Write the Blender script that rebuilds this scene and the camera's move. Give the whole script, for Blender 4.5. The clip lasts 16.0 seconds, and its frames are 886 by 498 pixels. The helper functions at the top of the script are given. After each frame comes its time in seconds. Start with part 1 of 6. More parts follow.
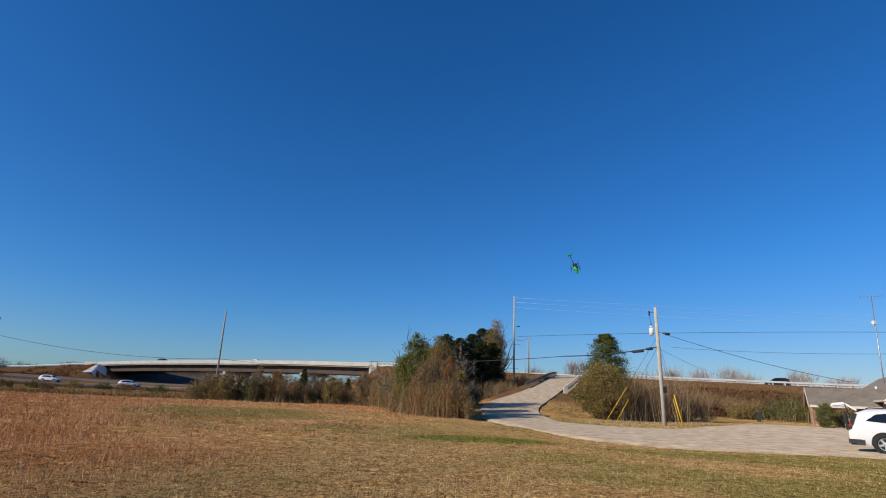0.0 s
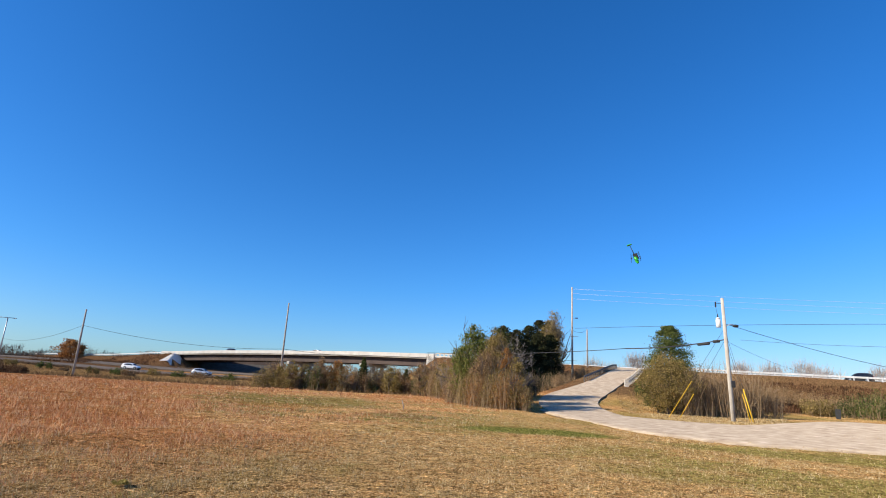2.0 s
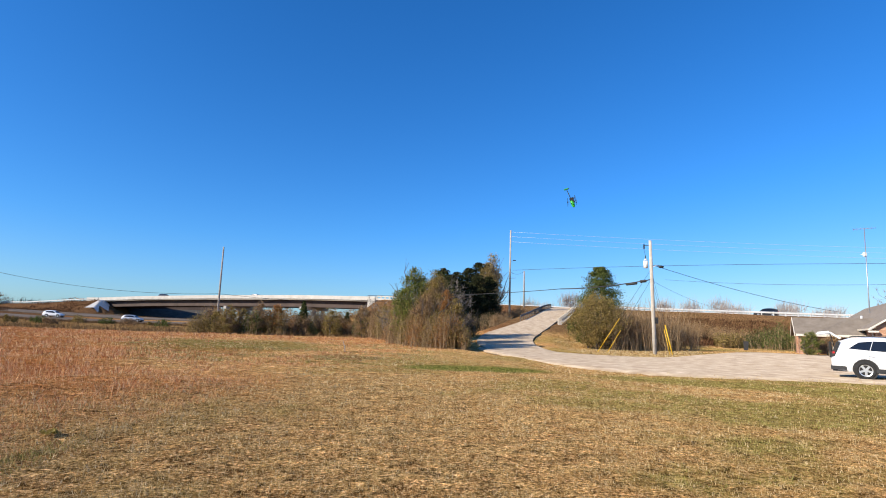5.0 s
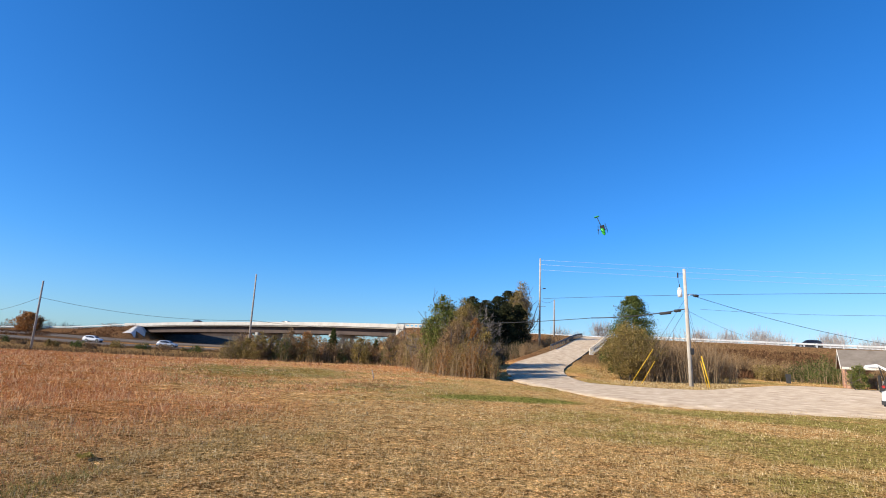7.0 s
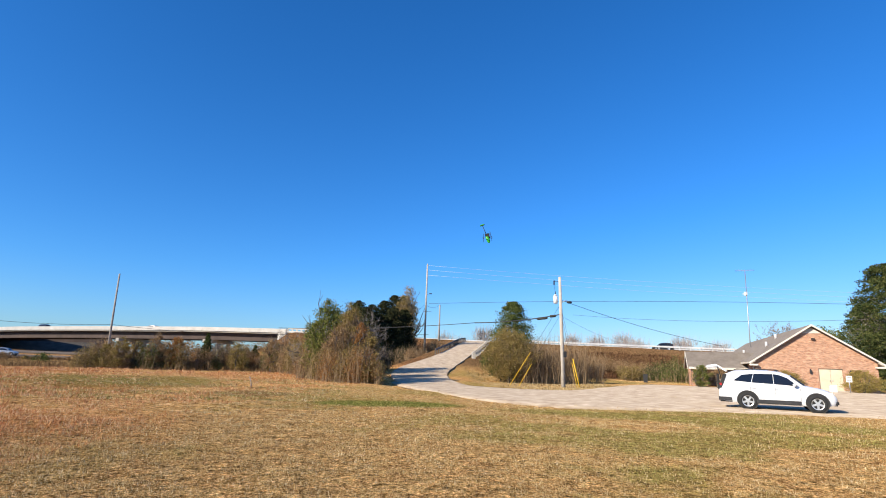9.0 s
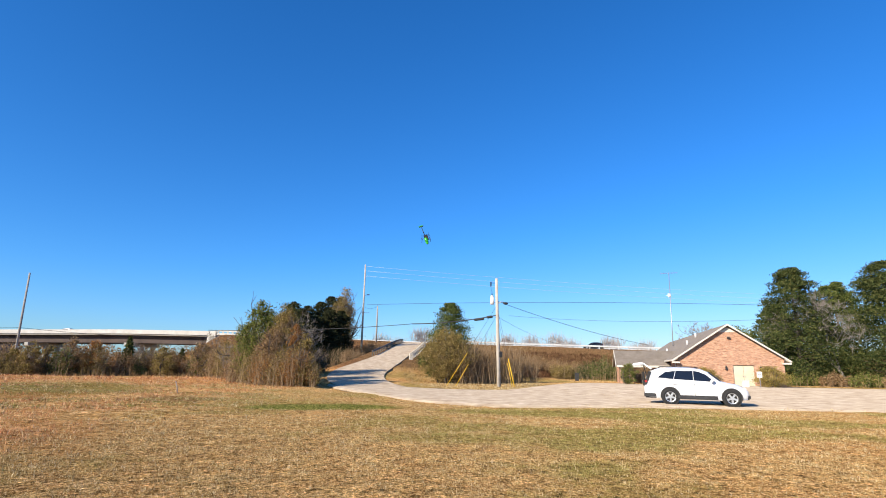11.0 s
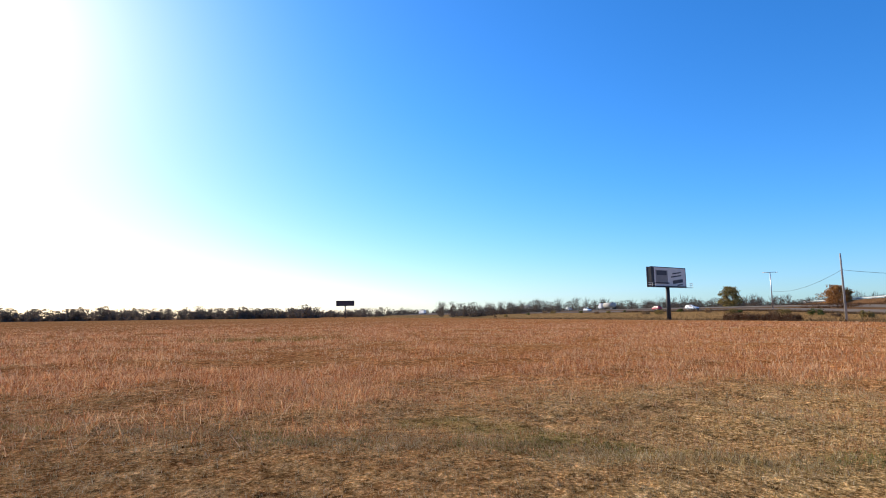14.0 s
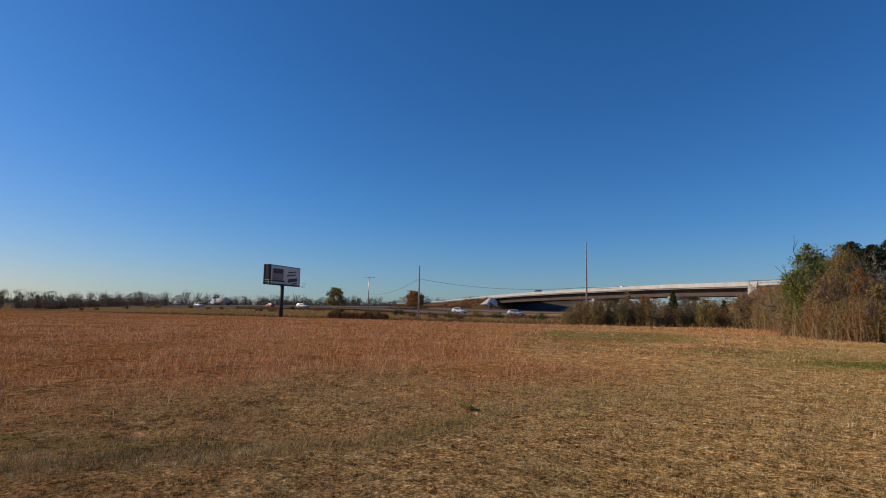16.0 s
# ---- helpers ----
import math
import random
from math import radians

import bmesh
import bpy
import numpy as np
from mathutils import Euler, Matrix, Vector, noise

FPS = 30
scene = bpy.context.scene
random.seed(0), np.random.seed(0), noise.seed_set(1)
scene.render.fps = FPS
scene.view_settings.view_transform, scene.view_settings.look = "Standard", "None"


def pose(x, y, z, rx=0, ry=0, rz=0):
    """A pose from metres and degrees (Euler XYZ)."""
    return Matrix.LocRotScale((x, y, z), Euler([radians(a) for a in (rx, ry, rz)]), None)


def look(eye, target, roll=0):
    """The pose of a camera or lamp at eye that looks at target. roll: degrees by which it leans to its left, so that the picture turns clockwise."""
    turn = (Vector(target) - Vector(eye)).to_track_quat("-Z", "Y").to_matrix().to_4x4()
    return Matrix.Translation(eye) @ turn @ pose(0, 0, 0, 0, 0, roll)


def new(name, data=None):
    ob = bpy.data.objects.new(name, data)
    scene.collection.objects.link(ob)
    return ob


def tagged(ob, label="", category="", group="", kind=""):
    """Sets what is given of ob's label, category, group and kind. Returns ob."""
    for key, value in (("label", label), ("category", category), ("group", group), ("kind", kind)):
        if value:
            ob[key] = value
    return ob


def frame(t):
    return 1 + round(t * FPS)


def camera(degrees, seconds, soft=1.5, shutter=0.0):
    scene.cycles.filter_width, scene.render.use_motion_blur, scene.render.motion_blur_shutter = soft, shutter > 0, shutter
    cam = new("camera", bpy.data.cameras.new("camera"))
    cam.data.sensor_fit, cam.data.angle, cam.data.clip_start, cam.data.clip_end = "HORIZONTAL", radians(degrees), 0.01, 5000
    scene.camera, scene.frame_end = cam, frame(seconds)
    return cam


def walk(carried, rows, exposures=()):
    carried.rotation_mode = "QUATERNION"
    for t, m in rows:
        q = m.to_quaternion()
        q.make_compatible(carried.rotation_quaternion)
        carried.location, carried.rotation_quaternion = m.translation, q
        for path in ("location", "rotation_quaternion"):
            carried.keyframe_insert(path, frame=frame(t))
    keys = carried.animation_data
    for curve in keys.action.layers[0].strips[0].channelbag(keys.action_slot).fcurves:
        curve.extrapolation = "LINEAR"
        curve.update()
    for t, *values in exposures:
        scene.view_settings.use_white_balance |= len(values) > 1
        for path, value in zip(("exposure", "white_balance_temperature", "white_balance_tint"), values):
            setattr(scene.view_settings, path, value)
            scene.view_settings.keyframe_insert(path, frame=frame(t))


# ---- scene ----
cam = camera(78.29, 16.0, soft=1.0)
EYE = (0.0, 0.0, 1.5)
ROWS = [  # seconds, bearing, tilt up, lean to the left
    (0.0, -0.00, 15.22, 2.42),
    (0.5, 2.52, 17.20, 1.81),
    (1.0, -1.14, 12.02, 2.28),
    (1.5, -7.27, 10.21, 1.65),
    (2.0, -5.96, 14.07, 3.16),
    (2.4, 1.33, 13.44, 2.91),
    (2.5, 2.95, 12.52, 2.99),
    (3.0, 7.96, 8.65, 1.98),
    (3.5, 7.70, 8.07, 1.77),
    (4.0, 6.18, 9.90, 1.94),
    (4.5, 4.25, 8.84, 2.08),
    (4.7, 2.64, 8.41, 1.94),
    (6.8, -3.25, 10.23, 2.46),
    (7.0, -2.56, 11.19, 2.59),
    (7.3, -0.46, 12.33, 2.91),
    (7.5, 0.86, 12.19, 2.96),
    (8.0, 2.77, 12.83, 3.09),
    (8.5, 4.99, 12.94, 2.79),
    (9.0, 9.38, 12.12, 1.84),
    (9.2, 9.49, 12.09, 1.59),
    (11.3, 16.37, 12.32, 1.05),
    (11.5, 11.50, 11.19, 1.01),
    (12.0, -4.60, 9.85, -0.34),
    (12.5, -22.74, 10.00, -2.68),
    (13.0, -39.36, 8.98, -2.15),
    (13.5, -57.63, 8.05, -1.69),
    (14.0, -75.00, 6.92, -0.67),
    (14.5, -90.77, 3.70, 1.32),
    (15.0, -91.61, 2.16, 2.36),
    (15.5, -69.58, 3.44, 2.72),
    (16.0, -36.29, 6.59, 0.79),
]


def bearing(az, dist, z=0.0):
    """A place by compass bearing from the viewer, distance and height."""
    a = radians(az)
    return Vector((dist * math.sin(a), dist * math.cos(a), z))


def aim(az, tilt, lean):
    d = bearing(az, math.cos(radians(tilt)), math.sin(radians(tilt)))
    return look(EYE, Vector(EYE) + d, lean)


walk(cam, [(t, aim(a, b, c)) for t, a, b, c in ROWS],
     exposures=[(0.0, -0.17, 6500, 10), (1.5, 0.4, 6500, 10), (3.5, 0.48, 6500, 10), (9.0, 0.5, 6500, 10), (12.0, 0.63, 6500, 10), (12.8, 0.72, 6600, 11),
                (13.5, 0.8, 6700, 12), (14.2, 0.58, 6700, 9), (14.6, 0.24, 6800, 8), (15.0, 0.03, 6900, 8), (15.5, -0.13, 7000, 10), (16.0, -0.28, 7100, 14)])

# ---- daylight ----
SUN_AZ, SUN_EL = -118.0, 27.0
world = bpy.data.worlds.new("sky")
scene.world = world
world.use_nodes = True
wn = world.node_tree
sky = wn.nodes.new("ShaderNodeTexSky")
sky.sky_type = "NISHITA"
sky.sun_disc = False
sky.sun_elevation = radians(SUN_EL)
sky.sun_rotation = radians(SUN_AZ)
sky.altitude, sky.air_density, sky.dust_density, sky.ozone_density = 100, 1.0, 0.48, 3.0
bg = wn.nodes["Background"]
bg.inputs["Strength"].default_value = 0.088
tint = wn.nodes.new("ShaderNodeMix")
tint.data_type, tint.blend_type = "RGBA", "MULTIPLY"
grey = wn.nodes.new("ShaderNodeRGBToBW")
wn.links.new(sky.outputs[0], grey.inputs[0])
pale = wn.nodes.new("ShaderNodeMapRange")
pale.inputs["From Min"].default_value, pale.inputs["From Max"].default_value = 3.4, 9.0
wn.links.new(grey.outputs[0], pale.inputs["Value"])
cast = wn.nodes.new("ShaderNodeMix")
cast.data_type = "RGBA"
cast.inputs["A"].default_value, cast.inputs["B"].default_value = (0.6, 0.95, 1.4, 1.0), (0.77, 0.83, 1.02, 1.0)
wn.links.new(pale.outputs[0], cast.inputs["Factor"])
tint.inputs["Factor"].default_value = 1.0
wn.links.new(cast.outputs["Result"], tint.inputs["B"])
deep = wn.nodes.new("ShaderNodeHueSaturation")
deep.inputs["Saturation"].default_value, deep.inputs["Value"].default_value = 1.1, 1.12
wn.links.new(sky.outputs[0], tint.inputs["A"])
wn.links.new(tint.outputs["Result"], deep.inputs["Color"])
wn.links.new(deep.outputs["Color"], bg.inputs["Color"])
sun = new("sun", bpy.data.lights.new("sun", "SUN"))
sun.data.energy, sun.data.angle, sun.data.color = 5.0, radians(0.53), (1.0, 0.89, 0.72)
sun.matrix_world = look(bearing(SUN_AZ, math.cos(radians(SUN_EL)) * 100, math.sin(radians(SUN_EL)) * 100), (0, 0, 0))


# ---- materials ----
def material(name, colors, scale=1.0, rough=0.9, metal=0.0, bump=0.0, bump_scale=None, island=0.0, objvar=0.0,
             trans=0.0, coords="Object", spec=0.3, detail=6.0):
    """Noise-mottled surface: colours along a ramp, at two scales, with relief."""
    m = bpy.data.materials.new(name)
    m.use_nodes = True
    t = m.node_tree
    n, l = t.nodes, t.links
    bsdf = n["Principled BSDF"]
    bsdf.inputs["Roughness"].default_value = rough
    bsdf.inputs["Metallic"].default_value = metal
    bsdf.inputs["Diffuse Roughness"].default_value = 0.2 if trans or rough < 0.86 else 0.6
    bsdf.inputs["Specular IOR Level"].default_value = spec
    tc = n.new("ShaderNodeTexCoord")
    nz = n.new("ShaderNodeTexNoise")
    nz.inputs["Scale"].default_value = scale
    nz.inputs["Detail"].default_value = detail
    nz.inputs["Roughness"].default_value = 0.65
    l.new(tc.outputs[coords], nz.inputs["Vector"])
    fac = nz.outputs["Fac"]
    if island or objvar:
        src = n.new("ShaderNodeNewGeometry").outputs["Random Per Island"] if island else n.new("ShaderNodeObjectInfo").outputs["Random"]
        mx = n.new("ShaderNodeMix")
        mx.inputs["Factor"].default_value = island or objvar
        l.new(fac, mx.inputs["A"])
        l.new(src, mx.inputs["B"])
        fac = mx.outputs["Result"]
    rp = n.new("ShaderNodeValToRGB")
    el = rp.color_ramp.elements
    lo, hi = (0.3, 0.7) if not (island or objvar) else (0.2, 0.8)
    el[0].position, el[1].position = lo, hi
    el[0].color, el[1].color = (*colors[0], 1), (*colors[-1], 1)
    for i, c in enumerate(colors[1:-1]):
        el.new(lo + (hi - lo) * (i + 1) / (len(colors) - 1)).color = (*c, 1)
    l.new(fac, rp.inputs["Fac"])
    l.new(rp.outputs["Color"], bsdf.inputs["Base Color"])
    if bump:
        nb = n.new("ShaderNodeTexNoise")
        nb.inputs["Scale"].default_value = bump_scale or scale * 6
        nb.inputs["Detail"].default_value = 4
        l.new(tc.outputs[coords], nb.inputs["Vector"])
        bp = n.new("ShaderNodeBump")
        bp.inputs["Strength"].default_value = bump
        bp.inputs["Distance"].default_value = 0.05
        l.new(nb.outputs["Fac"], bp.inputs["Height"])
        l.new(bp.outputs["Normal"], bsdf.inputs["Normal"])
    if trans:
        tr = n.new("ShaderNodeBsdfTranslucent")
        l.new(rp.outputs["Color"], tr.inputs["Color"])
        ms = n.new("ShaderNodeMixShader")
        ms.inputs["Fac"].default_value = trans
        l.new(bsdf.outputs[0], ms.inputs[1])
        l.new(tr.outputs[0], ms.inputs[2])
        l.new(ms.outputs[0], n["Material Output"].inputs["Surface"])
    return m


M = {
    "gravel": material("gravel", [(0.25, 0.18, 0.12), (0.4, 0.31, 0.22), (0.48, 0.385, 0.28), (0.63, 0.52, 0.4)], 1.3, bump=0.5, bump_scale=9, detail=14, spec=0.03),
    "asphalt": material("asphalt", [(0.1, 0.1, 0.1), (0.16, 0.155, 0.15)], 0.3, bump=0.2, bump_scale=20, spec=0.03),
    "highway": material("highway", [(0.17, 0.13, 0.1), (0.25, 0.2, 0.155)], 0.2, bump=0.2, bump_scale=14, spec=0.0),
    "concrete": material("concrete", [(0.42, 0.39, 0.34), (0.56, 0.53, 0.47)], 0.4, bump=0.2, bump_scale=8),
    "pale_concrete": material("pale_concrete", [(0.58, 0.55, 0.49), (0.74, 0.71, 0.65)], 0.5, bump=0.2, bump_scale=8),
    # paving under the deck: near-black colour carries the deck's shadow
    "shaded_paving": material("shaded_paving", [(0.06, 0.055, 0.05), (0.11, 0.1, 0.09)], 0.6, bump=0.3, bump_scale=4),
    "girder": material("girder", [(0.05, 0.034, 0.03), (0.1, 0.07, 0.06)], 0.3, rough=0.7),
    "bark": material("bark", [(0.07, 0.055, 0.045), (0.16, 0.13, 0.11)], 3, bump=0.6),
    "pale_bark": material("pale_bark", [(0.16, 0.14, 0.12), (0.3, 0.27, 0.24)], 3, bump=0.6),
    "wood_pole": material("wood_pole", [(0.3, 0.26, 0.22), (0.5, 0.45, 0.4)], 2, bump=0.3),
    "pale_pole": material("pale_pole", [(0.42, 0.37, 0.31), (0.6, 0.55, 0.48)], 2, bump=0.3),
    "grey_steel": material("grey_steel", [(0.35, 0.35, 0.36), (0.5, 0.5, 0.51)], 4, rough=0.45, metal=0.7),
    "galvanised": material("galvanised", [(0.58, 0.58, 0.57), (0.74, 0.73, 0.71)], 3, rough=0.5, metal=0.15),
    # rail steel darkened to give the shaded side that faces the viewer
    "shaded_weathered_rail": material("shaded_weathered_rail", [(0.09, 0.075, 0.062), (0.2, 0.175, 0.15)], 3, rough=0.7),
    "yellow_plastic": material("yellow_plastic", [(0.75, 0.45, 0.02), (0.85, 0.55, 0.04)], 3, rough=0.4),
    "cable": material("cable", [(0.03, 0.03, 0.03), (0.06, 0.06, 0.06)], 2, rough=0.6),
    "bare_wire": material("bare_wire", [(0.6, 0.61, 0.63), (0.7, 0.71, 0.73)], 2, rough=0.5),
    "shingle": material("shingle", [(0.15, 0.125, 0.1), (0.24, 0.205, 0.17)], 1.2, bump=0.5, bump_scale=14),
    "white_trim": material("white_trim", [(0.7, 0.69, 0.66), (0.8, 0.79, 0.76)], 1.5, rough=0.6),
    "cream_trim": material("cream_trim", [(0.6, 0.55, 0.46), (0.72, 0.67, 0.58)], 1.5, rough=0.6),
    # gravel colour raised to stand in for sun this slope doesn't get
    "gravel_slope": material("gravel_slope", [(0.48, 0.45, 0.41), (0.7, 0.67, 0.62)], 0.8, bump=0.4, bump_scale=5),
    "cream_door": material("cream_door", [(0.6, 0.52, 0.38), (0.68, 0.6, 0.45)], 1.5, rough=0.6),
    "car_white": material("car_white", [(0.76, 0.76, 0.76), (0.8, 0.8, 0.8)], 0.5, rough=0.22, spec=0.6),
    "car_red": material("car_red", [(0.4, 0.02, 0.03), (0.5, 0.03, 0.04)], 0.5, rough=0.25, spec=0.6),
    "car_dark": material("car_dark", [(0.02, 0.022, 0.025), (0.04, 0.042, 0.045)], 0.5, rough=0.25, spec=0.6),
    "car_silver": material("car_silver", [(0.4, 0.41, 0.42), (0.5, 0.51, 0.52)], 0.5, rough=0.3, metal=0.5),
    "cladding": material("cladding", [(0.025, 0.025, 0.027), (0.05, 0.05, 0.052)], 4, rough=0.6),
    "rubber": material("rubber", [(0.018, 0.018, 0.018), (0.035, 0.035, 0.035)], 8, rough=0.85),
    "alloy": material("alloy", [(0.6, 0.6, 0.6), (0.72, 0.72, 0.72)], 4, rough=0.3, metal=0.7),
    "tinted_glass": material("tinted_glass", [(0.008, 0.009, 0.01), (0.014, 0.015, 0.017)], 1, rough=0.05, spec=0.8),
    "lamp_red": material("lamp_red", [(0.45, 0.02, 0.02), (0.55, 0.03, 0.03)], 2, rough=0.2),
    "lamp_clear": material("lamp_clear", [(0.6, 0.6, 0.6), (0.75, 0.75, 0.75)], 2, rough=0.1, spec=0.7),
    "dark_void": material("dark_void", [(0.02, 0.02, 0.02), (0.04, 0.037, 0.035)], 3, rough=0.8),
    "billboard_steel": material("billboard_steel", [(0.02, 0.022, 0.028), (0.045, 0.047, 0.055)], 1, rough=0.6),
    "poster_white": material("poster_white", [(0.5, 0.49, 0.47), (0.6, 0.585, 0.56)], 0.4, rough=0.6),
    "poster_grey": material("poster_grey", [(0.17, 0.165, 0.16), (0.24, 0.235, 0.23)], 0.6, rough=0.6),
    "poster_dark": material("poster_dark", [(0.03, 0.03, 0.04), (0.07, 0.07, 0.08)], 0.6, rough=0.6),
    "heli_green": material("heli_green", [(0.03, 0.36, 0.03), (0.06, 0.48, 0.05)], 4, rough=0.3),
    "heli_black": material("heli_black", [(0.015, 0.015, 0.015), (0.03, 0.03, 0.03)], 4, rough=0.5),
    # foliage and grass
    "leaf_green": material("leaf_green", [(0.05, 0.07, 0.018), (0.15, 0.175, 0.042), (0.3, 0.28, 0.085)], 0.6, island=0.6, trans=0.2, spec=0.03, rough=1.0),
    # dark green, deepened further to hold the dense crowns' own shadow
    "leaf_dark": material("leaf_dark", [(0.012, 0.018, 0.01), (0.036, 0.042, 0.02), (0.1, 0.095, 0.042)], 0.5, island=0.45, trans=0.08, spec=0.03, rough=1.0),
    "leaf_conifer": material("leaf_conifer", [(0.022, 0.038, 0.015), (0.065, 0.085, 0.028), (0.155, 0.155, 0.05)], 0.5, island=0.6, trans=0.12, spec=0.03, rough=1.0),
    "leaf_cedar": material("leaf_cedar", [(0.035, 0.06, 0.02), (0.1, 0.13, 0.036), (0.21, 0.215, 0.065)], 0.5, island=0.6, trans=0.15, spec=0.03, rough=1.0),
    "leaf_olive": material("leaf_olive", [(0.1, 0.075, 0.026), (0.2, 0.15, 0.048), (0.33, 0.24, 0.085), (0.5, 0.37, 0.14)], 0.7, island=0.6, trans=0.25, spec=0.03, rough=1.0),
    "leaf_rust": material("leaf_rust", [(0.15, 0.07, 0.028), (0.33, 0.15, 0.052), (0.5, 0.27, 0.1)], 0.7, island=0.6, trans=0.25, spec=0.03, rough=1.0),
    "leaf_yellow": material("leaf_yellow", [(0.22, 0.17, 0.045), (0.36, 0.27, 0.075), (0.46, 0.38, 0.14)], 0.7, island=0.5, trans=0.3, spec=0.03, rough=1.0),
    "leaf_brown": material("leaf_brown", [(0.14, 0.085, 0.042), (0.3, 0.19, 0.095), (0.48, 0.32, 0.17)], 0.6, island=0.6, trans=0.2, spec=0.03, rough=1.0),
    "leaf_pale": material("leaf_pale", [(0.18, 0.145, 0.07), (0.34, 0.28, 0.15), (0.52, 0.43, 0.26)], 0.6, island=0.5, trans=0.25, spec=0.03, rough=1.0),
    # far woods: distance haze put in as a lighter, greyer leaf colour
    "leaf_hazed": material("leaf_hazed", [(0.07, 0.062, 0.05), (0.125, 0.105, 0.085), (0.19, 0.155, 0.12)], 0.05, island=0.4, trans=0.25, spec=0.03, rough=1.0),
    # field copse: leaf colour raised in place of haze
    "leaf_copse": material("leaf_copse", [(0.07, 0.056, 0.045), (0.14, 0.105, 0.08), (0.22, 0.165, 0.115)], 0.1, island=0.4, trans=0.25, spec=0.03, rough=1.0),
    "leaf_grey": material("leaf_grey", [(0.3, 0.26, 0.24), (0.42, 0.38, 0.36), (0.55, 0.5, 0.47)], 0.05, island=0.5, spec=0.03, rough=1.0),
    "twig": material("twig", [(0.19, 0.125, 0.07), (0.42, 0.3, 0.175)], 1, island=0.5),
    "grey_twig": material("grey_twig", [(0.16, 0.135, 0.115), (0.36, 0.32, 0.28)], 1, island=0.5),
    "lawn_blade": material("lawn_blade", [(0.1, 0.05, 0.02), (0.41, 0.255, 0.1), (0.52, 0.395, 0.18), (0.82, 0.66, 0.42)], 1.6, island=0.55, trans=0.06, spec=0.03, rough=1.0),
    "straw": material("straw", [(0.46, 0.26, 0.1), (0.68, 0.46, 0.21), (0.82, 0.64, 0.38)], 0.8, island=0.6, trans=0.15, spec=0.03, rough=1.0),
    "bank_leaf": material("bank_leaf", [(0.075, 0.036, 0.02), (0.135, 0.066, 0.033), (0.21, 0.115, 0.06)], 0.3, island=0.5, trans=0.1, spec=0.03, rough=1.0),
    "green_blade": material("green_blade", [(0.15, 0.15, 0.036), (0.29, 0.265, 0.068), (0.46, 0.385, 0.14)], 0.35, island=0.6, trans=0.0, spec=0.03, rough=1.0),
    "field_blade": material("field_blade", [(0.24, 0.08, 0.032), (0.57, 0.235, 0.095), (0.73, 0.41, 0.195), (0.83, 0.6, 0.35)], 0.5, island=0.55, trans=0.2, spec=0.03, rough=1.0),
    "verge_blade": material("verge_blade", [(0.13, 0.08, 0.04), (0.22, 0.13, 0.06), (0.32, 0.205, 0.1)], 0.1, island=0.5, trans=0.0, spec=0.03, rough=1.0),
}


def brick_material():
    m = bpy.data.materials.new("brickwork")
    m.use_nodes = True
    n, l = m.node_tree.nodes, m.node_tree.links
    tc = n.new("ShaderNodeTexCoord")
    br = n.new("ShaderNodeTexBrick")
    br.inputs["Scale"].default_value = 1.0
    br.inputs["Brick Width"].default_value, br.inputs["Row Height"].default_value = 0.21, 0.075
    br.inputs["Mortar Size"].default_value = 0.006
    br.inputs["Color1"].default_value, br.inputs["Color2"].default_value = (0.38, 0.175, 0.1, 1), (0.56, 0.32, 0.195, 1)
    br.inputs["Mortar"].default_value = (0.46, 0.36, 0.28, 1)
    l.new(tc.outputs["UV"], br.inputs["Vector"])
    # runs of paler and darker bricks along the courses
    st = n.new("ShaderNodeMapping")
    st.inputs["Scale"].default_value = (1.6, 7.0, 1.0)
    l.new(tc.outputs["UV"], st.inputs["Vector"])
    nz = n.new("ShaderNodeTexNoise")
    nz.inputs["Scale"].default_value, nz.inputs["Detail"].default_value, nz.inputs["Roughness"].default_value = 1.0, 5, 0.7
    l.new(st.outputs["Vector"], nz.inputs["Vector"])
    run = n.new("ShaderNodeMapRange")
    run.inputs["From Min"].default_value, run.inputs["From Max"].default_value = 0.32, 0.68
    l.new(nz.outputs["Fac"], run.inputs["Value"])
    mx = n.new("ShaderNodeMix")
    mx.data_type, mx.blend_type = "RGBA", "OVERLAY"
    mx.inputs["Factor"].default_value = 0.32
    l.new(br.outputs["Color"], mx.inputs["A"])
    l.new(run.outputs["Result"], mx.inputs["B"])
    b = n["Principled BSDF"]
    b.inputs["Roughness"].default_value = 0.9
    l.new(mx.outputs["Result"], b.inputs["Base Color"])
    bp = n.new("ShaderNodeBump")
    bp.inputs["Strength"].default_value, bp.inputs["Distance"].default_value = 0.6, 0.01
    l.new(br.outputs["Fac"], bp.inputs["Height"])
    bp.invert = True
    l.new(bp.outputs["Normal"], b.inputs["Normal"])
    return m


M["brick"] = brick_material()


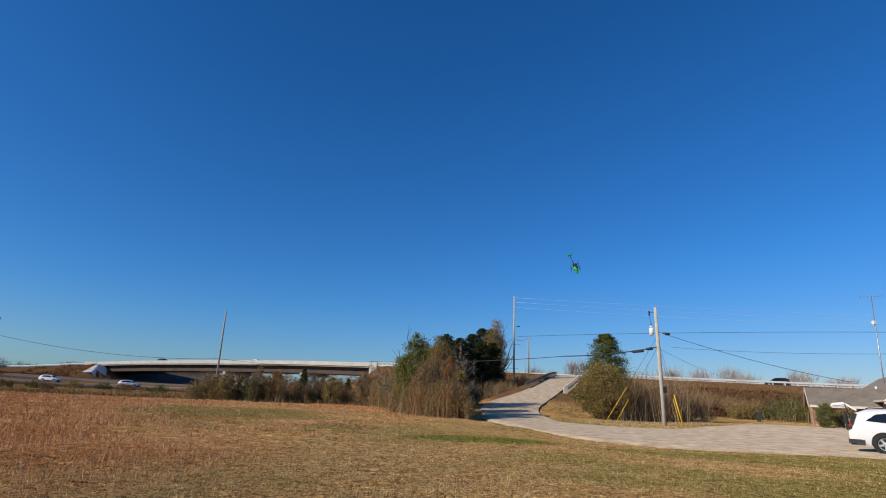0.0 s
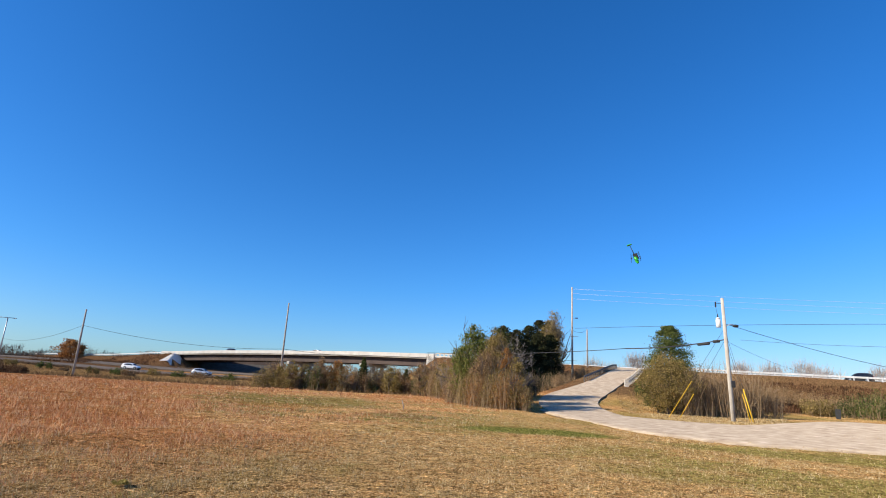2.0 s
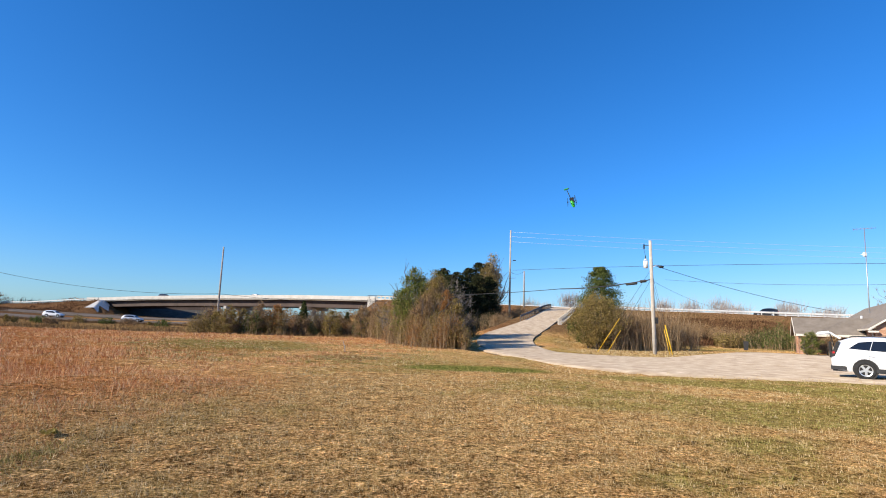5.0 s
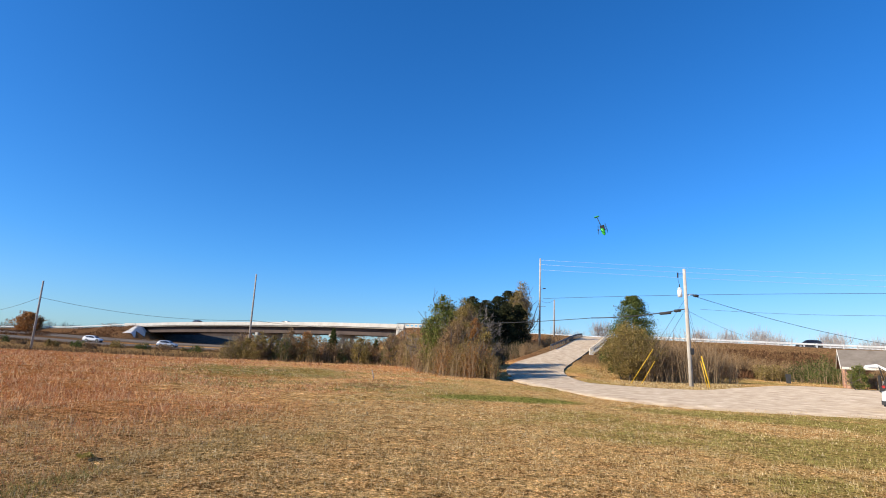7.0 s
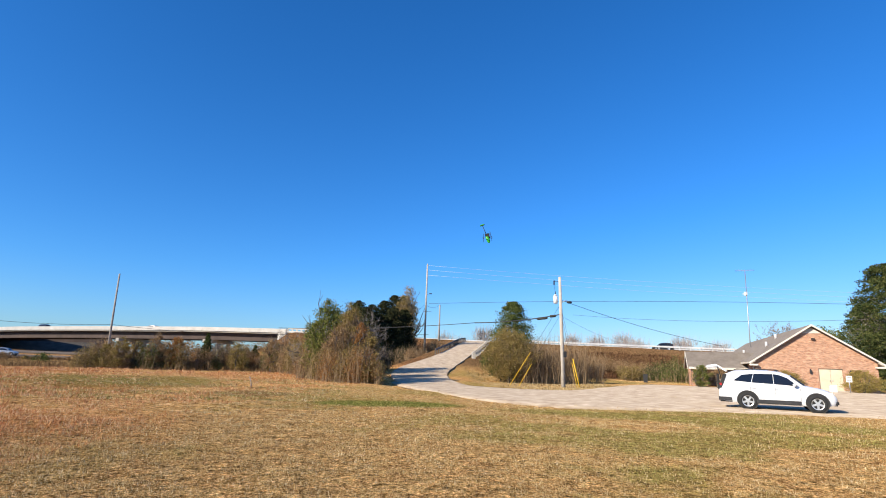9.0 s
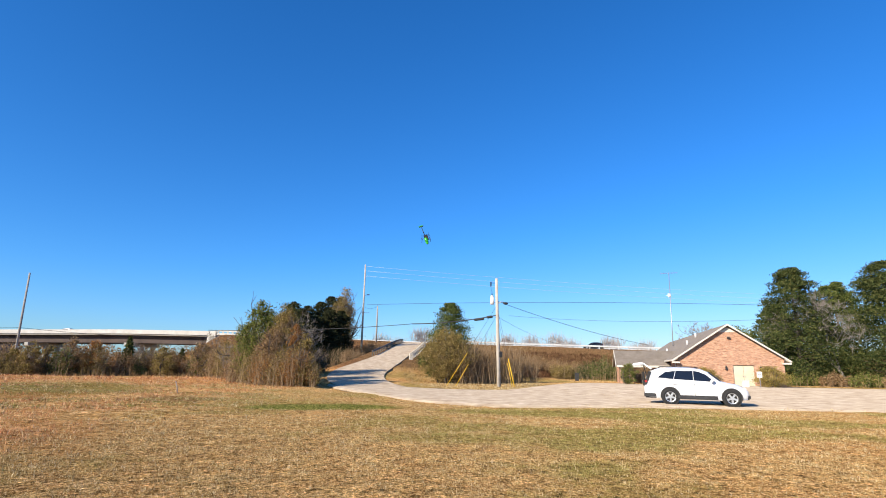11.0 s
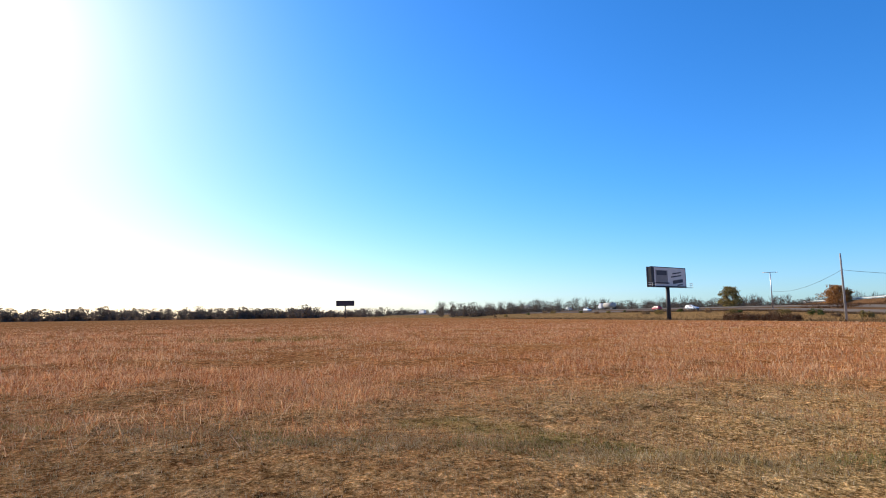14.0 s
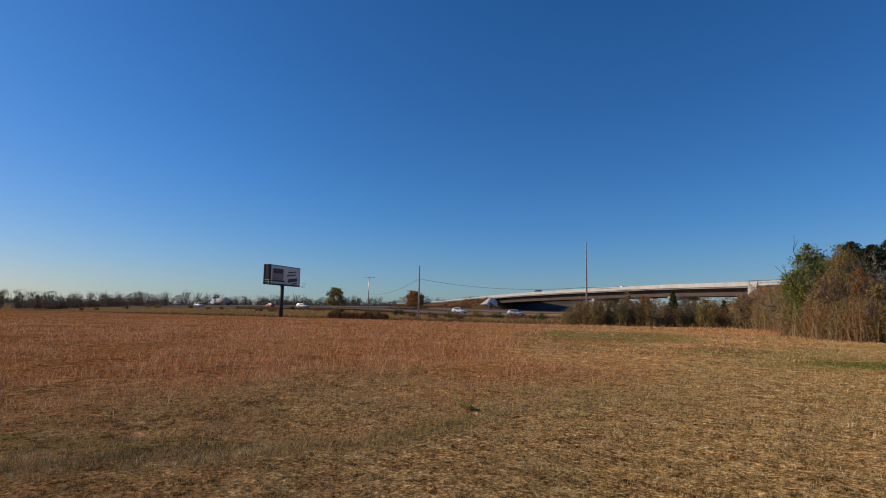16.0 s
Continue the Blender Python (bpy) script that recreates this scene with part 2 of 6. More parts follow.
def ground_material():
    """Mown lawn, tall dry field, green and bare patches, mixed by the sheet's own zones."""
    m = bpy.data.materials.new("ground_cover")
    m.use_nodes = True
    n, l = m.node_tree.nodes, m.node_tree.links
    tc = n.new("ShaderNodeTexCoord")

    def noise_fac(scale, detail=6.0, rough=0.6):
        z = n.new("ShaderNodeTexNoise")
        z.inputs["Scale"].default_value, z.inputs["Detail"].default_value, z.inputs["Roughness"].default_value = scale, detail, rough
        l.new(tc.outputs["Object"], z.inputs["Vector"])
        return z.outputs["Fac"]

    def ramp(fac, colors, lo=0.32, hi=0.68):
        r = n.new("ShaderNodeValToRGB")
        e = r.color_ramp.elements
        e[0].position, e[1].position = lo, hi
        e[0].color, e[1].color = (*colors[0], 1), (*colors[-1], 1)
        for i, c in enumerate(colors[1:-1]):
            e.new(lo + (hi - lo) * (i + 1) / (len(colors) - 1)).color = (*c, 1)
        l.new(fac, r.inputs["Fac"])
        return r.outputs["Color"]

    def mix(fac, a, b, mode="MIX"):
        x = n.new("ShaderNodeMix")
        x.data_type, x.blend_type = "RGBA", mode
        if isinstance(fac, float):
            x.inputs["Factor"].default_value = fac
        else:
            l.new(fac, x.inputs["Factor"])
        l.new(a, x.inputs["A"])
        l.new(b, x.inputs["B"])
        return x.outputs["Result"]

    at = n.new("ShaderNodeAttribute")
    at.attribute_name = "zone"
    sep = n.new("ShaderNodeSeparateColor")
    l.new(at.outputs["Color"], sep.inputs["Color"])
    fine = noise_fac(24, 10, 0.8)
    patch = noise_fac(1.6, 9, 0.75)
    tuft = noise_fac(6.5, 6, 0.65)
    lawn = ramp(noise_fac(0.22, 5), [(0.36, 0.19, 0.06), (0.45, 0.285, 0.1), (0.52, 0.385, 0.165)])
    lawn = mix(0.6, lawn, ramp(patch, [(0.16, 0.06, 0.018), (0.46, 0.255, 0.08), (0.41, 0.315, 0.095), (0.76, 0.57, 0.27)], 0.38, 0.62))
    # near-black ends of the fine ramps paint the shade between blades
    lawn = mix(0.72, lawn, ramp(fine, [(0.015, 0.009, 0.004), (0.2, 0.115, 0.036), (0.6, 0.41, 0.15), (0.92, 0.74, 0.4)], 0.42, 0.6))
    field = ramp(noise_fac(0.13, 6), [(0.3, 0.105, 0.032), (0.43, 0.18, 0.056), (0.52, 0.28, 0.105)])
    field = mix(0.6, field, ramp(patch, [(0.2, 0.07, 0.022), (0.36, 0.15, 0.045), (0.5, 0.28, 0.1), (0.66, 0.48, 0.24)], 0.36, 0.64))
    field = mix(0.4, field, ramp(noise_fac(6, 10, 0.75), [(0.02, 0.01, 0.005), (0.34, 0.155, 0.05), (0.8, 0.55, 0.28)], 0.4, 0.62))
    def warm(c, r, g, b):
        w = n.new("ShaderNodeRGB")
        w.outputs[0].default_value = (r, g, b, 1)
        return mix(1.0, c, w.outputs[0], "MULTIPLY")

    lawn = warm(lawn, 1.26, 1.18, 1.3)
    field = warm(field, 1.2, 1.04, 1.02)
    col = mix(sep.outputs["Red"], lawn, field)
    hay = ramp(noise_fac(2.2, 9, 0.75), [(0.14, 0.08, 0.03), (0.37, 0.235, 0.092), (0.46, 0.325, 0.15), (0.66, 0.5, 0.27)], 0.37, 0.63)
    col = mix(at.outputs["Alpha"], col, warm(hay, 1.32, 1.15, 1.05))
    green = ramp(noise_fac(5, 6), [(0.075, 0.085, 0.021), (0.225, 0.225, 0.055)])
    col = mix(sep.outputs["Green"], col, green)
    bare = ramp(noise_fac(3, 8), [(0.075, 0.04, 0.022), (0.14, 0.08, 0.042), (0.21, 0.13, 0.075)])
    col = mix(sep.outputs["Blue"], col, bare)
    # uneven thatch patches, with grass shadow painted into the dark end
    thatch_shade = ramp(noise_fac(2.8, 10, 0.8), [(0.4, 0.37, 0.33), (0.95, 0.92, 0.88), (1.15, 1.13, 1.1), (1.7, 1.66, 1.58)], 0.4, 0.63)
    col = mix(0.85, col, thatch_shade, "MULTIPLY")
    # shadows between tufts, painted as dark noise over the ground colour
    gap_shade = ramp(noise_fac(8.5, 9, 0.78), [(0.1, 0.08, 0.06), (0.9, 0.88, 0.85), (1.15, 1.14, 1.12), (1.4, 1.38, 1.32)], 0.41, 0.6)
    col = mix(0.8, col, gap_shade, "MULTIPLY")
    b = n["Principled BSDF"]
    b.inputs["Roughness"].default_value = 0.95
    b.inputs["Specular IOR Level"].default_value = 0.0
    b.inputs["Diffuse Roughness"].default_value = 0.6
    l.new(col, b.inputs["Base Color"])
    bp = n.new("ShaderNodeBump")
    bp.inputs["Strength"].default_value, bp.inputs["Distance"].default_value = 1.0, 0.12
    rise = n.new("ShaderNodeMix")
    rise.inputs["Factor"].default_value = 0.35
    l.new(tuft, rise.inputs["A"])
    l.new(fine, rise.inputs["B"])
    l.new(rise.outputs["Result"], bp.inputs["Height"])
    l.new(bp.outputs["Normal"], b.inputs["Normal"])
    return m


M["ground"] = ground_material()


# ---- building helpers ----
def thing(name, at, label, category, group="", turn=0.0, kind=""):
    ob = new(name)
    ob.empty_display_size = 0.2
    ob.matrix_world = Matrix.Translation(at) @ pose(0, 0, 0, 0, 0, turn)
    return tagged(ob, label, category, group, kind)


def part(name, bm, mat, parent=None, label="", smooth=False):
    me = bpy.data.meshes.new(name)
    bm.normal_update()
    bm.to_mesh(me)
    bm.free()
    return part_mesh(name, me, mat, parent, label, smooth)


def part_mesh(name, me, mat, parent=None, label="", smooth=False):
    if smooth:
        me.polygons.foreach_set("use_smooth", [True] * len(me.polygons))
    me.materials.append(M[mat])
    ob = new(name, me)
    if parent is not None:
        ob.parent = parent
    if label:
        tagged(ob, label)
    return ob


def mesh_of(name, verts, faces):
    me = bpy.data.meshes.new(name)
    me.from_pydata([tuple(v) for v in verts], [], [tuple(f) for f in faces])
    me.update()
    return me


def soup(name, verts, k):
    """A mesh of loose polygons with k corners each from an (n*k, 3) array."""
    n = len(verts) // k
    me = bpy.data.meshes.new(name)
    me.vertices.add(n * k)
    me.vertices.foreach_set("co", np.asarray(verts, dtype=np.float32).ravel())
    me.loops.add(n * k)
    me.loops.foreach_set("vertex_index", np.arange(n * k, dtype=np.int32))
    me.polygons.add(n)
    me.polygons.foreach_set("loop_start", np.arange(0, n * k, k, dtype=np.int32))
    me.update(calc_edges=True)
    return me


def box(bm, c, s, bevel=0.0, m=None):
    """A box of size s round c."""
    r = bmesh.ops.create_cube(bm, size=1.0)
    vs = r["verts"]
    bmesh.ops.scale(bm, vec=s, verts=vs)
    if bevel:
        es = list({e for v in vs for e in v.link_edges})
        vs = list({v for f in bmesh.ops.bevel(bm, geom=es, offset=bevel, segments=2, affect="EDGES")["faces"] for v in f.verts} | {v for v in vs if v.is_valid})
    bmesh.ops.translate(bm, vec=c, verts=vs)
    if m is not None:
        bmesh.ops.transform(bm, matrix=m, verts=vs)
    return vs


def boxpart(name, c, s, mat, parent, bevel=0.0, label="", m=None):
    bm = bmesh.new()
    box(bm, c, s, bevel, m)
    return part(name, bm, mat, parent, label)


def tube(bm, pts, radii, sides=8, caps=True):
    """A tapered tube along points."""
    pts = [Vector(p) for p in pts]
    rings = []
    for i, p in enumerate(pts):
        d = (pts[min(i + 1, len(pts) - 1)] - pts[max(i - 1, 0)]).normalized()
        a = d.orthogonal().normalized() if i == 0 else (a - d * a.dot(d)).normalized()
        b = d.cross(a)
        rings.append([bm.verts.new(p + (a * math.cos(2 * math.pi * k / sides) + b * math.sin(2 * math.pi * k / sides)) * radii[i]) for k in range(sides)])
    for r0, r1 in zip(rings, rings[1:]):
        for k in range(sides):
            bm.faces.new((r0[k], r0[(k + 1) % sides], r1[(k + 1) % sides], r1[k]))
    if caps:
        bm.faces.new(rings[0][::-1])
        bm.faces.new(rings[-1])


def tubepart(name, pts, radii, mat, parent, sides=8, label="", smooth=True):
    bm = bmesh.new()
    tube(bm, pts, radii, sides)
    return part(name, bm, mat, parent, label, smooth)


def sag(a, b, drop, n=16):
    a, b = Vector(a), Vector(b)
    return [a.lerp(b, i / n) - Vector((0, 0, drop * 4 * (i / n) * (1 - i / n))) for i in range(n + 1)]


# ---- lie of the land ----
def smooth(x):
    x = np.clip(x, 0, 1)
    return x * x * (3 - 2 * x)


ROAD_X = [-700, -160, -122, -98, -72, -38, -12, 18, 50, 78, 130, 400]
ROAD_Z = [1.0, 6.2, 7.8, 8.5, 8.9, 9.1, 8.8, 7.8, 6.85, 6.15, 5.4, 3.0]
BRIDGE = (-119.0, -15.0)


def over_y(x):
    return 146.0 - 0.5 * x


def over_z(x):
    """Height of the overpass carriageway."""
    return np.interp(x, ROAD_X, ROAD_Z)


def hwy_y(x):
    return 150.0 + 0.054 * (x + 98.0)


def hwy_z(x):
    return 1.2 + 1.5 * smooth((-80.0 - x) / 60.0)


# the side road: centre by bearing and distance, and height
RAMP = [bearing(a, d, z) for a, d, z in
        ((11.2, 39.5, -0.08), (9.3, 44, -0.02), (7.8, 49, 0.06), (6.9, 53.5, 0.3), (6.8, 58, 0.75), (7.7, 63, 1.2), (9.6, 72, 2.1), (10.8, 82, 3.1),
         (11.9, 97, 4.6), (12.7, 114, 6.3), (13.2, 126, 7.3), (13.4, 134, 7.6))]


def resample(pts, n):
    seg = [0.0]
    for a, b in zip(pts, pts[1:]):
        seg.append(seg[-1] + (b - a).length)
    u = np.linspace(0, seg[-1], n)
    out = np.stack([np.interp(u, seg, [p[k] for p in pts]) for k in range(3)], 1)
    for _ in range(int(n * 0.4)):
        out[1:-1] = (out[:-2] + 2 * out[1:-1] + out[2:]) / 4
    return out


RAMP_C = resample(RAMP, 60)


def wave(x, y, s, seed=0.0):
    """Smooth broad unevenness, -1 to 1."""
    return (np.sin(x / s + seed) * np.cos(y / s * 1.13 + 2 * seed) + np.sin((x + y) / s * 0.61 + 1.7 + seed) + np.sin((x - 1.4 * y) / s * 0.37 + seed * 3)) / 3


def fbm(x, y, s, seed=0, octaves=4):
    """Smooth lattice noise, about 0 to 1, finest features s / 2 ** octaves across."""
    out, amp, tot = np.zeros(np.shape(x)), 1.0, 0.0
    for k in range(octaves):
        u, v = np.asarray(x) / s * 2 ** k + 17.3 * k + seed, np.asarray(y) / s * 2 ** k - 9.1 * k + 3 * seed
        i, j = np.floor(u), np.floor(v)
        a, b = smooth(u - i), smooth(v - j)
        def cell(p, q):
            return np.modf(np.abs(np.sin(p * 127.1 + q * 311.7 + 7.7 * k + seed) * 43758.5453))[0]
        out = out + amp * ((cell(i, j) * (1 - a) + cell(i + 1, j) * a) * (1 - b) + (cell(i, j + 1) * (1 - a) + cell(i + 1, j + 1) * a) * b)
        tot += amp
        amp *= 0.6
    return out / tot


RIDGE_AZ = [-140, -130, -110, -91, -75, -62, -52, -42, -34, -26, -10, 4]
RIDGE_D = [15, 13.4, 9.5, 7.1, 6.5, 6.3, 6.2, 6.7, 7.7, 9.5, 17, 27]


def height(x, y):
    x, y = np.asarray(x, float), np.asarray(y, float)
    d = np.hypot(x, y)
    z = 0.05 * wave(x, y, 6.0) * smooth((d - 4) / 20) + 0.012 * wave(x, y, 0.9, 2.0) + 0.07 * (fbm(x, y, 0.9, 4, 3) - 0.5) * smooth((60 - d) / 30) * smooth((d - 2) / 2)
    az = np.degrees(np.arctan2(x, y))
    rows = smooth((d - np.interp(az, RIDGE_AZ, RIDGE_D)) / 1.5) * smooth((4 - az) / 8) * smooth((75 - d) / 20)
    z = z + rows * (0.2 * (fbm(x * 0.75, y, 1.5, 6, 3) - 0.5) + 0.12 * (fbm(x, y, 4.0, 41, 2) - 0.5))
    right = smooth((az - 20) / 12)
    z = z * (1 - 0.7 * right * smooth((d - 18) / 5)) + 0.29 * right * smooth((d - 34) / 22)
    # highway bank
    h = y - hwy_y(x)
    verge = smooth((y - 70) / 8) * smooth((-12 - x) / 20)
    z = z - 0.35 * verge
    z = np.maximum(z, -0.5 + (hwy_z(x) + 0.35 + 0.045 * np.clip(h, -18, 18)) * smooth((h + 50) / 32) * smooth((90 - h) / 40))
    # overpass bank, open under the bridge
    e = (0.5 * x + y - 146.0) / 1.118
    top = over_z(x) - 0.12
    gap = np.clip(np.minimum(x - BRIDGE[0], BRIDGE[1] - x), 0, None)
    slope_end = np.maximum(0.0, top - gap / 1.2)
    bank = np.minimum(top - np.clip(np.abs(e) - 8.0, 0, None) / 2.3, slope_end + 0 * e) + 0.25 * wave(x, y, 5.0, 1.0) * smooth((np.abs(e) - 8) / 5)
    z = np.maximum(z, bank)
    # side road cut into its bank
    best = np.full(x.shape, 1e9)
    zr = np.zeros(x.shape)
    for c in RAMP_C:
        q = np.hypot(x - c[0], y - c[1])
        near = q < best
        best = np.where(near, q, best)
        zr = np.where(near, c[2], zr)
    right_of = np.degrees(np.arctan2(x, y)) > np.interp(d, [40, 50, 58, 63, 72, 82, 97, 114, 134], [11, 7.6, 6.8, 7.7, 9.6, 10.8, 11.9, 12.7, 13.4])
    side = zr - 0.1 - np.clip(best - 4.4, 0, None) / np.where(right_of, 6.5, 2.6)
    z = np.maximum(z, side)
    w = smooth((5.2 - best) / 1.4)
    return z * (1 - w) + (zr - 0.12) * w


def hz(x, y):
    return float(height(np.array([x]), np.array([y]))[0])


def on_ground(az, dist, lift=0.0):
    p = bearing(az, dist)
    return Vector((p.x, p.y, hz(p.x, p.y) + lift))


FIELD_AZ = [-180, -130, -119, -109, -100, -84, -72, -58, -50, -40, -34, -27, -17, -7, 2, 3.5, 6]
FIELD_D = [16, 15, 12, 10.5, 9.5, 9, 10, 11.5, 12.5, 13, 11.5, 13.5, 15, 25, 40, 43, 60]


def zones(x, y):
    """How much a spot is tall field, green patch, bare bank."""
    az, d = np.degrees(np.arctan2(x, y)), np.hypot(x, y)
    edge = np.interp(az, FIELD_AZ, FIELD_D) + 0.5 * np.interp(az, [-60, -30], [8, 16]) * (fbm(x, y, 4.5, 3) - 0.5)
    field = smooth((d - edge) / 11.0 + 0.45) * (az < 8)
    green = (0.36 + 0.22 * smooth((az - 5) / 20)) * smooth((az + 40) / 30) * smooth((fbm(x, y, 4.0, 12, 5) - 0.47) / 0.16) * (1 - field)
    for ga, gd, gw, gl, amt in ((4, 22.3, 8, 1.7, 1.0), (-20, 41, 9, 11, 0.6), (-76, 8.1, 5, 0.4, 0.4), (-70, 7.5, 5, 0.4, 0.45), (-64, 6.9, 5, 0.4, 0.5), (-57, 6.6, 6, 0.4, 0.45), (-50, 6.6, 5, 0.4, 0.35), (32, 21.3, 17, 1.8, 0.65), (-92, 40, 9, 5, 0.5)):
        r = ((az - ga) / gw) ** 2 + ((d - gd) / gl) ** 2
        green = np.maximum(green, amt * smooth(1.4 - r + 0.5 * wave(x, y, 1.7, 3.0)))
    bare = smooth((height(x, y) - 0.9) / 1.0) * 0.9
    litter = 0.6 * smooth((wave(x, y, 2.2, 7.0) + 0.5 * wave(x, y, 0.8, 1.0) - 0.45) / 0.3) * smooth((d - edge + 5) / 3) * smooth((edge + 9 - d) / 4) * (az < 4)
    # sunward lawn takes redder field colour by bearing, painting in its backlit tone
    field = np.maximum(field, 0.5 * smooth((-35 - az) / 45) + 0.22 * smooth(wave(x, y, 1.9, 11.0) + 0.2) * (az < 60))
    rough = smooth((y - 70) / 3) * smooth((-6 - x) / 8) * smooth((hwy_y(x) - 17 - y) / 4)
    field = field * (1 - 0.6 * rough)
    green = np.maximum(green, 0.2 * rough)
    bare = np.where(rough > 0.5, 0.3, np.maximum(bare, litter))
    return field, green, bare


def hay_cover(x, y):
    """Pale cut hay lying on the field towards the copse."""
    az, d = np.degrees(np.arctan2(x, y)), np.hypot(x, y)
    amt = smooth((az + 40) / 22) * smooth((7 - az) / 4) * smooth((d - 12) / 10)
    return np.clip(amt * (0.35 + 1.1 * smooth((fbm(x, y, 6.0, 8) - 0.35) / 0.3)), 0, 1)


def build_ground():
    na = 540
    rad = np.concatenate([[0.0], np.geomspace(0.8, 330, 220), np.geomspace(345, 4500, 30)])
    az = np.linspace(0, 2 * math.pi, na, endpoint=False)
    R, A = np.meshgrid(rad[1:], az, indexing="ij")
    X, Y = (R * np.sin(A)).ravel(), (R * np.cos(A)).ravel()
    Z = height(X, Y)
    X, Y, Z = np.append(X, 0), np.append(Y, 0), np.append(Z, 0)
    nr = len(rad) - 1
    idx = np.arange(nr * na).reshape(nr, na)
    a, b = idx[:-1], idx[1:]
    quads = np.stack([a, np.roll(a, -1, 1), np.roll(b, -1, 1), b], -1).reshape(-1, 4)[:, ::-1]
    tris = [(nr * na, int(idx[0, (k + 1) % na]), int(idx[0, k])) for k in range(na)]
    me = mesh_of("ground", np.stack([X, Y, Z], 1).tolist(), quads.tolist() + [t[::-1] for t in tris])
    f, g, c = zones(X, Y)
    at = me.color_attributes.new("zone", "FLOAT_COLOR", "POINT")
    at.data.foreach_set("color", np.stack([f, g, c, hay_cover(X, Y)], 1).astype(np.float32).ravel())
    ob = part_mesh("ground", me, "ground", smooth=True)
    tagged(ob, "dry mown lawn running into a tan hay field", "ground", kind="structure")


build_ground()


def strip(name, centre, half, mat, label, category, thick=0.25, fall=0.0):
    """A road of given half width along a line of places, with its own thickness."""
    bm = bmesh.new()
    c = [Vector(p) for p in centre]
    rows = []
    for i, p in enumerate(c):
        d = c[min(i + 1, len(c) - 1)] - c[max(i - 1, 0)]
        s = Vector((d.y, -d.x, 0)).normalized()
        w = half[i] if isinstance(half, list) else half
        rows.append([bm.verts.new(p + s * w * k + Vector((0, 0, dz - fall * k * w))) for k, dz in ((-1, -thick), (-1, 0), (-0.33, 0.04), (0.33, 0.04), (1, 0), (1, -thick))])
    for a, b in zip(rows, rows[1:]):
        for k in range(5):
            bm.faces.new((a[k], a[k + 1], b[k + 1], b[k]))
    bmesh.ops.recalc_face_normals(bm, faces=bm.faces)
    ob = part(name, bm, mat)
    return tagged(ob, label, category, kind="structure")


strip("side_road", RAMP_C.tolist(), [float(np.interp(i, [0, 8, 16, 26, 60], [2.6, 2.7, 3.0, 2.5, 2.3])) for i in range(60)], "gravel", "worn pale asphalt side road climbing to the overpass", "road")
xs = np.linspace(-600, 380, 160)
strip("overpass_road", [(x, over_y(x), float(over_z(x))) for x in xs], 5.6, "asphalt", "grey asphalt overpass road", "road", thick=0.3)
for k, off in enumerate((-11.0, 11.0)):
    xs = np.linspace(-2500, 260, 120)
    strip("highway", [(x, hwy_y(x) + off, float(hwy_z(x)) + 0.05 + 0.045 * off) for x in xs], 5.8, "highway", "weathered pale asphalt highway carriageway", "road", fall=0.045)


NEAR_AZ = [3.2, 3.9, 5.2, 7.4, 12, 17.3, 23.6, 30, 35.7, 46.5, 56, 70, 90]
NEAR_D = [58, 51, 42.5, 35.5, 27.6, 24.4, 23.6, 24.5, 25.9, 28.1, 31, 38, 50]


def lot_z(x, y):
    d, az = math.hypot(x, y), math.degrees(math.atan2(x, y))
    return 0.05 + 0.29 * float(smooth((az - 20) / 12) * smooth((d - 34) / 22)) + 0.012 * float(wave(x, y, 2.3, 3.0))


def build_lot():
    """The gravel forecourt: near edge, then far edge, as bearings and distances."""
    near = list(zip(NEAR_AZ, NEAR_D))
    far = [(9.9, 58), (9.5, 53.5), (10.0, 50), (12.9, 42.7), (17.6, 40.3), (22.6, 40.9), (25.5, 47), (30, 60), (35.7, 60), (46.5, 62), (58, 68), (70, 76), (90, 90)]
    def dense(pl, n):
        u = np.linspace(0, 1, n)
        s = np.linspace(0, 1, len(pl))
        a = np.interp(u, s, [p[0] for p in pl])
        d = np.interp(u, s, [p[1] for p in pl])
        for _ in range(6):
            d[1:-1] = (d[:-2] + 2 * d[1:-1] + d[2:]) / 4
        return a, d
    a0, d0 = dense(near, 90)
    d0 = d0 + 0.18 * np.sin(a0 * 3.1) + 0.12 * np.sin(a0 * 7.7 + 1)
    a1, d1 = dense(far, 90)
    m = 26
    V, F = [], []
    for i in range(90):
        p, q = bearing(a0[i], d0[i]), bearing(a1[i], d1[i])
        for j in range(m):
            v = p.lerp(q, j / (m - 1))
            V.append((v.x, v.y, lot_z(v.x, v.y) - 0.05 + 0.07 * min(1, j / 2)))
    for i in range(89):
        for j in range(m - 1):
            F.append((i * m + j, (i + 1) * m + j, (i + 1) * m + j + 1, i * m + j + 1))
    ob = part_mesh("forecourt", mesh_of("forecourt", V, F), "gravel", smooth=True)
    sol = ob.modifiers.new("depth", "SOLIDIFY")
    sol.thickness, sol.offset = 0.12, -1
    tagged(ob, "pale worn gravel and asphalt forecourt", "pavement", kind="structure")


build_lot()


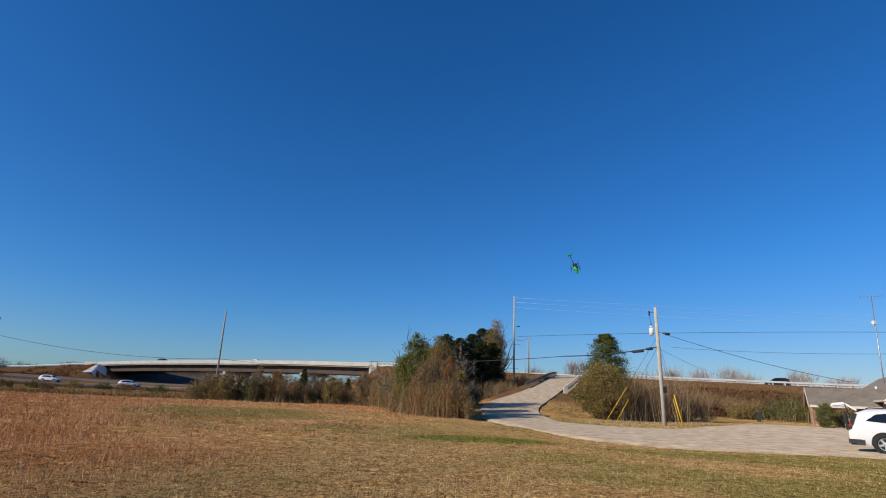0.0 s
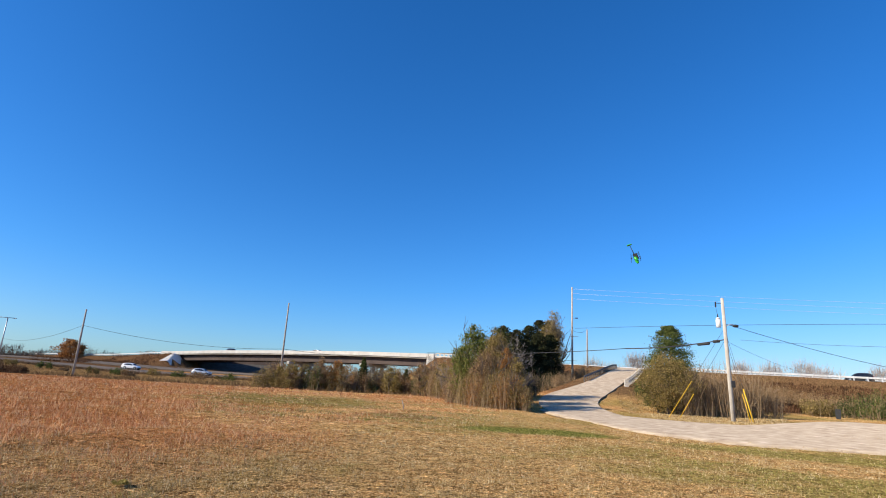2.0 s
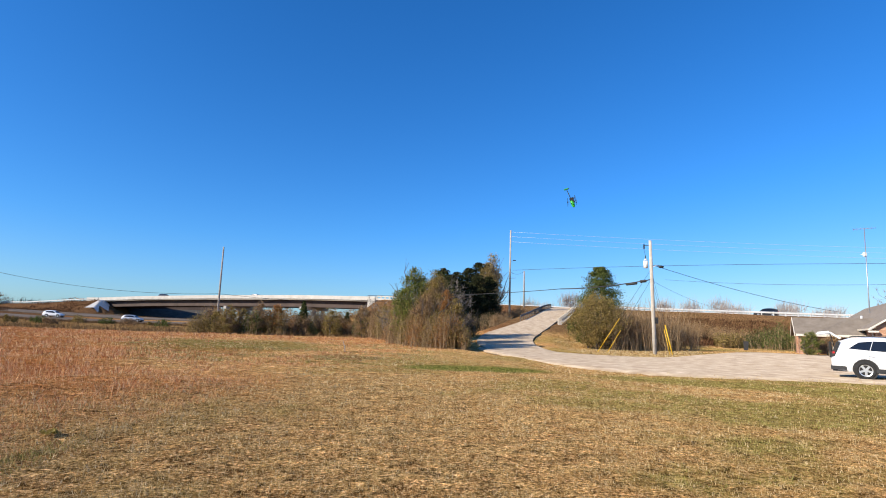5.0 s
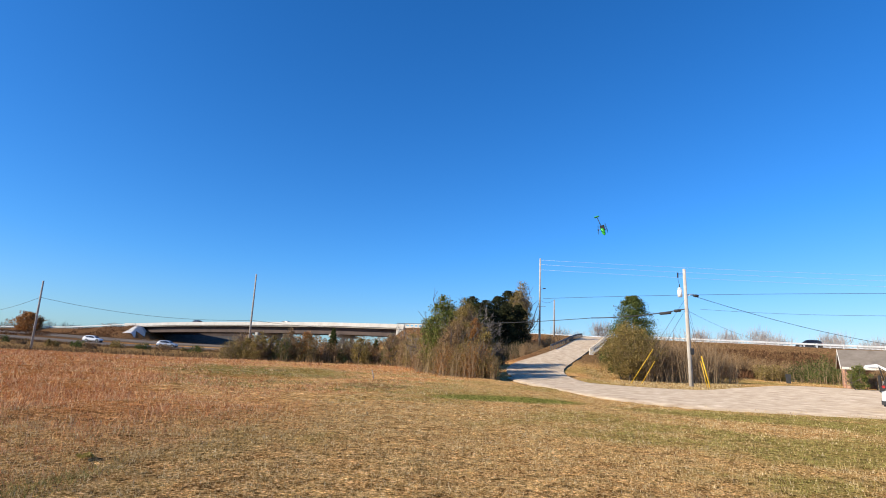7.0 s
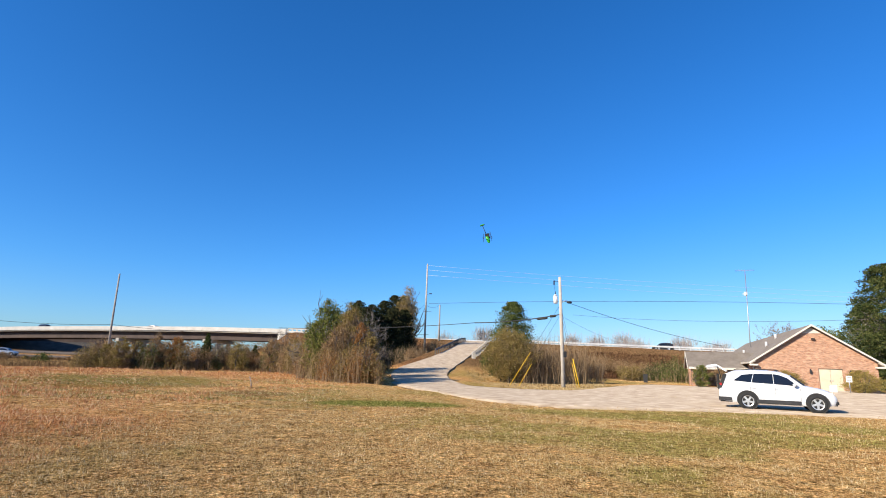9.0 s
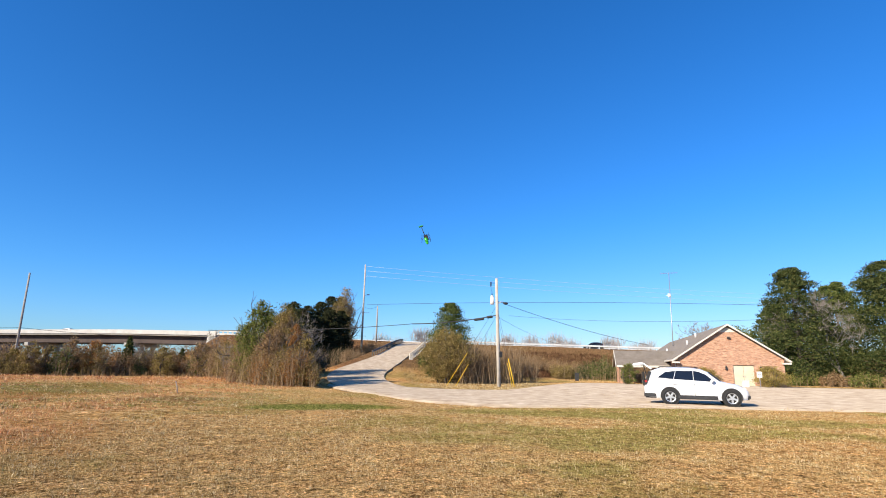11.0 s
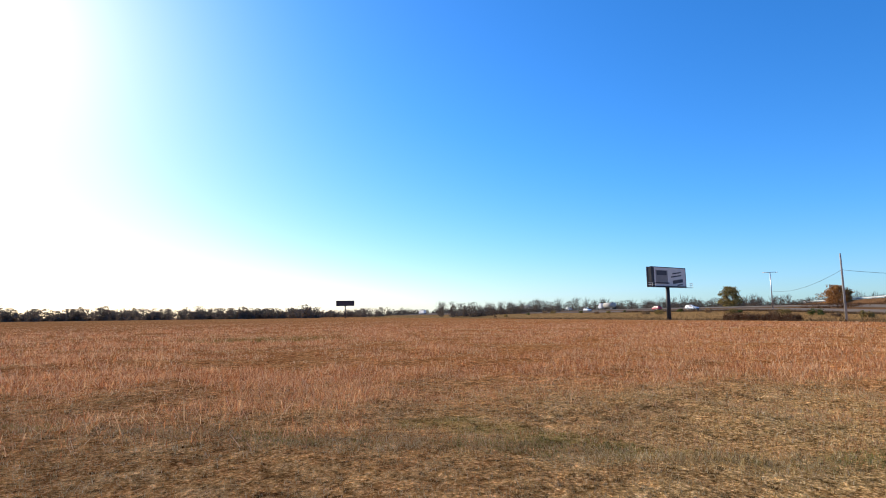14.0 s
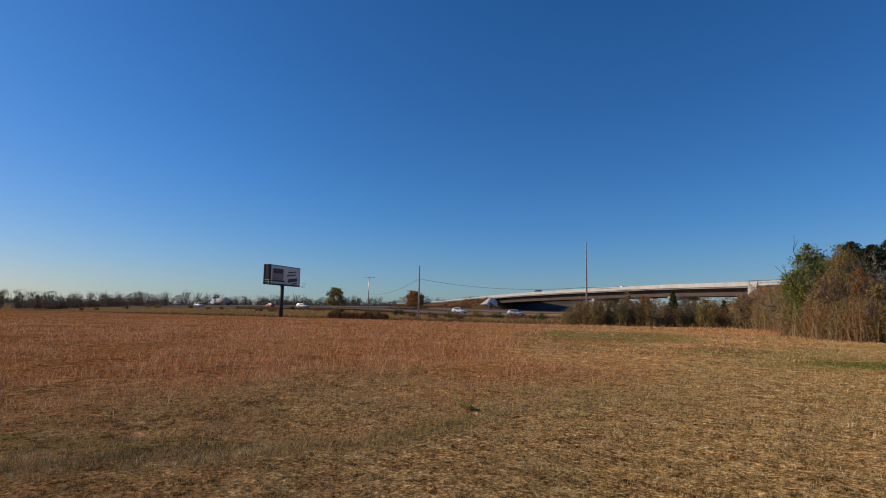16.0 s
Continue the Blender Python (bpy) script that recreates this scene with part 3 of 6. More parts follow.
# ---- bridge ----
def build_bridge():
    x0, x1 = BRIDGE
    mid = Vector(((x0 + x1) / 2, over_y((x0 + x1) / 2), 0))
    b = thing("bridge", mid, "long concrete highway overpass with brown steel girders", "bridge")
    sx, sy = 0.894, -0.447          # along the deck
    nx, ny = 0.447, 0.894           # across it
    xs = np.linspace(x0, x1, 25)
    def run(name, off, w, dz0, dz1, mat, label="", a=0, c=25):
        bm = bmesh.new()
        prev = None
        for x in xs[a:c]:
            z = float(over_z(x))
            p = Vector((x, over_y(x), z)) - mid
            r = [bm.verts.new((p.x + nx * o, p.y + ny * o, p.z + q)) for o, q in ((off - w, dz0), (off + w, dz0), (off + w, dz1), (off - w, dz1))]
            if prev:
                for k in range(4):
                    bm.faces.new((prev[k], prev[(k + 1) % 4], r[(k + 1) % 4], r[k]))
            else:
                bm.faces.new(r)
            prev = r
        bm.faces.new(prev[::-1])
        bmesh.ops.recalc_face_normals(bm, faces=bm.faces)
        part(name, bm, mat, b, label)
    run("deck", 0, 6.1, -0.55, -0.28, "concrete")
    for o in (-6.2, 6.2):
        run("parapet", o, 0.2, -0.24, 0.8, "pale_concrete", "pale concrete parapet")
    for o in (-4.3, -1.5, 1.5, 4.3):
        run("girder", o, 0.22, -2.5, -0.56, "girder", "brown steel girder")
    # abutments and piers
    for x, s in ((x0, 1), (x1, -1)):
        z = float(over_z(x))
        bm = bmesh.new()
        m = Matrix.Translation(Vector((x, over_y(x), z)) - mid) @ Matrix.Rotation(math.atan2(sy, sx), 4, "Z")
        box(bm, (-s * 0.4, 0, -2.1), (1.6, 13.0, 3.6), 0.05, m)
        far = s * (7.0 if s > 0 else 2.0)
        w = [bm.verts.new(m @ Vector(v)) for v in ((-s * 0.2, -6.5, 0.8), (-far, -6.5, 0.8), (-far, -6.5, -0.5), (-s * 0.2, -6.5, -3.6), (-s * 0.2, -6.1, 0.8), (-far, -6.1, 0.8), (-far, -6.1, -0.5), (-s * 0.2, -6.1, -3.6))]
        for f in ((0, 1, 2, 3), (7, 6, 5, 4), (0, 4, 5, 1), (1, 5, 6, 2), (2, 6, 7, 3), (3, 7, 4, 0)):
            bm.faces.new([w[k] for k in f])
        bmesh.ops.recalc_face_normals(bm, faces=bm.faces)
        box(bm, (-s * 3.2, 6.4, -0.6), (6.5, 0.4, 2.9), 0.04, m)
        part("abutment", bm, "pale_concrete", b, "pale concrete abutment with wing walls")
    # paved slope under the deck, its crest in line with the highway; deck shadow in its colour
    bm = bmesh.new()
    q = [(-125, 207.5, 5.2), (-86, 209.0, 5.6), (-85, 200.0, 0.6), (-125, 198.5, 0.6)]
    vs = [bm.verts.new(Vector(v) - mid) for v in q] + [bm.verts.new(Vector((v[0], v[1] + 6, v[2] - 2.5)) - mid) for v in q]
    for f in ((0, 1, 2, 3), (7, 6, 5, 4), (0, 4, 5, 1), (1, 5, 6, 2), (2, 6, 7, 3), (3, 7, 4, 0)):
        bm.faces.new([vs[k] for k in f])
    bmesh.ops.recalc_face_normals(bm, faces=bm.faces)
    part("shaded_paving", bm, "shaded_paving", b, "paved slope under the deck, coloured dark for the deck's shadow")
    # gravel on the bank's end, beside the deck, coloured pale as if sunlit
    bm = bmesh.new()
    gx, ge = np.meshgrid(np.linspace(x0 - 1.0, x0 + 9.5, 16), np.linspace(-15.0, -5.5, 14), indexing="ij")
    gy = 146.0 - 0.5 * gx + 1.118 * ge
    gz = height(gx, gy) + 0.07
    vs = [[bm.verts.new((gx[i, j] - mid.x, gy[i, j] - mid.y, gz[i, j])) for j in range(14)] for i in range(16)]
    for i in range(15):
        for j in range(13):
            if 1.0 < gz[i, j] < 8.0:
                bm.faces.new((vs[i][j], vs[i + 1][j], vs[i + 1][j + 1], vs[i][j + 1]))
    bmesh.ops.delete(bm, geom=[v for v in bm.verts if not v.link_faces], context="VERTS")
    part("gravel_slope", bm, "gravel_slope", b, "pale grey gravel slope at the bridge end")
    # added dark block behind the slope, stands for the black shade under the deck
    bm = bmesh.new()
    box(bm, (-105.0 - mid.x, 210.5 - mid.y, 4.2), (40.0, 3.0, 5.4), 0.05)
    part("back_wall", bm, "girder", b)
    for x in (-63, -36):
        z, g = float(over_z(x)), 0.8
        m = Matrix.Translation(Vector((x, over_y(x), 0)) - mid) @ Matrix.Rotation(math.atan2(sy, sx), 4, "Z")
        for o in (-4, 0, 4):
            bm = bmesh.new()
            bmesh.ops.create_cone(bm, cap_ends=True, segments=16, radius1=0.55, radius2=0.55, depth=z - 3.2 - g + 1.2)
            bmesh.ops.transform(bm, matrix=m @ Matrix.Translation((0, o, (z - 3.2 + g - 1.2) / 2)), verts=bm.verts)
            part("pier", bm, "concrete", b, smooth=False)
        bm = bmesh.new()
        box(bm, (0, 0, z - 2.95), (1.2, 12, 0.9), 0.05, m)
        part("pier_cap", bm, "concrete", b)


build_bridge()


# ---- guard rails ----
def guard_rail(pts, label, rail="galvanised", step=2.0, posts="shaded_weathered_rail", group="", block=0.15):
    pts = [Vector(p) for p in pts]
    g = thing("guard_rail", pts[0], label, "guard rail", group)
    o = pts[0]
    prof = ((0.0, 0.43), (0.05, 0.48), (0.05, 0.53), (0.0, 0.58), (0.05, 0.63), (0.05, 0.68), (0.0, 0.74))
    bm = bmesh.new()
    prev = None
    for i, p in enumerate(pts):
        d = (pts[min(i + 1, len(pts) - 1)] - pts[max(i - 1, 0)])
        s = Vector((d.y, -d.x, 0)).normalized()
        r = [bm.verts.new(p - o + s * a + Vector((0, 0, z))) for a, z in prof]
        if prev:
            for k in range(len(prof) - 1):
                bm.faces.new((prev[k], prev[k + 1], r[k + 1], r[k]))
        prev = r
    rl = part("rail", bm, rail, g)
    md = rl.modifiers.new("depth", "SOLIDIFY")
    md.thickness = 0.012
    total = sum((b - a).length for a, b in zip(pts, pts[1:]))
    n = max(2, int(total / step))
    line = resample(pts, n) if n > 4 else [list(p) for p in pts]
    me = None
    for p in line:
        v = Vector(p) - o
        if me is None:
            bm = bmesh.new()
            box(bm, (0, 0, 0.1), (block, block + 0.03, 1.35), 0.01)
            first = part("post", bm, posts, g)
            me = first.data
            first.location = v
        else:
            q = new("post", me)
            q.parent, q.location = g, v
    return g


def ramp_edge(i, side):
    p, d = Vector(RAMP_C[i]), Vector(RAMP_C[min(i + 1, 59)]) - Vector(RAMP_C[max(i - 1, 0)])
    return p + Vector((d.y, -d.x, 0)).normalized() * side


guard_rail([ramp_edge(i, -3.0) for i in range(28, 58)], "weathered steel guard rail, coloured dark for its shaded side, beside the climbing road", "shaded_weathered_rail")
# pale blocks paint the sunlit post faces, the dark rail the shade between them
guard_rail([ramp_edge(i, 3.4) for i in range(25, 44)], "weathered guard rail on blocks coloured pale as if sunlit beside the climbing road", "shaded_weathered_rail", 1.9, "pale_pole", "", 0.5)
nx, ny = 0.447, 0.894
guard_rail([(x - nx * 6.2, over_y(x) - ny * 6.2, float(over_z(x)) - 0.1) for x in np.linspace(38, 200, 60)], "pale galvanised guard rail along the overpass", posts="galvanised")
guard_rail([(x + nx * 6.2, over_y(x) + ny * 6.2, float(over_z(x)) - 0.1) for x in np.linspace(-12, 200, 70)], "pale galvanised guard rail along the overpass", posts="galvanised")


def slotted_rail(x0, x1):
    """Pale concrete rail with open slots between its posts."""
    n = 9
    pts = [Vector((x - nx * 6.2, over_y(x) - ny * 6.2, float(over_z(x)))) for x in np.linspace(x0, x1, n)]
    t = thing("concrete_rail", pts[0], "pale concrete rail with open slots at the bridge end", "railing")
    for nm, z0, z1, w in (("top_beam", 0.72, 1.08, 0.2), ("base_beam", -0.15, 0.3, 0.22)):
        bm = bmesh.new()
        rows = []
        for p in pts:
            q = p - pts[0]
            rows.append([bm.verts.new((q.x + nx * o, q.y + ny * o, q.z + z)) for o, z in ((-w, z0), (w, z0), (w, z1), (-w, z1))])
        for a, b in zip(rows, rows[1:]):
            for k in range(4):
                bm.faces.new((a[k], a[(k + 1) % 4], b[(k + 1) % 4], b[k]))
        bm.faces.new(rows[0])
        bm.faces.new(rows[-1][::-1])
        bmesh.ops.recalc_face_normals(bm, faces=bm.faces)
        part(nm, bm, "pale_concrete", t)
    for p in pts:
        boxpart("post", tuple(p - pts[0] + Vector((0, 0, 0.51))), (0.45, 0.34, 0.42), "pale_concrete", t, 0.02)


slotted_rail(-12.9, -3.5)
guard_rail([(x - nx * 6.2, over_y(x) - ny * 6.2, float(over_z(x)) - 0.1) for x in np.linspace(-3, 8, 6)], "pale galvanised guard rail at the bridge end", posts="galvanised")
guard_rail([(x - nx * 6.2, over_y(x) - ny * 6.2, float(over_z(x)) - 0.1) for x in np.linspace(-220, -126, 36)], "pale galvanised guard rail along the overpass", posts="galvanised")


# ---- brick building ----
def build_house():
    P = Vector((42.65, 45.0, 0.0))
    g = hz(P.x, P.y)
    h = thing("brick_building", (P.x, P.y, g), "red brick gabled building with grey shingle roof and white trim", "building", turn=-30.0)
    # local: x along the gable wall to the right, y away along the ridge
    W, L, E, R = 4.85, 36.0, 2.85, 6.1
    def prism(name, pts, y0, y1, mat, parent, label="", uv=False):
        bm = bmesh.new()
        a = [bm.verts.new((x, y0, z)) for x, z in pts]
        b = [bm.verts.new((x, y1, z)) for x, z in pts]
        bm.faces.new(a)
        bm.faces.new(b[::-1])
        for k in range(len(pts)):
            j = (k + 1) % len(pts)
            bm.faces.new((a[k], b[k], b[j], a[j]))
        bmesh.ops.recalc_face_normals(bm, faces=bm.faces)
        if uv:
            lay = bm.loops.layers.uv.new("UVMap")
            for f in bm.faces:
                for lp in f.loops:
                    c = lp.vert.co
                    lp[lay].uv = (c.x, c.z) if abs(f.normal.y) > 0.5 else (c.y, c.z)
        return part(name, bm, mat, parent, label)
    door = (0.28, 2.17, 2.08)      # left, right, top of the doorway
    prism("gable_wall", [(-W, 0), (door[0], 0), (door[0], door[2]), (door[1], door[2]), (door[1], 0), (W, 0), (W, E), (0, R - 0.22), (-W, E)][::-1], 0, 0.3, "brick", h, "red brick gable wall", True)
    prism("side_wall", [(-W, 0), (-W + 0.3, 0), (-W + 0.3, E), (-W, E)], 0.3, L, "brick", h, "", True)
    prism("side_wall", [(W - 0.3, 0), (W, 0), (W, E), (W - 0.3, E)], 0.3, L, "brick", h, "", True)
    prism("back_wall", [(-W, 0), (W, 0), (W, E), (0, R - 0.22), (-W, E)], L, L + 0.3, "brick", h, "", True)
    d = thing("double_door", (0, 0, 0), "cream painted double door", "door")
    d.parent = h
    del d["category"]
    wleaf = (door[1] - door[0]) / 2
    for k in (0, 1):
        bm = bmesh.new()
        box(bm, (door[0] + wleaf * (k + 0.5), 0.14, 1.03), (wleaf - 0.02, 0.05, 2.02), 0.008)
        for zz, hh in ((0.5, 0.7), (1.5, 0.8)):
            box(bm, (door[0] + wleaf * (k + 0.5), 0.112, zz), (wleaf - 0.3, 0.02, hh), 0.006)
        part("door_leaf", bm, "cream_door", d)
        bm = bmesh.new()
        bmesh.ops.create_uvsphere(bm, u_segments=10, v_segments=6, radius=0.05)
        bmesh.ops.translate(bm, vec=(door[0] + wleaf * (1 + (k - 0.5) * 0.2), 0.07, 1.0), verts=bm.verts)
        part("door_knob", bm, "grey_steel", d, smooth=True)
    boxpart("door_step", ((door[0] + door[1]) / 2, -0.35, 0.03), (2.6, 0.7, 0.2), "concrete", h, 0.02)
    # wall lamps and gable light
    for x in (-0.35, 2.75):
        bm = bmesh.new()
        box(bm, (x, -0.08, 1.75), (0.16, 0.18, 0.32), 0.02)
        box(bm, (x, -0.03, 1.95), (0.1, 0.1, 0.12), 0.01)
        part("wall_lamp", bm, "cladding", h)
    boxpart("wall_lamp", (0.1, -0.1, 4.75), (0.28, 0.2, 0.22), "girder", h, 0.03)
    # pale gable peak
    prism("gable_infill", [(-0.8, R - 0.8), (0.8, R - 0.8), (0, R - 0.28)], -0.03, 0.0, "cream_trim", h, "pale painted gable peak")
    # roof slabs with overhang
    s = (R - E) / W
    o = 0.45
    for sd in (-1, 1):
        prism("roof_slope", [(0, R), (sd * (W + o), E - s * o), (sd * (W + o), E - s * o - 0.14), (0, R - 0.16)], -0.45, L + 0.6, "shingle", h, "grey-brown shingle roof slope")
        prism("bargeboard", [(0, R + 0.02), (sd * (W + o + 0.02), E - s * o + 0.01), (sd * (W + o + 0.02), E - s * o - 0.15), (0, R - 0.16)], -0.5, -0.452, "cream_trim", h, "white painted bargeboard")
        prism("soffit", [(sd * W, E - 0.16), (sd * (W + o), E - s * o - 0.16), (sd * (W + o), E - s * o - 0.2), (sd * W, E - 0.22)], -0.45, L + 0.6, "cream_trim", h)
        prism("gutter", [(sd * (W + o), E - s * o - 0.02), (sd * (W + o + 0.12), E - s * o - 0.02), (sd * (W + o + 0.1), E - s * o - 0.15), (sd * (W + o), E - s * o - 0.15)], -0.45, L + 0.6, "cream_trim", h, "white gutter")
        boxpart("eave_return", (sd * (W + 0.15), -0.25, E - s * o - 0.28), (0.72, 0.48, 0.16), "cream_trim", h, 0.02)
    tubepart("downpipe", [(-W - 0.12, 0.25, 0.05), (-W - 0.12, 0.25, 2.4), (-W - 0.4, 0.25, 2.55)], [0.05] * 3, "cream_trim", h, 8)
    for x, y in ((-1.1, 9.5), (-2.6, 6.5), (-3.4, 16)):
        z = R - s * abs(x)
        tubepart("roof_vent", [(x, y, z - 0.1), (x, y, z + 0.45)], [0.12, 0.12], "galvanised", h, 10)
    # low wing
    w0, w1, d0, d1, we, wr = -W - 5.3, -W, 4.2, 9.6, 2.15, 3.65
    ym = (d0 + d1) / 2
    bm = bmesh.new()
    box(bm, (w0 + 0.15, d0 + 0.9, we / 2), (0.3, 1.8, we), 0)
    box(bm, (w0 + 0.15, d1 - 0.9, we / 2), (0.3, 1.8, we), 0)
    box(bm, ((w0 + w1) / 2 + 0.2, d1 - 0.15, we / 2), (5.0, 0.3, we), 0)
    lay = bm.loops.layers.uv.new("UVMap")
    for f in bm.faces:
        for lp in f.loops:
            lp[lay].uv = (lp.vert.co.x + lp.vert.co.y, lp.vert.co.z)
    part("wing_wall", bm, "brick", h, "brick porch wall")
    for y, e in ((d0 - 0.4, -1), (d1 + 0.4, 1)):
        bm = bmesh.new()
        q = [(w0 - 0.35, ym, wr), (w1 + 2.6, ym, wr), (w1 + 2.6, y, we - 0.2), (w0 - 0.35, y, we - 0.2)]
        vs = [bm.verts.new(v) for v in q] + [bm.verts.new((v[0], v[1], v[2] - 0.14)) for v in q]
        for f in ((0, 1, 2, 3), (7, 6, 5, 4), (0, 4, 5, 1), (1, 5, 6, 2), (2, 6, 7, 3), (3, 7, 4, 0)):
            bm.faces.new([vs[k] for k in f])
        bmesh.ops.recalc_face_normals(bm, faces=bm.faces)
        part("wing_roof", bm, "shingle", h, "grey shingle porch roof")
        bm = bmesh.new()
        q = [(w0 - 0.37, ym, wr + 0.02), (w0 - 0.37, y, we - 0.19), (w0 - 0.37, y, we - 0.42), (w0 - 0.37, ym, wr - 0.25)]
        vs = [bm.verts.new(v) for v in q] + [bm.verts.new((v[0] - 0.05, v[1], v[2])) for v in q]
        for f in ((0, 1, 2, 3), (7, 6, 5, 4), (0, 4, 5, 1), (1, 5, 6, 2), (2, 6, 7, 3), (3, 7, 4, 0)):
            bm.faces.new([vs[k] for k in f])
        bmesh.ops.recalc_face_normals(bm, faces=bm.faces)
        part("bargeboard", bm, "cream_trim", h)
    boxpart("wing_fascia", ((w0 + w1) / 2, d0 - 0.42, we - 0.3), (5.9, 0.05, 0.22), "cream_trim", h, 0.01)
    for x in (w0 + 0.2, w0 + 2.6):
        boxpart("porch_post", (x, d0 + 0.1, we / 2), (0.14, 0.14, we), "cream_trim", h, 0.01)
    return h


build_house()


# ---- vehicles ----
def loft(bm, stations, cap=True):
    rows = [[bm.verts.new(v) for v in s] for s in stations]
    for a, b in zip(rows, rows[1:]):
        for k in range(len(a) - 1):
            bm.faces.new((a[k], a[k + 1], b[k + 1], b[k]))
        bm.faces.new((a[-1], a[0], b[0], b[-1]))
    if cap:
        bm.faces.new(rows[0])
        bm.faces.new(rows[-1][::-1])
    bmesh.ops.recalc_face_normals(bm, faces=bm.faces)


def wheel(parent, x, y, r, w=0.22, spokes=5):
    s = 1 if y > 0 else -1
    t = thing("wheel", (x, y, r), "", "")
    t.parent = parent
    bm = bmesh.new()
    prof = [(r * 0.66, -w / 2), (r * 0.92, -w / 2), (r, -w * 0.33), (r, w * 0.33), (r * 0.92, w / 2), (r * 0.66, w / 2)]
    n = 28
    rows = [[bm.verts.new((q * math.cos(2 * math.pi * k / n), o, q * math.sin(2 * math.pi * k / n))) for q, o in prof] for k in range(n)]
    for k in range(n):
        a, b = rows[k], rows[(k + 1) % n]
        for j in range(len(prof)):
            bm.faces.new((a[j], a[(j + 1) % len(prof)], b[(j + 1) % len(prof)], b[j]))
    bmesh.ops.recalc_face_normals(bm, faces=bm.faces)
    part("tyre", bm, "rubber", t, "black rubber tyre", True)
    bm = bmesh.new()
    bmesh.ops.create_cone(bm, cap_ends=True, segments=24, radius1=r * 0.66, radius2=r * 0.66, depth=0.05)
    bmesh.ops.rotate(bm, cent=(0, 0, 0), matrix=Matrix.Rotation(math.pi / 2, 3, "X"), verts=bm.verts)
    part("hub_back", bm, "cladding", t)
    bm = bmesh.new()
    for k in range(spokes):
        a = 2 * math.pi * k / spokes + 0.3
        box(bm, (r * 0.33, s * w * 0.36, 0), (r * 0.62, 0.04, r * 0.23), 0.012, Matrix.Rotation(a, 4, "Y"))
    bmesh.ops.create_cone(bm, cap_ends=True, segments=12, radius1=r * 0.2, radius2=r * 0.16, depth=0.05, matrix=Matrix.Translation((0, s * w * 0.36, 0)) @ Matrix.Rotation(math.pi / 2, 4, "X"))
    n = 28
    ring = [[bm.verts.new((q * math.cos(2 * math.pi * k / n), s * o, q * math.sin(2 * math.pi * k / n))) for q, o in ((r * 0.58, w * 0.38), (r * 0.67, w * 0.42), (r * 0.67, w * 0.3), (r * 0.58, w * 0.3))] for k in range(n)]
    for k in range(n):
        for j in range(4):
            bm.faces.new((ring[k][j], ring[k][(j + 1) % 4], ring[(k + 1) % n][(j + 1) % 4], ring[(k + 1) % n][j]))
    part("rim", bm, "alloy", t, "silver alloy rim")


def arch(bm, x, z, r0, r1, y, w, n=14, a0=-12, a1=192):
    s = 1 if y > 0 else -1
    pr = None
    for k in range(n + 1):
        a = radians(a0 + (a1 - a0) * k / n)
        c, d = math.cos(a), math.sin(a)
        r = [bm.verts.new((x + q * c, yy, z + q * d)) for q, yy in ((r0, y), (r1, y), (r1, y + s * w), (r0, y + s * w))]
        if pr:
            for j in range(4):
                bm.faces.new((pr[j], pr[(j + 1) % 4], r[(j + 1) % 4], r[j]))
        else:
            bm.faces.new(r)
        pr = r
    bm.faces.new(pr[::-1])


def pane(name, pts, y0, lean, mat, parent, label=""):
    """A side window: (x, z) corners on a flank that leans inwards above the waist."""
    bm = bmesh.new()
    s = 1 if y0 > 0 else -1
    a = [bm.verts.new((x, s * (abs(y0) - max(0, z - 1.02) * lean + 0.004), z)) for x, z in pts]
    b = [bm.verts.new((x, s * (abs(y0) - max(0, z - 1.02) * lean - 0.02), z)) for x, z in pts]
    bm.faces.new(a)
    bm.faces.new(b[::-1])
    for k in range(len(a)):
        j = (k + 1) % len(a)
        bm.faces.new((a[k], b[k], b[j], a[j]))
    bmesh.ops.recalc_face_normals(bm, faces=bm.faces)
    return part(name, bm, mat, parent, label)


def section(x, zb, zs, zt, hw, ht):
    """Cross section: sill, waist and roof edge of a car body."""
    half = [(hw * 0.9, zb), (hw * 0.985, zb + 0.1), (hw, zb + 0.3 * (zs - zb) + 0.1), (hw * 0.995, zs - 0.1), (hw * 0.965, zs), (ht + 0.03, zt - 0.08 if zt - zs > 0.2 else zs + (zt - zs) * 0.5), (ht * 0.86, zt - 0.015), (ht * 0.4, zt + 0.012)]
    return [(x, y, z) for y, z in half] + [(x, -y, z) for y, z in half[::-1]]


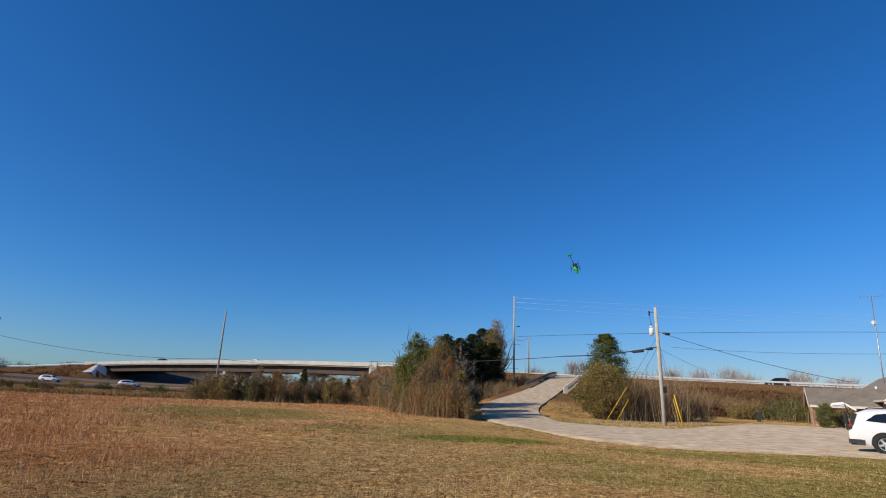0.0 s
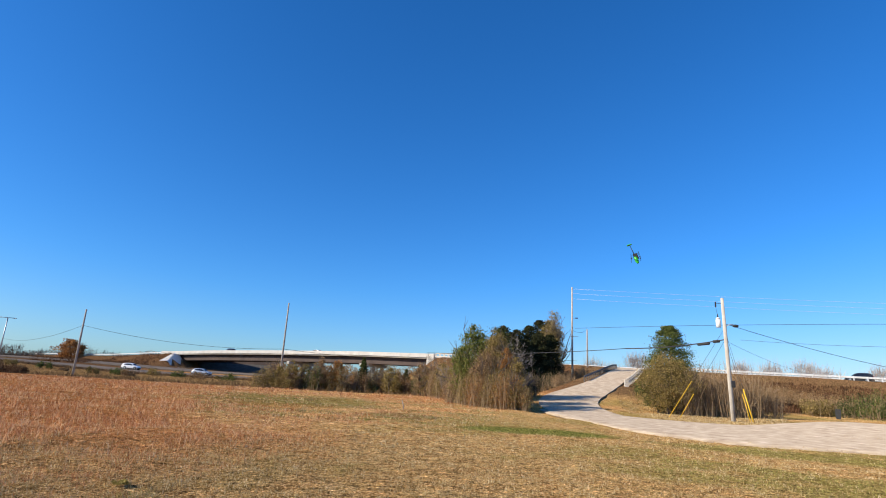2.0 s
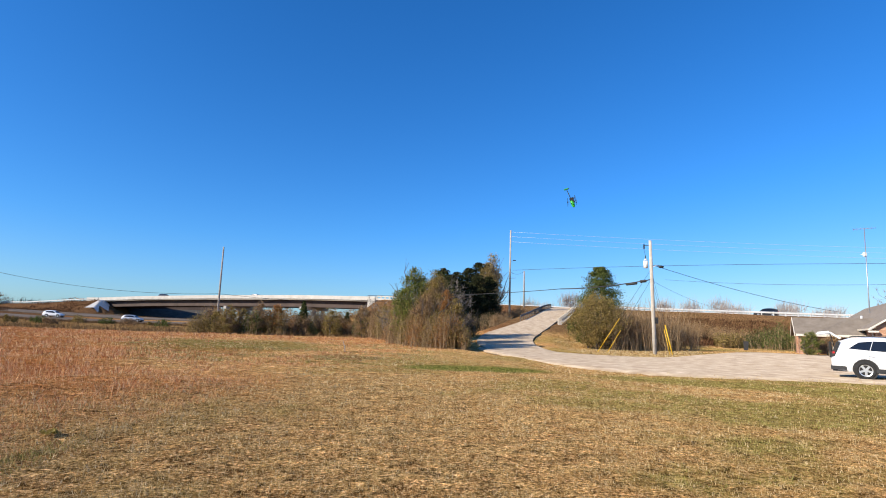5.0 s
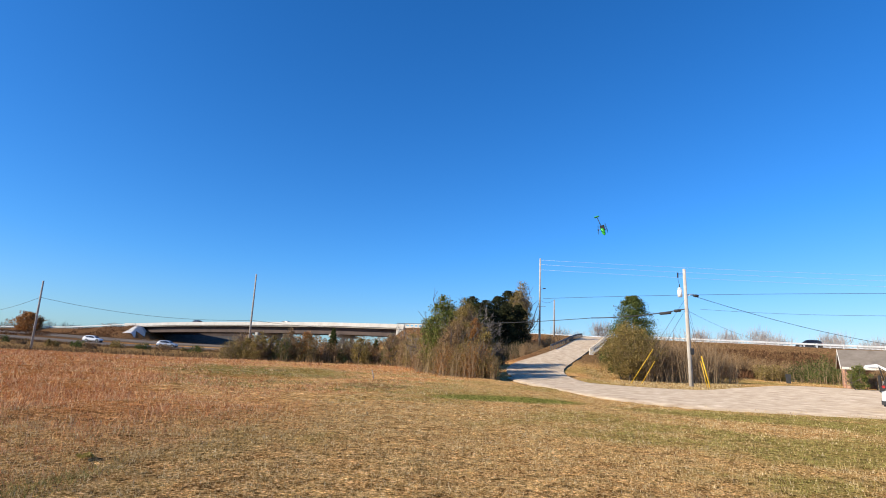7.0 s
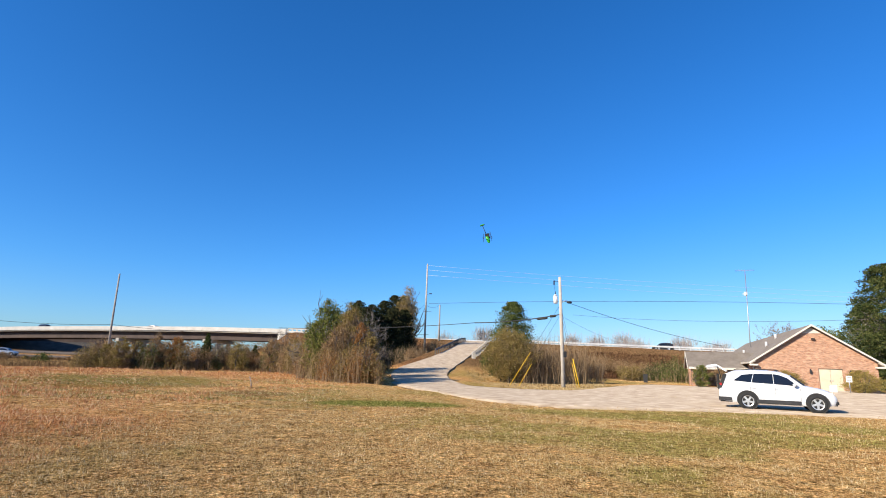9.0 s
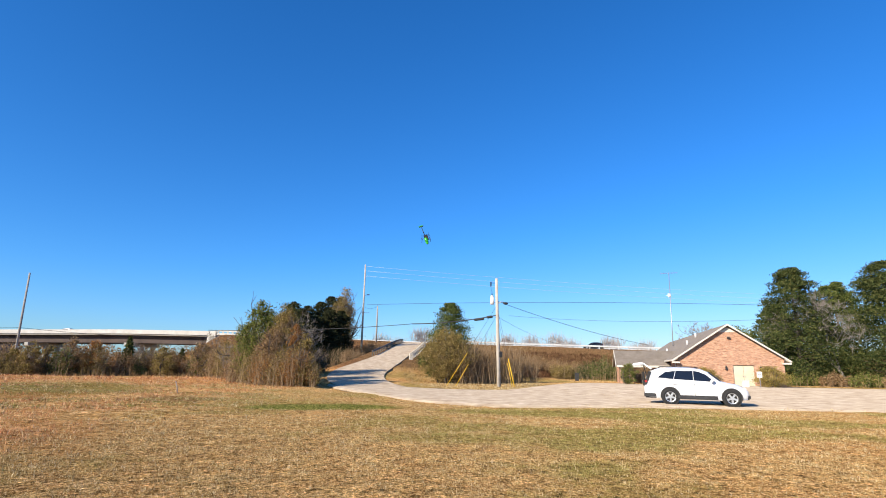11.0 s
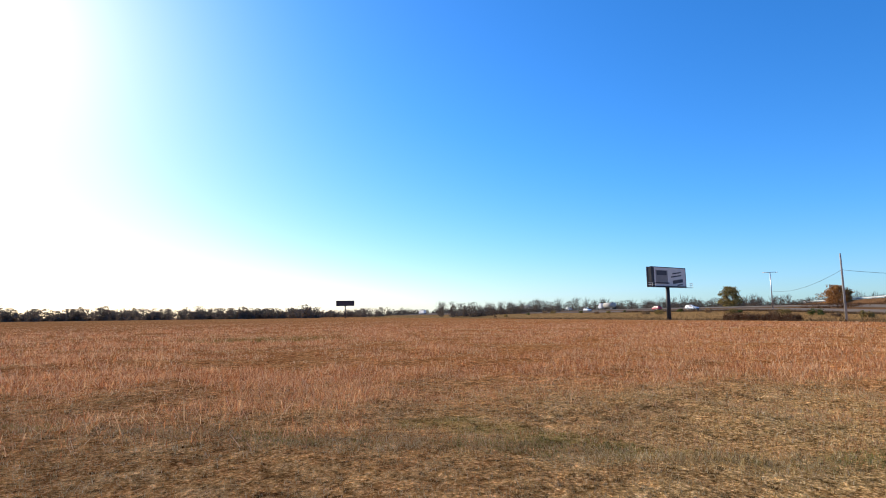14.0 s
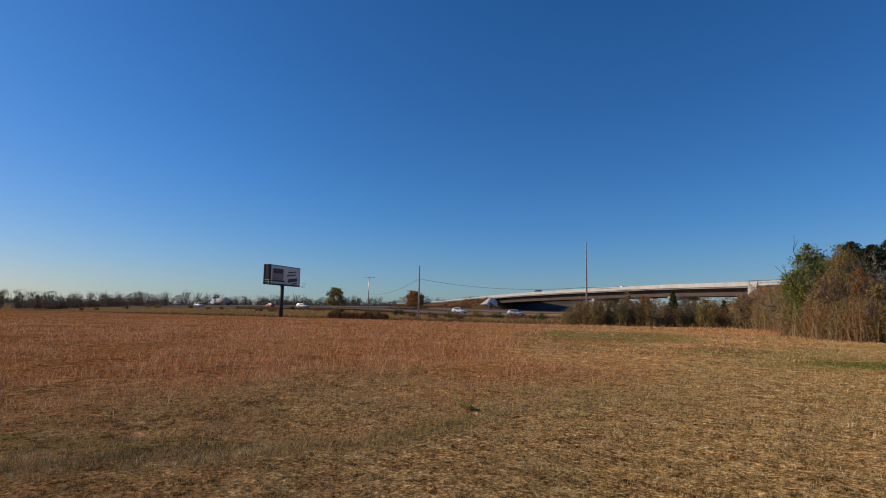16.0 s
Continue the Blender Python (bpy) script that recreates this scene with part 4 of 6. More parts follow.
def suv(name, at, turn, paint, label, detailed=True, tailgate=False, length=4.68, group=""):
    """A car, nose to +x, 1.7 m high."""
    c = thing(name, at, label, "car", group, turn)
    k = length / 4.68
    S = [(-2.3, 0.42, 0.78, 0.82, 0.84, 0.6), (-2.27, 0.34, 0.95, 1.02, 0.88, 0.68), (-2.2, 0.3, 1.02, 1.26, 0.92, 0.68), (-2.0, 0.28, 1.03, 1.52, 0.935, 0.66), (-1.6, 0.27, 1.02, 1.66, 0.94, 0.66), (-0.9, 0.25, 1.01, 1.715, 0.94, 0.665),
         (-0.2, 0.25, 1.0, 1.705, 0.94, 0.66), (0.3, 0.25, 0.99, 1.65, 0.94, 0.65), (0.62, 0.25, 0.98, 1.53, 0.94, 0.64), (0.95, 0.25, 0.97, 1.28, 0.94, 0.68), (1.2, 0.25, 0.96, 1.1, 0.94, 0.72), (1.5, 0.26, 0.93, 1.03, 0.94, 0.74),
         (1.9, 0.28, 0.87, 0.96, 0.93, 0.7), (2.15, 0.3, 0.8, 0.86, 0.88, 0.64), (2.3, 0.33, 0.68, 0.73, 0.74, 0.52), (2.36, 0.38, 0.58, 0.62, 0.6, 0.4)]
    bm = bmesh.new()
    loft(bm, [[(x * k, y, z) for x, y, z in section(*s)] for s in S])
    body = part("body", bm, paint, c, smooth=True)
    body.data.polygons.foreach_set("use_smooth", [True] * len(body.data.polygons))
    md = body.modifiers.new("edge", "EDGE_SPLIT")
    md.split_angle = radians(38)
    wx = (-1.12 * k, 1.58 * k)
    for sd in (-1, 1):
        for x in wx:
            wheel(c, x, sd * 0.865, 0.36)
        for x in wx:
            bm = bmesh.new()
            arch(bm, x, 0.38, 0.4, 0.44, sd * 0.925, 0.03)
            part("arch_trim", bm, "cladding", c, "black wheel arch trim")
            bm = bmesh.new()
            bmesh.ops.create_cone(bm, cap_ends=True, segments=24, radius1=0.42, radius2=0.42, depth=0.1, matrix=Matrix.Translation((x, sd * 0.895, 0.38)) @ Matrix.Rotation(math.pi / 2, 4, "X"))
            part("wheel_well", bm, "dark_void", c)
        boxpart("sill_trim", (0.05 * k, sd * 0.935, 0.36), (1.85 * k, 0.05, 0.17), "cladding", c, 0.02)
        y, ln = sd * 0.925, 0.36
        pane("side_window", [(-0.02 * k, 1.13), (0.9 * k, 1.09), (0.52 * k, 1.4), (0.2 * k, 1.53), (-0.02 * k, 1.56)], y, ln, "tinted_glass", c)
        pane("side_window", [(-0.92 * k, 1.17), (-0.05 * k, 1.135), (-0.05 * k, 1.56), (-0.8 * k, 1.55)], y, ln, "tinted_glass", c)
        pane("side_window", [(-1.66 * k, 1.23), (-0.95 * k, 1.175), (-0.83 * k, 1.55), (-1.3 * k, 1.49)], y, ln, "tinted_glass", c)
        if detailed:
            bm = bmesh.new()
            box(bm, (0.78 * k, sd * 1.02, 1.12), (0.16, 0.2, 0.15), 0.04)
            part("wing_mirror", bm, paint, c, smooth=True)
            for x in (0.05, -0.86):
                boxpart("door_handle", (x * k, sd * 0.945, 0.93), (0.2, 0.04, 0.035), "alloy", c, 0.01)
            for x in (0.98, 0.0, -0.98):
                boxpart("door_seam", (x * k, sd * 0.9375, 0.7), (0.012, 0.01, 0.56), "dark_void", c)
            tubepart("roof_rail", [(-1.6 * k, sd * 0.6, 1.7), (-1.5 * k, sd * 0.6, 1.745), (0.1 * k, sd * 0.6, 1.745), (0.25 * k, sd * 0.6, 1.69)], [0.02] * 4, "cladding", c, 6)
        boxpart("headlamp", (2.06 * k, sd * 0.72, 0.78), (0.34, 0.22, 0.14), "lamp_clear", c, 0.04)
        boxpart("tail_lamp", (-2.2 * k, sd * 0.8, 0.98), (0.14, 0.2, 0.24), "lamp_red", c, 0.03)
    bm = bmesh.new()
    q = [(0.66 * k, 0.6, 1.5), (0.66 * k, -0.6, 1.5), (1.14 * k, -0.74, 1.12), (1.14 * k, 0.74, 1.12)]
    vs = [bm.verts.new(Vector(v) + Vector((0.03, 0, 0.03))) for v in q] + [bm.verts.new(Vector(v) - Vector((0.02, 0, 0.02))) for v in q]
    for f in ((0, 1, 2, 3), (7, 6, 5, 4), (0, 4, 5, 1), (1, 5, 6, 2), (2, 6, 7, 3), (3, 7, 4, 0)):
        bm.faces.new([vs[j] for j in f])
    bmesh.ops.recalc_face_normals(bm, faces=bm.faces)
    part("windscreen", bm, "tinted_glass", c)
    boxpart("front_bumper", (2.22 * k, 0, 0.42), (0.34, 1.5, 0.24), "cladding", c, 0.06)
    boxpart("rear_bumper", (-2.02 * k, 0, 0.42), (0.6, 1.86, 0.28), "cladding", c, 0.06)
    if tailgate:
        # raised tailgate with the open boot below it
        bm = bmesh.new()
        lower = Matrix.Translation((-1.85, 0, 1.63)) @ Matrix.Rotation(radians(34), 4, "Y")
        upper = Matrix.Translation((-2.23, 0, 1.89)) @ Matrix.Rotation(radians(-8), 4, "Y")
        box(bm, (-0.23, 0, 0), (0.5, 1.2, 0.08), 0.03, lower)
        box(bm, (-0.22, 0, -0.02), (0.52, 1.32, 0.15), 0.05, upper)
        gate = part("tailgate", bm, paint, c, "raised white tailgate")
        boxpart("gate_window", (-0.23, 0, -0.05), (0.4, 1.0, 0.02), "tinted_glass", gate, 0.005, m=lower)
        for sd in (-1, 1):
            tubepart("gas_strut", [(-2.1, sd * 0.58, 1.3), (-2.22, sd * 0.56, 1.84)], [0.014, 0.012], "cladding", gate, 6)
        for sd in (-1, 1):
            pane("boot_edge", [(-2.24, 0.86), (-2.08, 0.9), (-1.86, 1.5), (-2.0, 1.52)], sd * 0.94, 0.44, "dark_void", c)
        boxpart("boot_opening", (-2.235, 0, 1.16), (0.09, 1.24, 0.68), "dark_void", c, 0.02)
        boxpart("rear_seat_back", (-2.25, 0.3, 0.95), (0.1, 0.5, 0.34), "cream_door", c, 0.03)
    else:
        boxpart("rear_window", (-2.12 * k, 0, 1.32), (0.1, 1.2, 0.36), "tinted_glass", c, 0.02)
    return c


car_at = on_ground(40.3, 29.6, 0.05)
suv("white_suv", car_at, -37.0, "car_white", "white family SUV with raised tailgate on the forecourt", True, True, length=4.5)


# ---- plants ----
def rnd(seed):
    return np.random.default_rng(seed)


def leaves(rng, centres, sizes, flat=0.0, aspect=0.55):
    """Loose three-cornered leaves of given size round given places."""
    n = len(centres)
    u = rng.normal(size=(n, 3))
    u[:, 2] *= 1 - flat
    u /= np.linalg.norm(u, axis=1)[:, None]
    w = rng.normal(size=(n, 3))
    v = np.cross(u, w)
    v /= np.linalg.norm(v, axis=1)[:, None] + 1e-9
    s = sizes[:, None]
    c = centres
    return np.stack([c - u * s + v * s * aspect * 0.6, c + u * s + v * s * aspect * 0.3, c - v * s * aspect], 1).reshape(-1, 3)


def twigs(rng, base, length, width, spread=0.45):
    """Fine upright twigs: one thin tapering face each, from the places given."""
    n = len(base)
    d = rng.normal(size=(n, 3)) * spread + np.array([0, 0, 1.0])
    d /= np.linalg.norm(d, axis=1)[:, None]
    s = np.cross(d, rng.normal(size=(n, 3)))
    s /= np.linalg.norm(s, axis=1)[:, None] + 1e-9
    return np.stack([base - s * width, base + s * width, base + d * length[:, None]], 1).reshape(-1, 3)


def limbs(bm, rng, p, d, length, r, depth, tips, spread=0.6, up=0.15, sides=6, ratio=(0.55, 0.8)):
    """Branching limbs; gathers the twig ends."""
    pts, rad = [p], [r]
    q, e = p.copy(), d.copy()
    n = 4
    for i in range(n):
        e = (e + Vector(rng.normal(size=3)) * 0.13 + Vector((0, 0, up * 0.3))).normalized()
        q = q + e * (length / n)
        pts.append(q.copy())
        rad.append(r * (1 - 0.45 * (i + 1) / n))
    tube(bm, pts, rad, max(3, sides), caps=False)
    if depth == 0:
        tips.append(q)
        return
    k = int(rng.integers(2, 4)) + (1 if depth > 1 else 0)
    for j in range(k):
        base = pts[int(rng.integers(2, n + 1))] if j else pts[-1]
        f = (e + Vector(rng.normal(size=3)) * spread + Vector((0, 0, up))).normalized()
        limbs(bm, rng, base.copy(), f, length * rng.uniform(*ratio), r * 0.55, depth - 1, tips, spread, up, sides - 1, ratio)


def broad_tree(name, at, h, width, leaf, label, seed, count=4500, size=0.14, bark="bark", fill=0.5, low=0.25, group="", category="tree", trunk=True, depth=3, sprays=0.06):
    """Trunk, limbs and a loose crown of many leaves in clumps."""
    rng = rnd(seed)
    t = thing(name, at, label, category, group)
    bm = bmesh.new()
    tips = []
    r = 0.018 * h + 0.03
    stems = 1 if trunk else 5
    for s in range(stems):
        lean = Vector((rng.normal() * 0.08, rng.normal() * 0.08, 1)) if trunk else Vector((rng.normal() * 0.45, rng.normal() * 0.45, 1))
        limbs(bm, rng, Vector((rng.normal() * 0.05, rng.normal() * 0.05, -0.15)) if trunk else Vector((rng.normal() * width * 0.2, rng.normal() * width * 0.2, -0.15)),
              lean.normalized(), h * (0.42 if trunk else 0.5), r if trunk else r * 0.5, depth if trunk else 2, tips, 0.62, 0.2, 7)
    part("trunk", bm, bark, t, smooth=True)
    n, size = int(count * 2.2), size * 0.84
    clumps = max(12, int(count / 32))
    cc = rng.normal(size=(clumps, 3))
    cc /= np.linalg.norm(cc, axis=1)[:, None]
    cc *= (rng.uniform(0.35, 1.0, clumps) ** 0.6)[:, None]
    cc[:, :2] *= width / 2
    cc[:, 2] = h * (low + (1 - low) * (cc[:, 2] * 0.5 + 0.5)) 
    shrink = 1 - 0.55 * np.clip((cc[:, 2] / h - 0.55) / 0.45, 0, 1)
    cc[:, :2] *= shrink[:, None] * rng.uniform(0.8, 1.2, (clumps, 1))
    pick = rng.integers(0, clumps, n)
    cs = rng.uniform(0.35, 0.85, clumps)[pick][:, None] * np.array([1, 1, 0.7]) * width * 0.16
    p = cc[pick] + rng.normal(size=(n, 3)) * cs * 0.7
    p[:, 2] = np.clip(p[:, 2], 0.05, h * 1.03)
    part_mesh("crown", soup("crown", leaves(rng, p, rng.uniform(0.6, 1.3, n) * size), 3), leaf, t)
    if sprays and h > 1:
        k = int(n * sprays)
        q = p[rng.integers(0, n, k)] * np.array([0.9, 0.9, 0.85])
        tagged(part_mesh("twig_spray", soup("twig_spray", twigs(rng, q, rng.uniform(0.06, 0.2, k) * h, 0.004 + 0.0012 * h), 3), "twig", t), kind="stuff")
    return t


def conifer(name, at, h, width, label, seed, count=6000, size=0.16, leaf="leaf_conifer", group="", cone=0.9, low=0.04, category="tree", loose=1.0):
    """Evergreen: a straight trunk and drooping boughs of needles, with a ragged outline."""
    rng = rnd(seed)
    t = thing(name, at, label, category, group)
    bm = bmesh.new()
    tube(bm, [(0, 0, -0.2), (0.02 * h, 0, h * 0.5), (0, 0.01 * h, h * 0.97)], [0.02 * h + 0.04, 0.012 * h + 0.02, 0.01], 8)
    boughs = int(70 + h * 24)
    z = h * (low + (1 - low) * rng.uniform(0, 1, boughs) ** 0.85)
    f = np.clip((z / h - low) / (1 - low), 0, 1)
    reach = width / 2 * (np.clip(1 - f, 0, 1) ** cone * np.clip(0.45 + 2.6 * f, 0, 1) + 0.03) * rng.uniform(0.6, 1.18, boughs)
    a = rng.uniform(0, 2 * math.pi, boughs)
    for k in range(0, boughs, 5):
        e = (reach[k] * 0.8 * math.cos(a[k]), reach[k] * 0.8 * math.sin(a[k]), z[k] - 0.1 * reach[k])
        tube(bm, [(0, 0, max(0, z[k] - 0.25 * reach[k])), e], [0.02 + 0.002 * h, 0.006], 4, caps=False)
    part("trunk", bm, "bark", t, smooth=True)
    count, size = int(count * 2.2), size * 0.84
    k = rng.integers(0, boughs, count)
    u = rng.uniform(0.15, 1.05, count) ** 0.7
    p = np.stack([np.cos(a[k]) * reach[k] * u, np.sin(a[k]) * reach[k] * u, z[k] - 0.12 * reach[k] * u], 1)
    p += rng.normal(size=(count, 3)) * (0.05 * width * np.array([1, 1, 0.8 * loose])) * loose * (0.4 + (1 - f[k]))[:, None]
    p[:, 2] = np.clip(p[:, 2], 0.05, h)
    part_mesh("crown", soup("crown", leaves(rng, p, rng.uniform(0.6, 1.3, count) * size, 0.3, 0.45), 3), leaf, t)
    return t


def bare_tree(name, at, h, label, seed, group="", bark="pale_bark", depth=5, spread=0.6, twig=1.0):
    rng = rnd(seed)
    t = thing(name, at, label, "tree", group)
    bm = bmesh.new()
    tips = []
    limbs(bm, rng, Vector((0, 0, -0.2)), Vector((0.05, 0, 1)).normalized(), h * 0.25, 0.012 * h + 0.03, depth, tips, spread, 0.12, 7, (0.62, 0.9))
    part("trunk", bm, bark, t, smooth=True)
    # fine twigs at the ends
    each = 12 if h < 14 else 10
    n = len(tips) * each
    c = np.repeat(np.array([list(v) for v in tips]), each, 0)
    d = rng.normal(size=(n, 3)) * 0.6 + np.array([0, 0, 0.6])
    d /= np.linalg.norm(d, axis=1)[:, None]
    ln = rng.uniform(0.03, 0.11, n)[:, None] * min(h, 8 + 0.2 * h)
    s = np.cross(d, rng.normal(size=(n, 3)))
    s /= np.linalg.norm(s, axis=1)[:, None]
    w = (0.0012 * h + 0.004) * twig
    me = soup("twig_spray", np.stack([c - s * w, c + s * w, c + d * ln], 1).reshape(-1, 3), 3)
    tagged(part_mesh("twig_spray", me, "grey_twig", t), kind="stuff")
    return t


def brush(name, at, w, d, h, leaf, label, seed, count=2500, size=0.1, stems=60, twig=True, group="", category="bush"):
    """A thicket: many thin stems and loose leaves, wider than high."""
    rng = rnd(seed)
    t = thing(name, at, label, category, group)
    x, y = rng.uniform(-w / 2, w / 2, stems), rng.uniform(-d / 2, d / 2, stems)
    hh = h * rng.uniform(0.55, 1.1, stems) * (1 - 0.35 * (np.abs(x) / (w / 2)) ** 2)
    bm = bmesh.new()
    for k in range(stems):
        l = rng.normal(size=2) * 0.16 * hh[k]
        tube(bm, [(x[k], y[k], -0.15), (x[k] + l[0] * 0.4, y[k] + l[1] * 0.4, hh[k] * 0.5), (x[k] + l[0], y[k] + l[1], hh[k])], [0.03, 0.018, 0.006], 3, caps=False)
    tagged(part("brushwood", bm, "twig", t), kind="stuff")
    j = rng.integers(0, stems, stems * 5)
    g = rng.uniform(0.1, 0.85, len(j))
    q = np.stack([x[j], y[j], hh[j] * g], 1) + rng.normal(size=(len(j), 3)) * 0.12
    tagged(part_mesh("twig_spray", soup("twig_spray", twigs(rng, q, rng.uniform(0.15, 0.4, len(j)) * h, 0.012 + 0.002 * h), 3), "twig", t), kind="stuff")
    count, size = int(count * 2.1), size * 0.84
    k = rng.integers(0, stems, count)
    f = rng.uniform(0.08, 1.02, count) ** 0.8
    p = np.stack([x[k], y[k], hh[k] * f], 1) + rng.normal(size=(count, 3)) * np.array([0.3, 0.3, 0.2]) * min(1.0, h / 2.5)
    p[:, 2] = np.clip(p[:, 2], 0.03, None)
    part_mesh("leaves", soup("leaves", leaves(rng, p, rng.uniform(0.6, 1.3, count) * size), 3), leaf, t)
    return t


def placed(az, dist, lift=0.0):
    return on_ground(az, dist, lift)


# the copse beside the side road
broad_tree("ivy_clad_tree", placed(-2.2, 49), 7.0, 3.6, "leaf_green", "bushy tree clad in bright green ivy beside the field", 11, 8000, 0.1, low=0.0)
broad_tree("brown_tree", placed(0.1, 46.5), 6.4, 2.8, "leaf_olive", "twiggy tree with thin olive-brown leaves at the field edge", 12, 6000, 0.07, low=0.0, sprays=0.14)
broad_tree("rust_tree", placed(1.3, 45.3), 4.8, 1.8, "leaf_rust", "low tree with rust-brown autumn leaves at the field edge", 212, 2600, 0.075, low=0.0, sprays=0.12)
broad_tree("olive_shrub", placed(-0.9, 46), 4.4, 3.0, "leaf_brown", "olive-brown shrub at the field edge", 13, 4000, 0.075, low=0.0, trunk=False, sprays=0.14)
broad_tree("yellow_shrub", placed(2.2, 44.5), 4.1, 1.8, "leaf_olive", "shrub with yellowing olive leaves at the field edge", 14, 3200, 0.075, low=0.0, trunk=False, sprays=0.1)
broad_tree("dark_oak", placed(0.2, 56), 7.6, 4.2, "leaf_conifer", "dense dark green tree in the copse", 15, 6000, 0.12, low=0.0)
for k, (a, d, h, w) in enumerate(((0.9, 98, 12.4, 6.0), (2.2, 100, 12.0, 6.4), (3.4, 102, 12.4, 6.4), (4.5, 104, 13.0, 6.2), (5.5, 106, 12.4, 6.0), (2.9, 92, 9.5, 5.6), (4.4, 94, 9.8, 5.6), (5.6, 96, 9.0, 5.0), (1.7, 90, 10.5, 5.6))):
    conifer("dark_pine", placed(a, d), h, w, "dark shaded evergreen in the copse beside the climbing road", 16 + 200 * k, 6500, 0.2, leaf="leaf_dark", cone=0.35, low=0.0, group="copse evergreens")
broad_tree("olive_tree", placed(6.0, 103), 14.6, 3.8, "leaf_pale", "slender tree with sparse olive and pale leaves", 18, 4200, 0.12, low=0.05, sprays=0.1)
broad_tree("olive_tree", placed(5.3, 101), 12.6, 4.4, "leaf_olive", "slender tree with thin olive leaves beside the dark evergreens", 318, 3000, 0.12, low=0.05, sprays=0.1)
for k, (a, d, h) in enumerate(((-3.4, 52, 6.8), (-2.6, 55, 7.6), (0.6, 55, 8.2))):
    bare_tree("bare_tree", placed(a, d), h, "bare grey leafless tree in the copse", 19 + 300 * k, depth=4, group="bare trees in the copse", bark="bark")
for k, (a, d, w, h, leaf) in enumerate(((-3.6, 50, 2.6, 2.8, "leaf_brown"), (-2.2, 47, 2.6, 2.6, "leaf_olive"), (-0.8, 45, 2.6, 2.6, "leaf_rust"), (0.5, 44, 2.6, 2.8, "leaf_olive"), (1.6, 43.3, 2.2, 2.5, "leaf_rust"), (2.5, 43.2, 1.5, 1.9, "leaf_olive"), (3.2, 60, 2.4, 2.4, "leaf_dark"), (4.6, 84, 4.0, 2.6, "leaf_dark"), (6.0, 90, 3.6, 2.4, "leaf_dark"))):
    brush("undergrowth", placed(a, d), w, 2.2, h, leaf, "tangled %s undergrowth at the foot of the copse" % ("dark" if leaf == "leaf_dark" else "brown"), 30 + k, 2600, 0.07, 80, group="copse undergrowth")

for k, (a, d, w, h, leaf) in enumerate(((7.0, 90, 3.4, 1.9, "leaf_brown"), (7.9, 98, 3.6, 1.8, "leaf_rust"), (8.7, 106, 4.0, 1.8, "leaf_brown"), (7.6, 108, 4.0, 2.0, "leaf_brown"), (9.4, 116, 4.0, 1.6, "leaf_brown"), (6.6, 82, 2.6, 1.5, "leaf_brown"))):
    brush("slope_bush", placed(a, d), w, 2.4, h, leaf, "low brown scrub on the slope below the climbing road", 600 + k, 900, 0.08, 40, group="slope scrub")

# hedge along the far field edge
for k in range(26):
    a = -22.8 + k * 0.78
    d = 84 + 2.0 * math.sin(k * 1.9) - max(0, k - 19) * 4.6
    h = 2.7 + 1.0 * math.sin(k * 2.3) + 0.5 * math.sin(k * 0.9 + 1)
    if k > 17:
        h += 0.6
    leaf = ("leaf_olive", "leaf_brown", "leaf_olive", "leaf_brown", "leaf_rust", "leaf_brown", "leaf_cedar")[k % 7]
    brush("hedge_bush", placed(a, d), 2.4, 2.5, h, leaf, "tangled %s bush in the far hedge" % {"leaf_olive": "olive-brown", "leaf_brown": "bare brown", "leaf_cedar": "green", "leaf_rust": "rust-red"}[leaf], 50 + k, 1900, 0.1, 50, group="far hedge")
bare_tree("bare_tree", placed(-11.8, 86), 6.2, "small bare leafless tree rising from the far hedge", 271, depth=4, bark="bark")
for k, (a, d, h, w, leaf) in enumerate(((-20.4, 82, 4.4, 2.4, "leaf_olive"), (-17.6, 82, 4.8, 2.6, "leaf_brown"), (-16.0, 82, 4.6, 2.4, "leaf_rust"), (-10.6, 80, 4.2, 2.6, "leaf_olive"), (-7.4, 76, 4.4, 2.8, "leaf_brown"))):
    broad_tree("hedge_tree", placed(a, d), h, w, leaf, "small tree with sparse autumn leaves in the far hedge", 270 + k, 2000, 0.1, low=0.05, group="far hedge trees")
conifer("small_cedar", placed(-13.4, 83), 5.0, 2.6, "small dark cedar in the far hedge", 70, 2600, 0.15, cone=0.8)
conifer("small_cedar", placed(-9.0, 86), 3.6, 2.0, "small dark cedar in the far hedge", 71, 1800, 0.15, cone=0.8)
broad_tree("hedge_tree", placed(-19.2, 84), 4.0, 2.2, "leaf_olive", "small olive-brown tree in the far hedge", 72, 1600, 0.14, low=0.05)
broad_tree("hedge_tree", placed(-21.6, 84), 3.4, 2.4, "leaf_olive", "small olive-brown tree in the far hedge", 73, 1600, 0.14, low=0.05)
broad_tree("hedge_tree", placed(-5.2, 74), 4.4, 4.0, "leaf_olive", "small olive-green tree in the far hedge", 74, 2600, 0.13, low=0.05)

